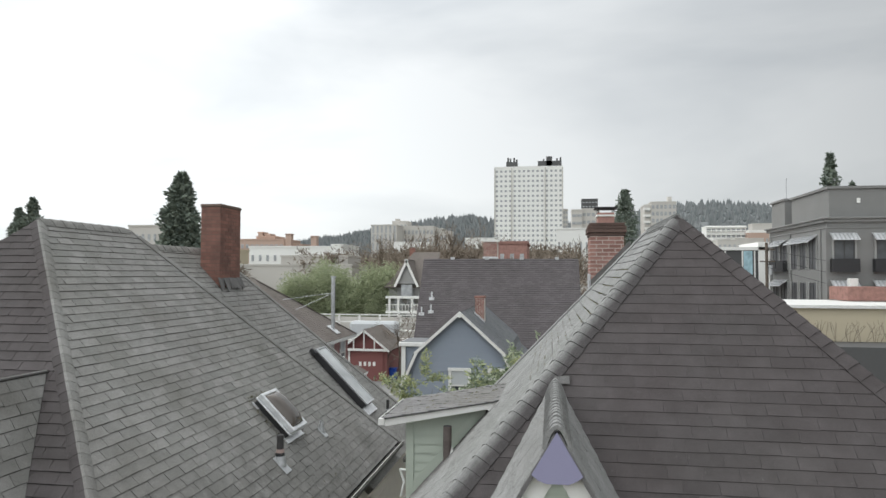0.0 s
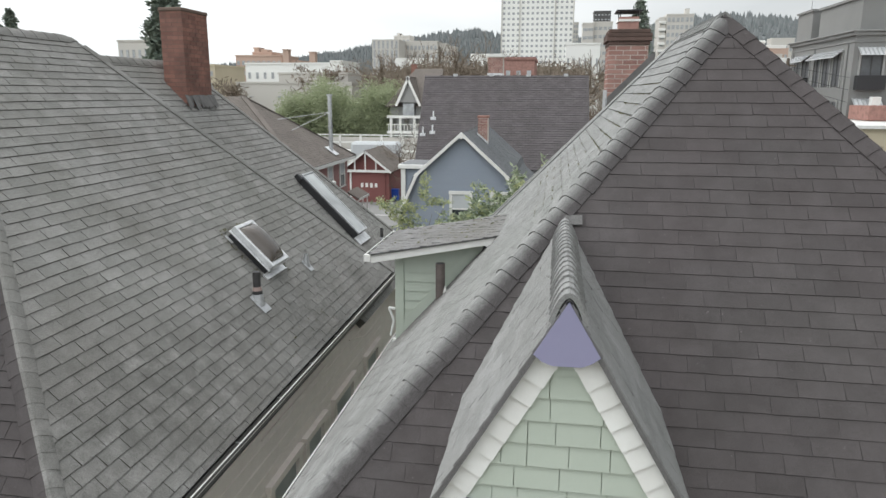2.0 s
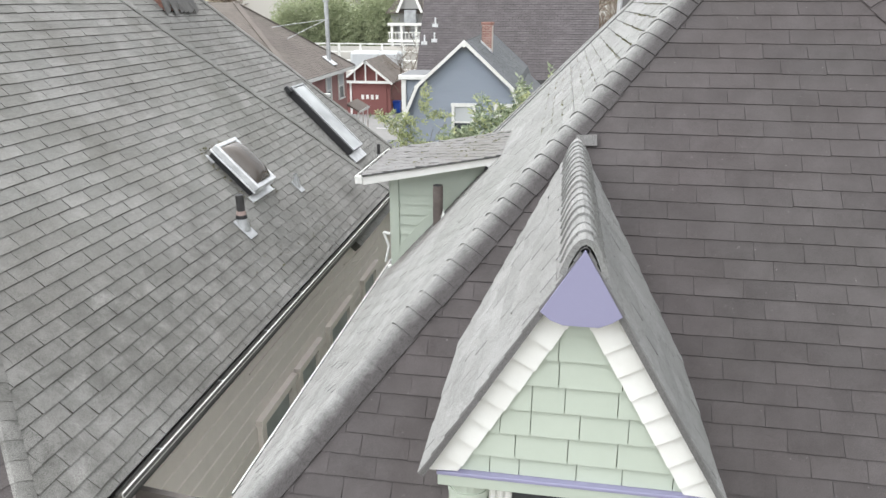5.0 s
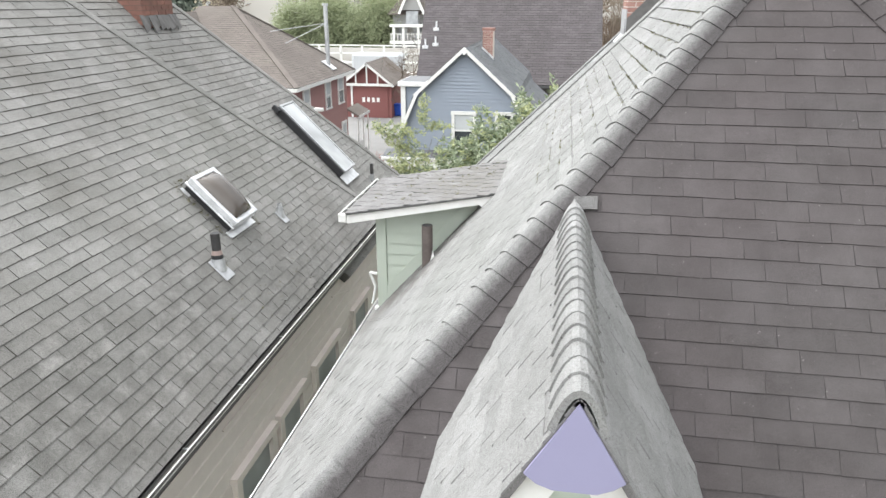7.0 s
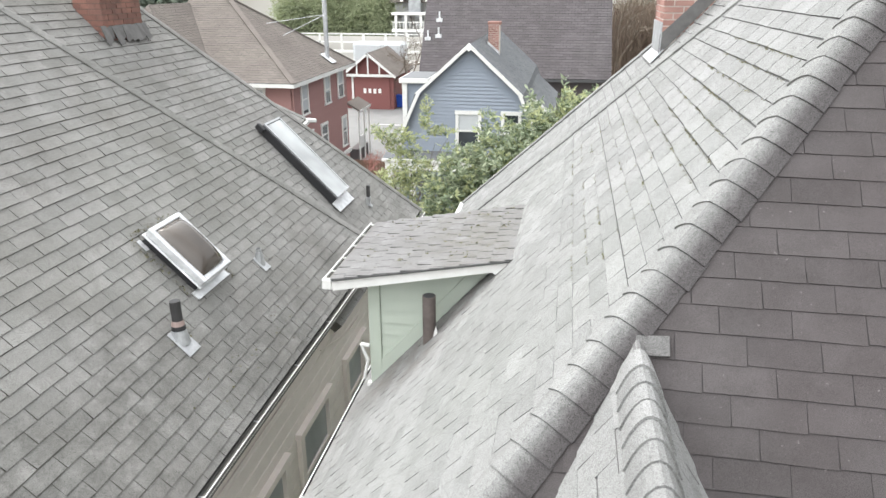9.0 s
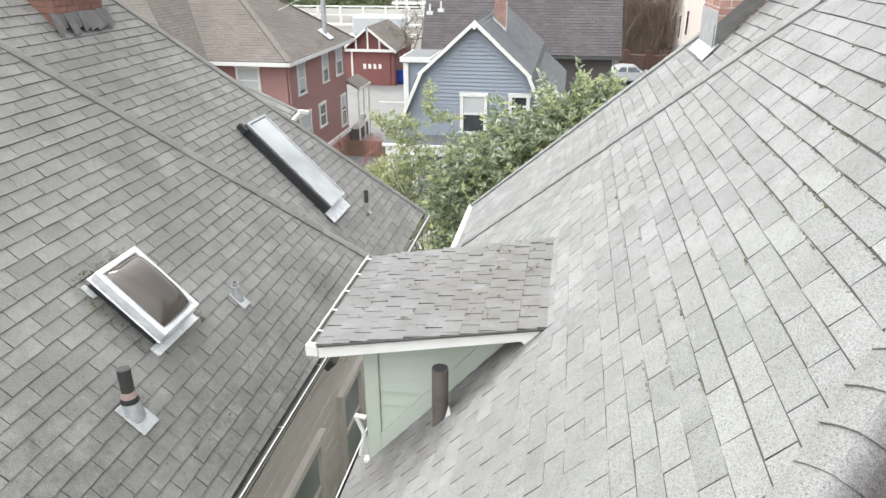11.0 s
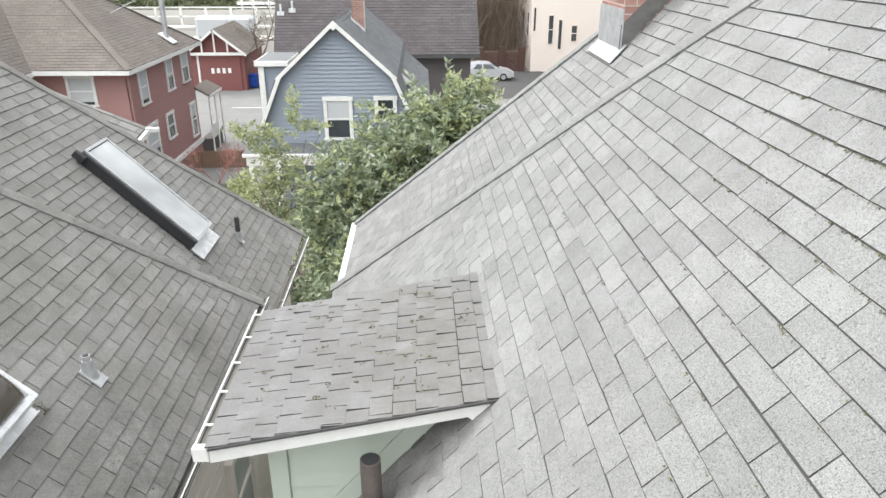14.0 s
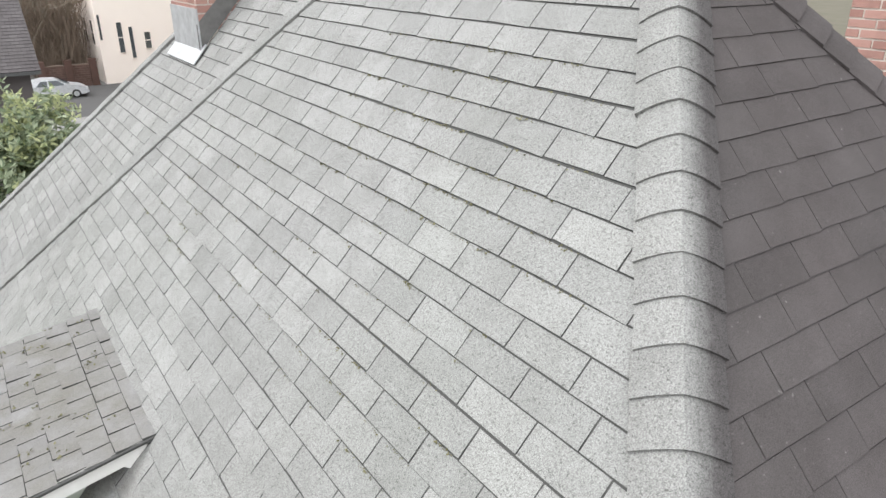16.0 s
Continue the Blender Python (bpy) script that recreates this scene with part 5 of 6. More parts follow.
for a, b in ((RE[0], RR[0]), (RE[1], RR[0])):
    beam("hip_strip", Vector(a) + Vector((0, 0, 0.03)), Vector(b) + Vector((0, 0, 0.04)), 0.26, 0.05, M_SH_FAR, red)
for a, b in zip(RE, RE[1:] + RE[:1]):
    beam("eave_board", Vector(a) + Vector((0, 0, -0.02)), Vector(b) + Vector((0, 0, -0.02)), 0.06, 0.16, M_WHITE, red)
box("soffit", (-20.6, 32.85, 6.05), (-11.95, 41.5, 6.08), M_WHITE, red)
# lower wing towards the street
wing = [(-15.4, 30.6, 6.15), (-15.4, 33.5, 6.15), (-21.5, 33.5, 6.15), (-21.5, 30.6, 6.15)]
for cs, sd in (([(-15.3, 30.5, 6.15), (-15.3, 37.0, 6.15), (-18.4, 37.0, 9.3), (-18.4, 33.4, 9.3)], 106), ([(-21.5, 30.5, 6.15), (-15.3, 30.5, 6.15), (-18.4, 33.4, 9.3)], 107)):
    sl = deck("wing_roof", cs, red, M_UNDER, 0.06)
    shingles(sl, cs, M_SH_FAR, tab=0.33, course=0.15, thick=0.007, seed=sd)
box("wing_wall", (-21.2, 30.9, GZ), (-15.7, 33.38, 6.02), M_RED, red)
beam("eave_board", (-15.3, 30.5, 6.13), (-15.3, 32.7, 6.13), 0.06, 0.16, M_WHITE, red)
for y0, y1, z0, z1, bl in ((34.6, 35.3, 4.6, 5.85, 0.9), (37.75, 38.4, 4.6, 5.85, 0.6), (39.8, 40.55, 4.6, 5.85, 0.5), (36.95, 37.7, 2.65, 3.6, 0.0), (40.2, 40.8, 1.95, 3.4, 0.4), (34.45, 35.65, 2.2, 3.6, 0.7)):
    window(red, (-12.28, y0, z0), (0, 1, 0), (1, 0, 0), y1 - y0, z1 - z0, M_WHITE, bl)
window(red, (-14.4, 33.38, 4.85), (1, 0, 0), (0, -1, 0), 0.85, 0.98, M_WHITE, 0.9)
pr = slab("porch_roof", [(-12.32, 41.2, 4.1), (-11.6, 41.2, 3.7), (-11.6, 43.4, 3.7), (-12.32, 43.4, 4.1)], (0, 0, -0.1), M_SH_FAR, red, "small brown porch roof with white edge")
beam("eave_board", (-11.6, 41.2, 3.69), (-11.6, 43.4, 3.69), 0.05, 0.13, M_WHITE, pr)
for y in (41.3, 42.3, 43.3):
    box("porch_post", (-11.72, y - 0.035, GZ), (-11.65, y + 0.035, 3.6), M_WHITE, pr)
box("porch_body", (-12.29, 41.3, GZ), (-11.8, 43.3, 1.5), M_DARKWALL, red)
box("porch_rail", (-11.74, 41.36, 1.5), (-11.70, 42.25, 2.2), M_WHITE, red)
box("water_table", (-12.29, 36.4, 1.42), (-12.16, 41.3, 1.62), M_WHITE, red)
tube("downspout", (-12.22, 33.46, GZ), (-12.22, 33.46, 6.0), 0.05, M_RED, red)
FX, FY, FZ = -12.45, 38.9, 6.62
flue = tube("flue_pipe", (FX, FY, FZ), (FX, FY, FZ + 2.95), 0.11, M_LEAD, red, "tall galvanised flue pipe with guy rods", seg=12)
for k in range(4):
    tube("flue_band", (FX, FY, FZ + 0.7 + 0.6 * k), (FX, FY, FZ + 0.76 + 0.6 * k), 0.125, M_LEAD, flue)
tube("flue_cap", (FX, FY, FZ + 2.95), (FX, FY, FZ + 3.05), 0.16, M_LEAD, flue)
slab("flue_flashing", [(FX + 0.35, FY - 0.35, FZ - 0.19), (FX + 0.35, FY + 0.3, FZ - 0.19), (FX - 0.25, FY + 0.3, FZ + 0.235), (FX - 0.25, FY - 0.35, FZ + 0.235)], (0.01, 0, 0.03), M_ALU, flue, "bright bent flashing")
for q in ((FX - 2.4, FY - 1.5, FZ + 1.75), (FX - 1.6, FY - 1.6, FZ + 1.2)):
    tube("guy_rod", (FX, FY, FZ + 2.1), q, 0.016, M_LEAD, flue, seg=6)

# ---- carriage shed and lot ----
garage = thing("garage", "dark red carriage shed with white gable trim and notices", "garage", (-15.8, 60, GZ))
gw = slab("wall", [(-17.75, 58.2, GZ), (-13.9, 58.2, GZ), (-13.9, 58.2, 3.55), (-15.8, 58.2, 5.0), (-17.75, 58.2, 3.55)], (0, 6, 0), M_GARAGE, garage)
boards(gw, (-17.75, 58.2, GZ), (1, 0, 0), 4.2, 3.85, 0.2, M_GARAGE, normal=(0, -1, 0), lines=edges_of([(0, 0), (3.85, 0), (3.85, 2.75), (1.95, 4.2), (0, 2.75)]), thick=0.015)
for s in (-1, 1):
    cs = [(-15.8 + s * 2.25, 57.7, 3.4), (-15.8 + s * 2.25, 64.2, 3.4), (-15.8, 64.2, 5.15), (-15.8, 57.7, 5.15)]
    sl = deck("roof_slope", cs, garage, M_UNDER, 0.08)
    shingles(sl, cs, M_SH_FAR, tab=0.5, course=0.25, seed=110 + s)
    beam("rake_board", (-15.8 + s * 2.25, 57.66, 3.4), (-15.8, 57.66, 5.16), 0.06, 0.16, M_WHITE, garage, up=(s, 0, 1.3))
beam("tie_beam", (-17.9, 57.8, 3.55), (-13.7, 57.8, 3.55), 0.1, 0.2, M_WHITE, garage)
for x, top in ((-15.8, 4.95), (-16.7, 4.3), (-14.9, 4.3)):
    box("gable_post", (x - 0.05, 57.74, 3.55), (x + 0.05, 57.84, top), M_WHITE, garage)
box("door_post", (-17.25, 58.08, GZ), (-17.1, 58.17, 3.3), M_WHITE, garage)
gd = box("garage_door", (-17.05, 58.11, GZ), (-14.2, 58.17, 3.25), M_GARAGE, garage, "dark red sliding doors")
for k, x in enumerate((-16.3, -15.9, -15.5, -15.1)):
    box("notice", (x, 58.08, 2.05 + 0.03 * (k % 2)), (x + 0.22, 58.108, 2.42), M_CREAMW, gd)
bin_ = thing("recycling_bin", "blue plastic wheeled recycling bin", "bin", (-13.6, 59.2, GZ))
bm = bmesh.new()
vs = add_box(bm, (-13.9, 58.9, GZ + 0.08), (-13.3, 59.5, GZ + 0.95), None, 0.03)
for v in bm.verts:
    k = 0.85 + 0.15 * (v.co.z - GZ) / 0.95
    v.co.x, v.co.y = -13.6 + (v.co.x + 13.6) * k, 59.2 + (v.co.y - 59.2) * k
part("bin_body", bm, M_BIN, bin_)
box("bin_lid", (-13.93, 58.84, GZ + 0.95), (-13.27, 59.53, GZ + 1.04), M_BIN, bin_, bevel=0.03)
for x in (-13.82, -13.38):
    tube("bin_wheel", (x - 0.03, 59.5, GZ + 0.11), (x + 0.03, 59.5, GZ + 0.11), 0.11, M_TYRE, bin_)
for k, (x, y, l) in enumerate(((-13.5, 52.0, 2.4), (-11.0, 51.0, 3.0), (-10.2, 55.0, 2.6))):
    tagged(box("parking_line", (x, y, GZ + 0.021), (x + l, y + 0.12, GZ + 0.026), M_WHITE), "faded white parking line on the asphalt", "road marking", "parking lines", "structure")

# ---- big house with charcoal roof ----
dark = thing("house", "large house with a broad charcoal shingle roof", "house", (-3.4, 45, GZ))
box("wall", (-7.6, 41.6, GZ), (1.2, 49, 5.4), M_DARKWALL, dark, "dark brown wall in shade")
cs = [(-8.25, 41.0, 5.6), (1.6, 41.0, 5.6), (1.45, 45.0, 10.8), (-8.35, 45.0, 10.8)]
sl = deck("roof_slope", cs, dark, M_UNDER, 0.12, "charcoal shingle roof")
shingles(sl, cs, M_SH_DARKFAR, tab=0.33, course=0.16, thick=0.016, seed=121)
deck("roof_slope", [(1.6, 49.0, 5.6), (-8.25, 49.0, 5.6), (-8.35, 45.0, 10.8), (1.45, 45.0, 10.8)], dark, M_SH_DARKFAR)
for x in (-8.1, 1.3):
    slab("gable_end", [(x, 41.3, 5.4), (x, 48.7, 5.4), (x, 45, 10.6)], (0.12, 0, 0), M_SLATE_T, dark)
beam("eave_board", (-8.25, 41.0, 5.58), (1.6, 41.0, 5.58), 0.05, 0.14, M_SLATE_T, dark)
for k in range(4):
    box("ridge_vent", (-6.6 + k * 2.2, 44.9, 10.74), (-6.35 + k * 2.2, 45.1, 10.9), M_LEAD, dark)
for x, y in ((-8.0, 42.4), (-7.5, 43.1), (-7.45, 42.5)):
    zz = 5.6 + (y - 41.0) * 1.3
    vp = tube("roof_pipe", (x, y, zz), (x, y, zz + 0.4), 0.05, M_ALU, dark, "white roof vent pipe")
    box("pipe_boot", (x - 0.16, y - 0.12, zz - 0.12), (x + 0.16, y + 0.02, zz + 0.06), M_ALU, vp)
dch = box("chimney", (-4.55, 45.6, 9.8), (-3.65, 46.4, 12.0), M_MORTAR, dark, "red brick chimney with white base flashing")
bricks(dch, (-4.55, 45.6, 10.9), (-3.65, 46.4, 11.9), M_BRICK, seed=122, sides="s", length=0.22, height=0.075)
box("chimney_cap", (-4.62, 45.53, 11.92), (-3.58, 46.47, 12.05), M_CREAMW, dch)
box("flashing", (-4.6, 45.55, 10.7), (-3.6, 45.6, 10.95), M_ALU, dch)

# ---- cream building, brick wall, car ----
cream = thing("building", "plain cream stucco apartment building with dark windows", "building", (10, 72, GZ))
box("wall", (7.9, 66.0, GZ), (16.0, 84.0, 10.2), M_CREAM, cream)
for x, w, z, h in ((8.02, 0.16, 4.1, 1.8), (9.27, 0.36, 3.1, 2.2), (10.1, 0.26, 2.65, 2.3), (11.18, 0.43, 3.3, 1.2)):
    window(cream, (x, 65.98, z), (1, 0, 0), (0, -1, 0), w, h, M_CREAM, 0, w > 0.3, 0.05, 0.04)
for y in (67.5, 70.5):
    window(cream, (7.88, y + 1.0, 3.6), (0, -1, 0), (-1, 0, 0), 1.0, 1.8, M_CREAM, 0, True, 0.05, 0.04)
box("parapet", (7.8, 65.9, 10.2), (16.1, 84.1, 10.5), M_CREAM, cream)
# darker sheet over the lot stands for the shade round the car
lot_shade = tagged(box("road", (-2.0, 54.5, GZ - 0.1), (9.0, 66.0, GZ + 0.035), M_LOT_SHADE), "shaded part of the lot by the parked car, painted as darker asphalt", "road", kind="structure")
bw = thing("brick_wall", "low old brick boundary wall at the end of the lot", "wall", (5.6, 66.4, GZ))
box("core", (3.6, 66.2, GZ), (7.4, 66.5, 2.45), M_DARKMORTAR, bw)
bricks(bw, (3.6, 66.2, GZ), (7.4, 66.5, 2.45), M_WALLBRICK, 0.45, 0.16, 0.03, seed=131, sides="s", proud=0.02)
for x in (3.7, 5.5, 7.2):
    box("pier", (x - 0.25, 66.05, GZ), (x + 0.25, 66.6, 2.8), M_WALLBRICK, bw)

car = thing("car", "silver hatchback parked on the lot", "car", (3.7, 60, GZ))
side = [(0.0, 0.42), (0.05, 0.78), (0.25, 0.98), (0.75, 1.40), (1.35, 1.50), (2.2, 1.46), (3.05, 1.02), (3.85, 0.86), (4.25, 0.66), (4.30, 0.36), (3.9, 0.24), (0.2, 0.26)]
bm = bmesh.new()
rows = []
for y, inset in ((-0.86, 0.0), (-0.88, 0.0), (0.88, 0.0), (0.86, 0.0)):
    rows.append([bm.verts.new((1.6 + x, 60 + y * (1 - max(0, z - 0.95) * 0.28), GZ + z)) for x, z in side])
for a, b in zip(rows, rows[1:]):
    for k in range(len(side)):
        j = (k + 1) % len(side)
        bm.faces.new((a[k], a[j], b[j], b[k]))
bm.faces.new(rows[0][::-1])
bm.faces.new(rows[-1])
bmesh.ops.recalc_face_normals(bm, faces=bm.faces)
part("body", bm, M_CAR, car)
for x0, x1, x2, x3 in ((2.42, 3.19, 3.19, 2.78), (3.29, 4.40, 3.86, 3.29)):
    slab("side_window", [(x0, 59.125, GZ + 1.02), (x1, 59.125, GZ + 1.02), (x2, 59.218, GZ + 1.40), (x3, 59.218, GZ + 1.40)], (0, 0.04, 0), M_GLASS, car, "dark side windows")
slab("windscreen", [(4.08, 59.35, GZ + 1.41), (4.08, 60.65, GZ + 1.41), (4.62, 60.7, GZ + 1.09), (4.62, 59.3, GZ + 1.09)], (0.04, 0, 0.05), M_GLASS, car, "dark sloping windscreen")
box("door_seam", (3.235, 59.11, GZ + 0.42), (3.25, 59.13, GZ + 1.0), M_BLACK, car)
for x in (2.95, 3.95):
    box("door_handle", (x, 59.095, GZ + 0.86), (x + 0.16, 59.125, GZ + 0.89), M_CAR, car)
box("sill_trim", (2.7, 59.105, GZ + 0.24), (4.65, 59.13, GZ + 0.31), M_BLACK, car)
for x in (2.35, 5.0):
    wh = tube("wheel", (x, 59.10, GZ + 0.31), (x, 59.32, GZ + 0.31), 0.31, M_TYRE, car, seg=20)
    tube("rim", (x, 59.085, GZ + 0.31), (x, 59.11, GZ + 0.31), 0.2, M_LEAD, wh, seg=16)
box("headlight", (5.72, 59.14, GZ + 0.62), (5.86, 59.5, GZ + 0.76), M_ALU, car)
box("door_mirror", (4.28, 58.98, GZ + 1.0), (4.42, 59.14, GZ + 1.13), M_CAR, car, bevel=0.02)

car.location, car.scale = (3.95, 62.3, GZ + 0.035), (0.93, 0.93, 0.9)

fence = thing("garden_fence", "low brown wooden board fence beside the red house", "fence", (-9.8, 38.4, GZ))
for k in range(18):
    box("fence_board", (-11.9 + 0.16 * k, 38.4, GZ + 0.05), (-11.9 + 0.16 * k + 0.145, 38.43, GZ + 0.85), M_FENCE, fence)
for z in (0.2, 0.6):
    box("fence_rail", (-11.9, 38.44, GZ + z), (-9.02, 38.49, GZ + z + 0.08), M_FENCE, fence)

# ---- grey corner building with awnings ----
grey = thing("building", "dark grey stucco corner building with striped metal awnings", "building", (30, 68, GZ))
box("wall", (21.4, 60.0, GZ), (48.0, 74.6, 14.2), M_GREYB, grey)
box("attic", (21.7, 60.3, 14.2), (48.0, 69.0, 16.75), M_GREYB, grey)
box("attic", (21.6, 70.6, 14.2), (27.0, 74.5, 16.9), M_GREYB, grey)
for z0, z1, g in ((14.05, 14.3, 0.25), (14.3, 14.45, 0.4), (13.55, 13.65, 0.08)):
    box("cornice", (21.4 - g, 60.0 - g, z0), (48.2, 74.6 + g, z1), M_GREYB, grey, bevel=0.03)
box("cornice", (21.55, 60.15, 16.75), (48.0, 69.15, 16.95), M_GREYB, grey)
box("cornice", (21.45, 70.45, 16.9), (27.1, 74.65, 17.08), M_GREYB, grey)
for y in (60.2, 61.4, 68.6, 74.2):
    box("pilaster", (21.3, y - 0.25, GZ), (21.42, y + 0.25, 13.5), M_GREYB, grey)


def awning(parent, a, u, n, w, z):
    """A sloped awning of pale metal strips on two brackets."""
    a, u, n = Vector((*a, z)), Vector((*u, 0)), Vector((*n, 0))
    aw = slab("awning", [a, a + u * w, a + u * w + n * 0.75 - Vector((0, 0, 0.55)), a + n * 0.75 - Vector((0, 0, 0.55))], (0, 0, -0.04), M_ALU, parent, "sloped pale striped metal awning")
    k = 0.0
    while k < w:
        p = a + u * k + Vector((0, 0, 0.015))
        slab("awning_rib", [p, p + u * 0.08, p + u * 0.08 + n * 0.75 - Vector((0, 0, 0.55)), p + n * 0.75 - Vector((0, 0, 0.55))], (0, 0, 0.03), M_LEAD, aw)
        k += 0.3
    return aw


def opening(parent, a, u, n, w, z0, z1):
    a, u, n = Vector((*a, 0)), Vector((*u, 0)), Vector((*n, 0))
    p = a - n * 0.02
    q = p + u * w
    for c, d in ((p - u * 0.16, 0.14), (q + u * 0.02, 0.14)):
        slab("window_pier", [c + Vector((0, 0, z0 - 0.1)), c + u * d + Vector((0, 0, z0 - 0.1)), c + u * d + Vector((0, 0, z1 + 0.1)), c + Vector((0, 0, z1 + 0.1))], n * 0.12, M_PIER, parent)
    win = slab("window", [p + Vector((0, 0, z0)), q + Vector((0, 0, z0)), q + Vector((0, 0, z1)), p + Vector((0, 0, z1))], n * 0.05, M_DARKWIN, parent)
    for s in (0.0, w - 0.06, w / 2 - 0.03):
        c = p + u * s
        slab("mullion", [c + Vector((0, 0, z0)), c + u * 0.06 + Vector((0, 0, z0)), c + u * 0.06 + Vector((0, 0, z1)), c + Vector((0, 0, z1))], n * 0.09, M_SLATE_T, win)
    return win


for z0, z1 in ((10.4, 12.95), (6.2, 9.2)):
    for y0, w in ((69.3, 1.9), (62.2, 1.6), (64.5, 1.5), (66.7, 1.5), (71.6, 1.9)):
        opening(grey, (21.4, y0 + w), (0, -1), (-1, 0), w, z0, z1)
    awning(grey, (21.4, 73.4), (0, -1), (-1, 0), 3.9, z1 + 0.2)
    if z0 > 10:
        awning(grey, (21.4, 68.3), (0, -1), (-1, 0), 6.3, z1 + 0.2)
    for x0 in (21.9, 25.0, 28.6, 32.2):
        opening(grey, (x0, 60.0), (1, 0), (0, -1), 1.5, z0 - 0.2, z1)
        awning(grey, (x0 - 0.3, 60.0), (1, 0), (0, -1), 2.0, z1 + 0.25)
        box("balcony", (x0 - 0.3, 59.45, z0 - 0.3), (x0 + 1.7, 59.98, z0 + 0.75), M_BLACK, grey, "black railed balcony box")
    for y0 in (71.4, 69.2):
        box("balcony", (20.9, y0, z0 - 0.2), (21.38, y0 + 2.0, z0 + 0.8), M_BLACK, grey)

box("wall_vent", (23.76, 60.22, 15.6), (24.0, 60.3, 15.98), M_CREAMW, grey, "small pale vent high on the wall")

# low beige building before it, with bare stems against its wall
beige = thing("building", "low beige building with white roof edge", "building", (20, 52, GZ))
box("wall", (14.0, 48.0, GZ), (40.0, 58.5, 7.75), M_BEIGE, beige)
box("roof", (13.6, 47.7, 7.75), (40.0, 58.6, 7.95), M_WHITE, beige, "bright white flat roof edge")
box("canopy", (14.2, 44.0, GZ), (40.0, 47.6, 5.7), M_SLATE_T, beige, "dark shed roof in front")
box("brick_parapet", (20.9, 55.0, 8.0), (40, 58.4, 9.0), M_BRICK, beige, "red brick parapet")
box("roof_unit", (22.5, 58.6, 7.75), (23.1, 59.2, 9.6), M_CREAMW, beige, "white rooftop unit", 0.03)
for k in range(8):
    x = 15.6 + k * 0.75
    bm = bmesh.new()
    rng = np.random.default_rng(300 + k)
    for j in range(4):
        limb_tubes(bm, (x, 47.0, 5.2), (rng.normal(0, 0.25), rng.normal(0, 0.1), 1), 1.1, 0.02, 1, rng, 0.25, 2)
    st = thing("bare_shrub", "leafless winter stems before a beige wall", "shrub", (x, 47.0, 5.2), "bare shrubs by the beige wall")
    part("stems", bm, M_TWIG, st)

# white and teal building
teal = thing("building", "white-framed building with dark and teal glass front", "building", (24, 94, GZ))
box("wall", (16.0, 90.2, GZ), (24.6, 99, 12.9), M_SLATE_T, teal)
box("white_frame", (15.8, 90.0, 12.9), (26.1, 99, 13.3), M_CREAMW, teal)
box("white_pier", (24.6, 90.0, GZ), (26.0, 99, 13.9), M_CREAMW, teal)
box("teal_pane", (22.9, 90.0, GZ), (23.9, 90.18, 12.8), M_TEAL, teal, "pale teal glass strip")
for x in (18.6, 20.7, 22.7, 24.1):
    box("mullion", (x, 90.05, GZ), (x + 0.15, 90.19, 12.85), M_CREAMW, teal)
pole = thing("utility_pole", "wooden utility pole with crossarm and cables", "pole", (19.75, 70, GZ))
tube("pole_shaft", (19.75, 70, GZ), (19.75, 70, 12.9), 0.14, M_BARK, pole)
for z in (12.3, 11.2):
    beam("crossarm", (19.1, 69.8, z), (20.4, 69.8, z), 0.1, 0.12, M_BARK, pole)
tube("transformer", (20.05, 69.9, 9.9), (20.05, 69.9, 10.8), 0.22, M_LEAD, pole)
for k in range(3):
    tube("pole_cable", (19.75, 70, 12.2 - k * 0.8), (21.3, 60.1, 11.0 - k * 0.9), 0.02, M_BLACK, pole, seg=5)

# ---- white tower and the middle distance ----
tower = far_building("tower", "tall white concrete apartment tower with many small windows", (-39.0, 480, GZ), (7.6, 500, 83.6), M_TOWERW, 22, 15, 0, (0.5, 0.42))
for x0, x1, z in ((-31.2, -23.6, 88.6), (-9.4, 6.8, 88.9), (-3.6, 0.4, 92.0)):
    box("roof_plant", (x0, 484, 83.8), (x1, 495, z), M_SLATE_T, tower)
for x, z in ((-30.6, 92.0), (-28.9, 91.4), (-26.4, 91.8), (-24.6, 90.6), (-6.0, 90.6), (3.2, 90.8), (5.6, 91.6)):
    box("roof_stack", (x, 486, 88.0), (x + 1.1, 488, z), M_SLATE_T, tower)
for x in (-39.2, 7.2, -27.5, -4.6):
    box("fin", (x, 479.2, GZ), (x + 0.6, 480.2, 83.6), M_CONCRETE, tower)
far_building("apartment_block", "tall pale concrete hospital wing with narrow piers", (-84.4, 320, GZ), (-72.1, 334, 32.95), M_CONCRETE, 6, 6, 0, (0.45, 0.85))
far_building("apartment_block", "pale concrete hospital core rising over its wings", (-77.9, 336, GZ), (-70.3, 346, 35.82), M_CONCRETE, 7, 4, 0, (0.5, 0.5))
far_building("apartment_block", "pale concrete lift house over the hospital", (-77.3, 340, GZ), (-75.9, 345, 37.20), M_CONCRETE, 1, 1, 0, (0.3, 0.2))
far_building("apartment_block", "long pale concrete hospital block", (-74, 335, GZ), (-57, 349, 33.25), M_CONCRETE, 6, 9, 0, (0.6, 0.45))
far_building("apartment_block", "pale concrete hospital wing on the slope", (-61.7, 350, GZ), (-55, 364, 33.15), M_CONCRETE, 5, 4, 0, (0.6, 0.45))
far_building("apartment_block", "lower pale concrete hospital wing", (-56.6, 340, GZ), (-49.2, 349, 31.07), M_CONCRETE, 5, 4, 0, (0.6, 0.45))
far_building("low_building", "long white apartment building with small dark windows", (-72.6, 160, GZ), (-51.7, 174, 16.25), M_TOWERW, 2, 11, 0, (0.32, 0.34))
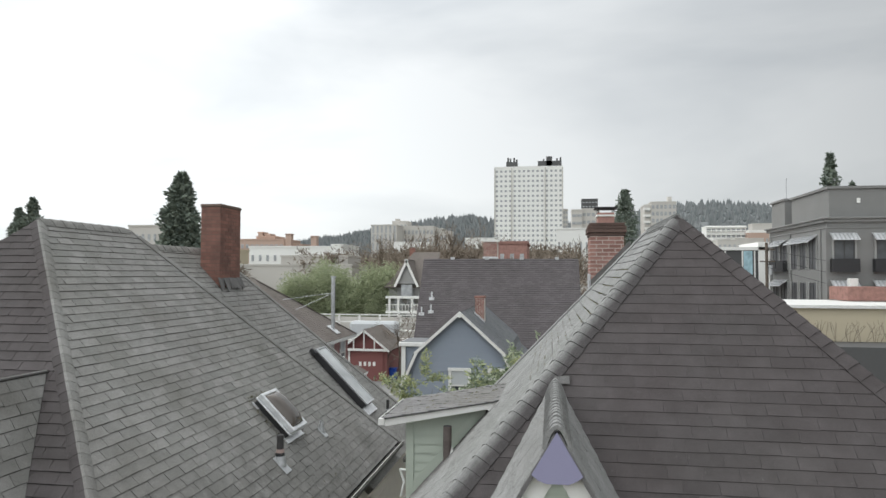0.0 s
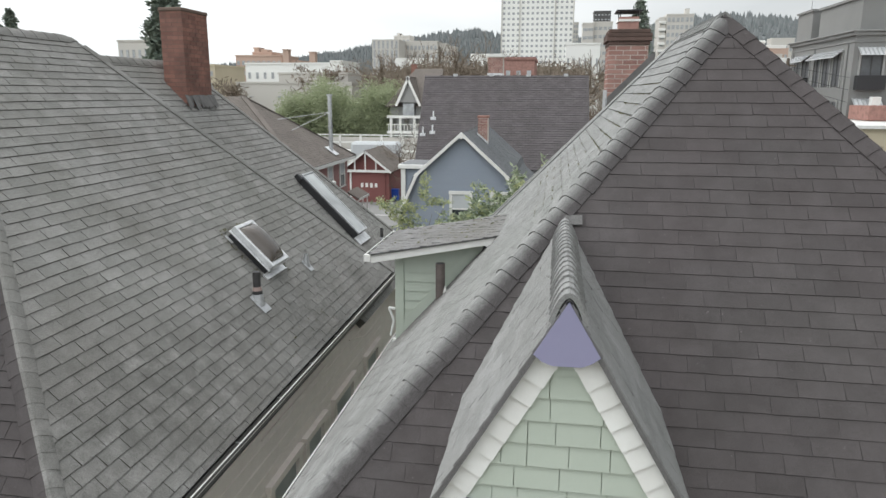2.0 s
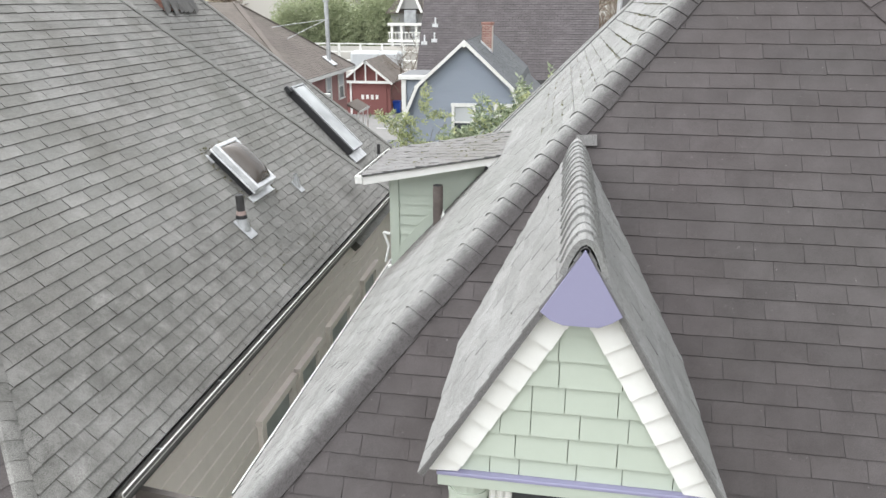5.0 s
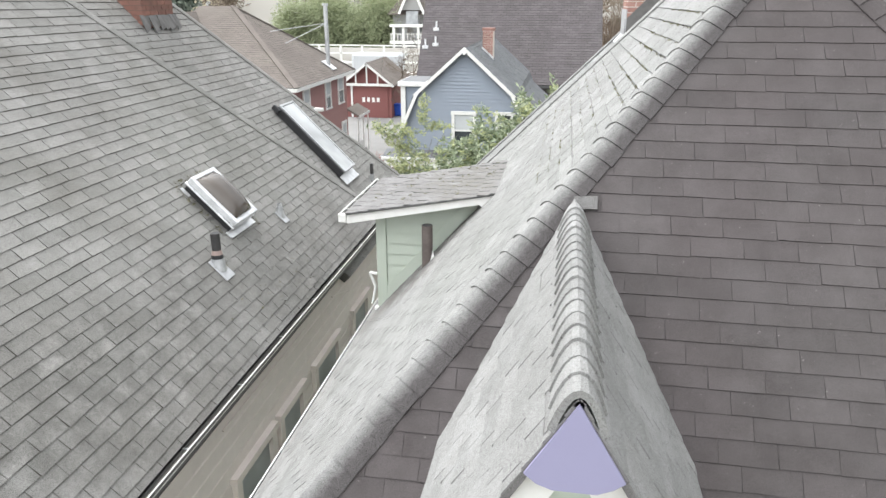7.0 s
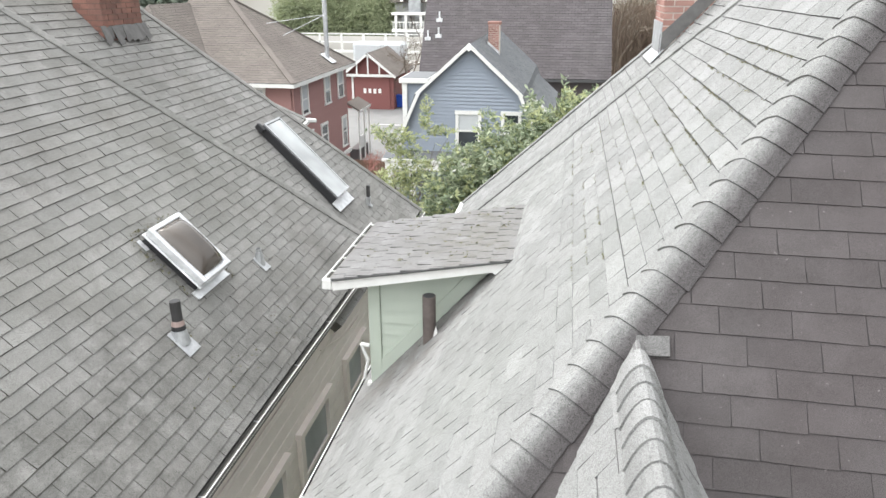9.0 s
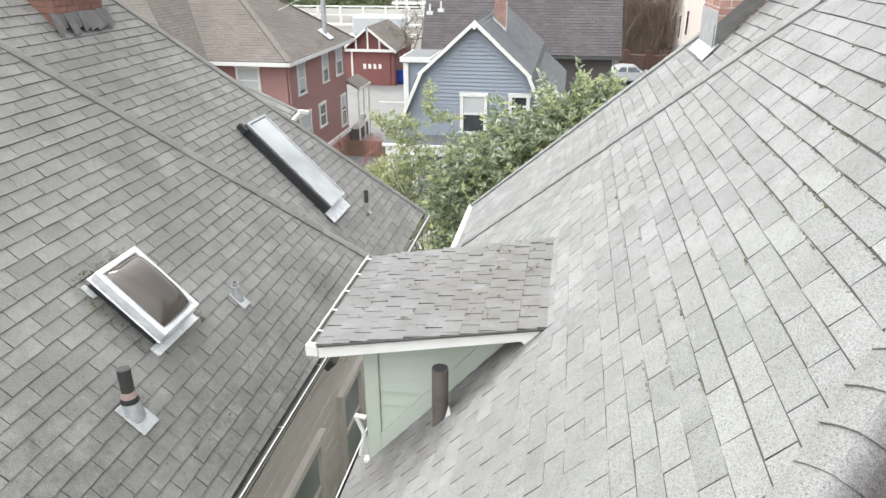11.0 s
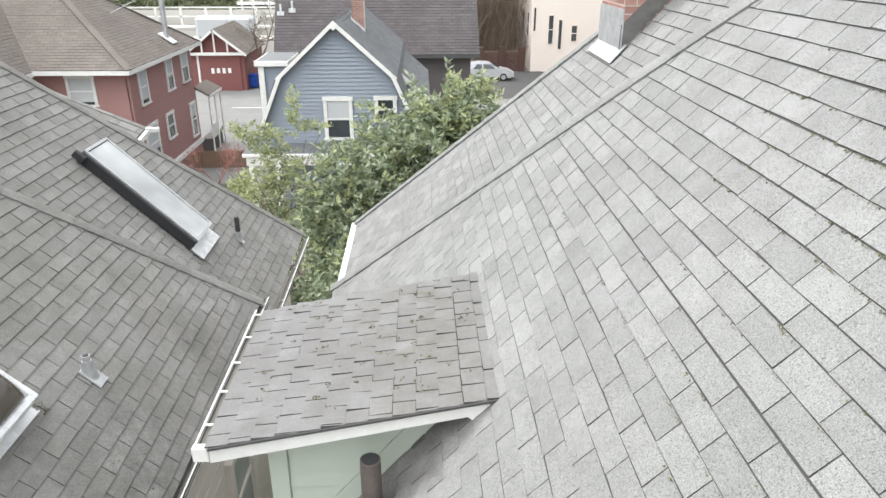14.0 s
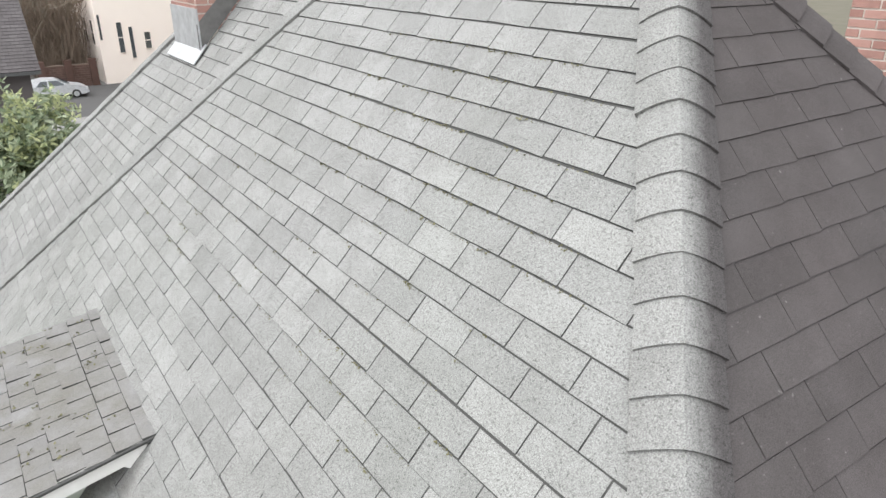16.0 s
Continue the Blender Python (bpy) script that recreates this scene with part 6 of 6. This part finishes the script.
far_building("low_building", "white apartment building end with roof edge", (-51.6, 159, GZ), (-48.8, 173, 16.65), M_TOWERW, 2, 2, 0, (0.35, 0.35))
far_building("low_building", "low grey flat-roofed hall", (-56.4, 140, GZ), (-41.9, 150, 13.48), M_CONCRETE, 1, 3, 0, (0.25, 0.2))
far_building("low_building", "long bluish grey flat-roofed warehouse", (-55.2, 118, GZ), (-34.6, 130, 11.31), M_CONCRETE, 1, 4, 0, (0.1, 0.1))
far_building("apartment_block", "tan brick apartment building with rows of windows", (-96.1, 205, GZ), (-81.7, 219, 20.40), M_TANB, 4, 9, 0, (0.5, 0.4))
far_building("apartment_block", "tan brick upper storey set back on the block", (-92.5, 209, GZ), (-86.3, 217, 21.49), M_TANB, 1, 4, 0, (0.3, 0.1))
far_building("apartment_block", "tan brick roof house on the block", (-92.4, 210, GZ), (-90.9, 214, 22.87), M_TANB, 1, 1, 0, (0.3, 0.1))
far_building("apartment_block", "tan brick roof house on the block", (-90.1, 210, GZ), (-88.4, 214, 22.28), M_TANB, 1, 1, 0, (0.3, 0.1))
far_building("low_building", "low tan brick boiler house at the smokestack", (-79.3, 203, GZ), (-75.2, 211, 18.72), M_TANB, 1, 2, 0, (0.3, 0.2))
for x, z in ((-78.0, 22.0), (-70.1, 21.3)):
    st = thing("smokestack", "square red brick smokestack", "chimney", (x, 200, GZ))
    box("shaft", (x - 0.85, 199, GZ), (x + 0.85, 201, z - 0.25), M_TANB, st)
    box("stack_cap", (x - 1.0, 198.8, z - 0.25), (x + 1.0, 201.2, z), M_TANB, st)
far_building("low_building", "beige brick building with dark windows", (-68, 120, GZ), (-60, 132, 14.3), M_BEIGE, 3, 5, 0, (0.5, 0.4))
far_building("apartment_block", "grey block half hidden behind the conifer", (-98, 150, GZ), (-89, 165, 20.8), M_CONCRETE, 3, 6, 0, (0.4, 0.4))
far_building("apartment_block", "pale apartment tower with long balcony bands", (9.8, 350, GZ), (14.8, 364, 41.84), M_CONCRETE, 9, 2, 0, (0.9, 0.35))
far_building("apartment_block", "stepped pale apartment tower", (14.8, 352, GZ), (23.6, 366, 42.44), M_CONCRETE, 9, 4, 0, (0.75, 0.4))
far_building("apartment_block", "grey penthouse of the stepped tower", (14.9, 353, 43.1), (22.6, 363, 47.70), M_SLATE_T, 2, 5, 0, (0.6, 0.25))
far_building("apartment_block", "thin glass tower far down the street", (8.1, 520, GZ), (11.8, 534, 58.05), M_CONCRETE, 14, 2, 0, (0.8, 0.6))
far_building("apartment_block", "concrete apartment tower with square windows", (47.7, 350, GZ), (59.6, 368, 45.20), M_CONCRETE, 11, 6, 0, (0.66, 0.55))
flank = far_building("apartment_block", "balcony side of the concrete tower", (44.8, 351, GZ), (47.6, 367, 43.92), M_CONCRETE, 11, 1, 0, (0.6, 0.5))
for k in range(11):
    box("balcony", (44.3, 349.8, 10.2 + 3.15 * k), (47.5, 351, 11.3 + 3.15 * k), M_CREAMW, flank)
tagged(box("roof_plant", (56.2, 354, 45.9), (58.2, 357, 48.6), M_CONCRETE), "pale lift house on the concrete tower", "building")
far_building("low_building", "white hall with stepped roof line", (1.2, 200, GZ), (10.3, 212, 22.77), M_TOWERW, 2, 6, 0, (0.3, 0.3))
far_building("low_building", "red brick building behind the charcoal roof", (-7.1, 90, GZ), (-3.3, 100, 13.78), M_BRICK, 2, 3, 0, (0.4, 0.35))
flats = far_building("hillside_house", "white terraced flats with rows of balconies on the hillside", (83.9, 400, GZ), (104.5, 412, 36.71), M_TOWERW, 9, 8, 0, (0.7, 0.5))
for k in range(4):
    box("balcony", (83.5, 398.6, 30.2 + 2.0 * k), (104.9, 400, 30.7 + 2.0 * k), M_CREAMW, flats)
far_building("low_building", "low pale building below the hillside", (67.2, 300, GZ), (78.6, 314, 24.35), M_CONCRETE, 4, 6, 0, (0.5, 0.4))
for k, (x, y, w, z) in enumerate(((84, 385, 7, 29.5), (94, 380, 14, 29.0), (104, 395, 11, 32.5), (109, 410, 9, 35.0), (92, 360, 6, 26.0), (100, 352, 9, 24.5), (80, 340, 8, 24.0), (116, 430, 12, 40.0), (76, 430, 9, 36), (70, 300, 10, 20), (58, 280, 14, 19))):
    far_building("hillside_house", "small pale hillside house among bare trees", (x, y, GZ), (x + w, y + 9, z), (M_TOWERW, M_CONCRETE, M_TANB)[k % 3], 4, 3 + k % 3, 0, (0.5, 0.4))
mast = thing("antenna_mast", "thin antenna mast on the hilltop", "mast", (126, 400, GZ))
tube("mast_pole", (125.5, 400, GZ), (125.5, 400, 62.8), 0.22, M_LEAD, mast, seg=6)
for k, (x, y, w, z, m) in enumerate(((-60, 260, 14, 22, M_TOWERW), (-44, 240, 9, 18, M_CONCRETE), (-30, 300, 20, 24, M_TANB), (-100, 400, 24, 38, M_CONCRETE), (-52, 420, 18, 32, M_TOWERW), (-20, 220, 10, 15, M_TANB))):
    far_building("hillside_house", "small pale house on the far slope", (x, y, GZ), (x + w, y + 10, z), m, 2, 5, 0, (0.4, 0.4))

# victorian house
vic = thing("house", "pale victorian house with steep brown gables and porches", "house", (-15, 77, GZ))
box("wall", (-18.0, 76, GZ), (-13.2, 84, 8.8), M_PIER, vic)
for cs in ([(-18.4, 75.4, 8.4), (-12.6, 75.4, 8.4), (-12.9, 80, 12.4), (-16.0, 80, 12.4)], [(-18.4, 84.5, 8.4), (-18.4, 75.4, 8.4), (-16.0, 80, 12.4)]):
    sl = deck("roof_slope", cs, vic, M_SH_FAR, 0.1)
slab("gable_wall", [(-17.0, 75.2, 8.8), (-14.6, 75.2, 8.8), (-15.8, 75.2, 11.2)], (0, 1.4, 0), M_PIER, vic)
for s in (-1, 1):
    deck("gable_roof", [(-15.8 + s * 1.4, 74.9, 8.5), (-15.8 + s * 1.4, 79, 8.5), (-15.8, 79, 11.5), (-15.8, 74.9, 11.5)], vic, M_SH_FAR, 0.1)
    beam("barge_board", (-15.8 + s * 1.4, 74.86, 8.5), (-15.8, 74.86, 11.5), 0.08, 0.25, M_CREAMW, vic, up=(s, 0, 1))
box("window", (-16.4, 75.1, 7.4), (-15.2, 75.98, 8.7), M_FARWIN, vic)
for x, z in ((-17.3, 3.8), (-15.9, 3.8), (-14.4, 3.8), (-17.3, 6.1), (-15.9, 6.1), (-14.4, 6.1)):
    box("window", (x, 75.9, z), (x + 0.8, 75.99, z + 1.3), M_FARWIN, vic)
for k in range(14):
    box("baluster", (-17.9 + 0.34 * k, 74.6, 5.85), (-17.84 + 0.34 * k, 74.66, 6.5), M_CREAMW, vic)
box("porch_rail", (-18.0, 74.58, 6.5), (-13.3, 74.68, 6.58), M_CREAMW, vic)
for x in (-17.6, -16.6, -15.1, -13.8):
    box("porch_post", (x - 0.12, 74.6, GZ), (x + 0.12, 74.85, 7.3), M_CREAMW, vic)
for z in (3.2, 5.6, 7.2):
    box("porch_deck", (-18.0, 74.5, z), (-13.3, 76, z + 0.25), M_CREAMW, vic)
box("chimney", (-16.5, 80, 11.8), (-15.9, 80.6, 12.9), M_OLDBRICK, vic)

# retaining wall with rails beyond the shed
band = thing("retaining_wall", "pale concrete retaining wall with rails", "wall", (-19, 73, GZ))
box("wall", (-34, 72, GZ), (-9, 73, 3.8), M_CONCRETE, band)
box("coping", (-34, 71.9, 3.8), (-9, 73.1, 3.97), M_CREAMW, band)
box("parapet", (-34, 74.2, GZ), (-9, 74.45, 5.2), M_CONCRETE, band)
for z in (4.75, 5.5):
    box("rail", (-34, 71.95, z), (-9, 72.1, z + 0.12), M_CREAMW, band)
for k in range(12):
    box("post", (-33.5 + 2.2 * k, 71.95, 3.97), (-33.3 + 2.2 * k, 72.1, 5.5), M_CREAMW, band)
van = thing("parked_van", "white van parked behind the rails", "van", (-18, 69, GZ))
box("body", (-20.2, 68.2, 3.3), (-15.4, 70.0, 5.1), M_BLIND, van, bevel=0.25)
box("base", (-21, 68, GZ), (-13.2, 70.8, 3.3), M_CONCRETE, band)

# ---- hills and woods ----
rng = np.random.default_rng(5)
ridge_x = np.array([-2600, -1500, -900, -640, -500, -317, -212, -153, 0, 150, 312, 446, 540, 800, 1200, 2600], float)
ridge_z = np.array([40, 50, 70, 96, 116, 147, 160, 146, 130, 150, 182, 186, 172, 190, 210, 200], float)
xs = np.linspace(-2600, 2600, 141)
crest = np.interp(xs, ridge_x, ridge_z)
verts, faces = [], []
depths = (700, 1000, 1300, 1600, 1800, 2100)
rise = (0.0, 0.16, 0.42, 0.8, 1.0, 0.6)
for d, f in zip(depths, rise):
    for x, c in zip(xs, crest):
        verts.append((x * (0.55 + 0.45 * d / 1800), d, GZ - 0.5 + c * f + (noise.noise(Vector((x * 0.01, d * 0.01, 0))) * 9 if f else 0)))
w = len(xs)
for r in range(len(depths) - 1):
    for k in range(w - 1):
        faces.append((r * w + k, r * w + k + 1, (r + 1) * w + k + 1, (r + 1) * w + k))
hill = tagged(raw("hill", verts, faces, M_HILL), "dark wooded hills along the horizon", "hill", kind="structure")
tv, tf = [], []
for _ in range(9000):
    d = rng.uniform(1050, 1850)
    x = rng.uniform(-1.0, 0.95) * d * 0.62
    xr = x / (0.55 + 0.45 * d / 1800)
    z = float(np.interp(xr, ridge_x, ridge_z)) * float(np.interp(d, depths, rise))
    h, r = rng.uniform(7, 19), rng.uniform(3.0, 6.0)
    b = len(tv)
    for k in range(5):
        a = k * 1.2566 + rng.uniform(0, 0.4)
        tv.append((x + r * math.cos(a), d + r * math.sin(a), z + h * 0.12))
    tv += [(x + rng.normal(0, 0.6), d, z + h), (x, d, z - 6)]
    tf += [(b + k, b + (k + 1) % 5, b + 5) for k in range(5)] + [(b + (k + 1) % 5, b + k, b + 6) for k in range(5)]
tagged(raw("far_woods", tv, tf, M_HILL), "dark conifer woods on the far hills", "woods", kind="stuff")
# brown winter crowns between the houses of the middle distance
pts = []
for k in range(760):
    d = rng.uniform(110, 520) if k < 520 else rng.uniform(115, 260)
    x, r = (rng.uniform(-0.55, 0.5) if k < 520 else rng.uniform(-0.24, 0.03)) * d, rng.uniform(2.0, 4.5)
    top = GZ + d * 0.035 + rng.uniform(3, 7)
    q = rng.normal(size=(300, 3))
    q /= np.linalg.norm(q, axis=1)[:, None]
    pts.append(np.array((x, d, top)) + q * r * rng.uniform(0.3, 1, (300, 1)))
tagged(leaf_mesh("far_trees", np.concatenate(pts), 1.2, M_TWIG, None, 9, 0.16, 0.7), "brown leafless tree crowns between far houses", "trees", kind="stuff")

# ---- trees ----
conifer("cypress_tree", "tall dense dark green cypress behind the roofs", (-33.75, 60, GZ), 18.8 - GZ, 1.9, 401, 3.2, True)
conifer("conifer_tree", "dark pointed conifer beyond the ridge", (-57.2, 70, GZ), 17.3, 5.0, 402, 1.6)
conifer("conifer_tree", "dark small conifer beyond the ridge", (-58.9, 70, GZ), 16.2, 4.4, 403, 1.2)
conifer("conifer_tree", "dark small conifer beyond the ridge", (-60.5, 71, GZ), 14.6, 3.0, 404, 1.0)
conifer("conifer_tree", "tall dark fir behind the grey building", (41.0, 112, GZ), 28.1 - GZ, 5.4, 405, 0.75)
conifer("conifer_tree", "lower dark fir behind the grey building", (44.0, 112, GZ), 22.8, 5.5, 406, 0.7)
conifer("conifer_tree", "tall dark fir at the building's far end", (53.5, 112, GZ), 27.0, 7.5, 407, 1.6)
conifer("conifer_tree", "broad dark fir among the towers", (25.15, 250, GZ), 39.5 - GZ, 5.0, 408, 0.9, True)
bare_tree("bare_tree", "leafless spreading tree beside the shed", (-13.1, 59.6, GZ), 6.2, 411, M_BARK, 5, 0.55)
bare_tree("bare_tree", "leafless tree behind the boundary wall", (6.0, 70, GZ), 10.5, 412, depth=4, spread=0.32)
bare_tree("bare_tree", "leafless tree at the end of the lot", (3.6, 69, GZ), 9.0, 413, depth=4, spread=0.35)
bare_tree("bare_tree", "leafless tree by the cream building", (7.2, 74, GZ), 11.0, 414, depth=4, spread=0.35)
bare_tree("bare_tree", "tall leafless tree behind the victorian house", (-22, 110, GZ), 15.0, 415, depth=4, spread=0.4)
bare_tree("bare_tree", "tall leafless tree in the middle distance", (-12, 120, GZ), 14.5, 416, depth=4, spread=0.4)
for k, (x, y, h) in enumerate(((-27, 118, 15.5), (-24, 132, 17.5), (-19, 126, 17.0), (-15.5, 138, 17.5), (-9.5, 134, 15.5), (-30, 150, 15.5))):
    bare_tree("bare_tree", "tall brown leafless tree before far buildings", (x, y, GZ), h, 430 + k, depth=4, spread=0.36)
bare_tree("bare_tree", "leafless tree beside the brick chimney", (1.6, 70, GZ), 13.0, 417, depth=4, spread=0.35)
tagged(box("hedge_bank", (1.8, 76, GZ), (7.6, 79, 5.5), M_GROUND), "dull shaded bank behind the boundary wall", "bank", kind="structure")

# thicket of bare stems over the bank
rng = np.random.default_rng(33)
q = rng.uniform(0, 1, (9000, 3))
pts = np.stack([1.6 + 6.0 * q[:, 0], 67.5 + 7.5 * q[:, 1], GZ + 0.3 + 6.5 * q[:, 2] ** 1.3], 1)
tagged(leaf_mesh("twig_thicket", pts, 1.3, M_THICKET, None, 34, 0.03, 2.6), "brown leafless thicket behind the boundary wall", "thicket", kind="stuff")

# bamboo grove
rng = np.random.default_rng(21)
pts, bm = [], bmesh.new()
bam = thing("bamboo_grove", "dense green bamboo grove behind the red house", "bamboo", (-24.6, 78, GZ))
for _ in range(260):
    x, y, h = rng.uniform(-31.0, -18.2), rng.uniform(75.5, 81), rng.uniform(8.0, 10.8)
    h *= 0.88 + 0.10 * math.sin(x * 0.9) + 0.06 * math.sin(x * 2.3)
    lean = rng.normal(0, 0.5, 2)
    add_tube(bm, (x, y, GZ), (x + lean[0], y + lean[1], GZ + h), 0.035, 0.01, 4, False)
    k = 420
    s = rng.uniform(0.25, 1.02, k)
    pts.append(np.stack([x + lean[0] * s + rng.normal(0, 0.5, k), y + lean[1] * s + rng.normal(0, 0.42, k), GZ + h * s], 1))
tagged(part("canes", bm, M_BAMBOO, bam), kind="stuff")
leaf_mesh("crown", np.concatenate(pts), 0.36, M_BAMBOO, bam, 22, 0.24, -0.25)

# shrubs between the houses
shrub("laurel_shrub", "big dense evergreen shrub with light green leaves", [(-2.2, 21.4, 5.3, 1.0, 1.1, 1.5), (-1.15, 22.0, 5.75, 1.0, 1.1, 1.55), (-3.15, 20.9, 4.7, 0.8, 1.0, 1.4), (-2.6, 19.4, 3.2, 1.1, 1.2, 1.5)], 34000, 0.16, ((M_LEAF, 0.8), (M_LEAFY, 0.2)), 501, (-2.2, 21, GZ))
shrub("laurel_shrub", "tall evergreen shrub with light tips by the blue house", [(-0.3, 22.4, 6.35, 0.75, 0.9, 1.35), (0.2, 22.8, 5.3, 0.9, 1.0, 1.5), (0.6, 22.8, 5.75, 0.62, 0.85, 1.05)], 19000, 0.16, ((M_LEAF, 0.6), (M_LEAFY, 0.4)), 502, (0.1, 22.8, GZ))
shrub("laurel_shrub", "dark shaded shrub in the gap between the houses", [(-2.7, 17.4, 2.6, 0.8, 1.2, 1.6), (-3.6, 18.8, 2.9, 0.8, 1.0, 1.4)], 22000, 0.16, ((M_LEAF, 1.0),), 503, (-2.9, 17.9, GZ))
shrub("young_tree", "slender yellow-green tree before the blue house", [(-4.1, 22.3, 6.95, 0.16, 0.2, 0.5), (-5.1, 22.3, 6.45, 0.6, 0.3, 0.16), (-4.75, 22.3, 6.15, 0.4, 0.3, 0.28), (-3.75, 22.3, 6.55, 0.4, 0.25, 0.11), (-4.5, 22.2, 5.55, 0.55, 0.45, 0.55), (-4.9, 22.0, 4.9, 0.45, 0.4, 0.55), (-4.4, 21.9, 4.2, 0.7, 0.5, 0.7)], 6500, 0.11, ((M_LEAFY, 0.75), (M_LEAF, 0.25)), 504, (-4.2, 22.2, GZ), "tree")
shrub("yellow_shrub", "small yellowish shrub beside the porch", [(-5.95, 24.2, 4.35, 0.4, 0.4, 0.45)], 1600, 0.13, ((M_LEAFY, 1.0),), 505, (-5.95, 24.2, GZ))
bare_tree("twiggy_shrub", "leafless reddish twiggy shrub beside the red house", (-9.3, 33.0, GZ), 2.8, 506, M_REDTWIG, 4, 0.4, 4, 0.035, 0.62)

# moss along the shingle edges of the pale slope
rng = np.random.default_rng(77)
spots = []
for k in range(330):
    row = int(rng.integers(24, 32)) if k % 3 == 0 else int(rng.integers(31, 38))
    along = rng.uniform(7.9, 11.2) if k % 3 == 0 else rng.uniform(7.9, 9.8)
    v0 = west_rows[row]
    x = WX + v0 * 0.6683
    z = EAVE_Z + v0 * 0.7439
    if x > along - 7.75:
        continue
    for _ in range(int(rng.integers(3, 14))):
        q = rng.normal(0, 1, 3) * (0.004, 0.04, 0.003)
        spots.append((x - 0.007 + q[0], along + q[1], z - 0.008 + abs(q[2])))
tagged(leaf_mesh("moss", spots, 0.010, M_MOSS, west, 78, 0.8, 0.0), "tufts of green moss in shingle joints", kind="stuff")

# dark debris caught under the curled tabs of the shed dormer
spots = []
for _ in range(70):
    x, y = rng.uniform(-2.2, -0.95), rng.uniform(9.6, 10.9)
    for _ in range(int(rng.integers(2, 9))):
        q = rng.normal(0, 1, 3) * (0.012, 0.006, 0.002)
        spots.append((x + q[0], y + q[1], 7.935 + 0.1806 * (x + 2.30 + q[0]) + 0.012 + abs(q[2])))
tagged(leaf_mesh("debris", spots, 0.014, M_MOSS, shed_roof, 80, 0.8, 0.3), "dark crumbs and moss between tabs", kind="stuff")

# leaf litter and moss round the skylights
spots = []
for x0, x1, y0, y1, many in ((-3.78, -4.30, 9.80, 9.86, 90), (-4.29, -4.34, 9.86, 10.48, 70), (-3.70, -3.82, 10.47, 10.53, 40), (-3.60, -3.66, 9.2, 9.5, 25), (-3.1, -3.35, 8.6, 12.2, 60)):
    for _ in range(many):
        p = on_slope(0.012 + abs(rng.normal(0, 0.004)), rng.uniform(x1, x0), rng.uniform(y0, y1))
        spots.append(tuple(p))
tagged(leaf_mesh("leaf_litter", spots, 0.022, M_MOSS, le, 79, 0.7, 0.1), "brown-green leaf litter and moss", kind="stuff")
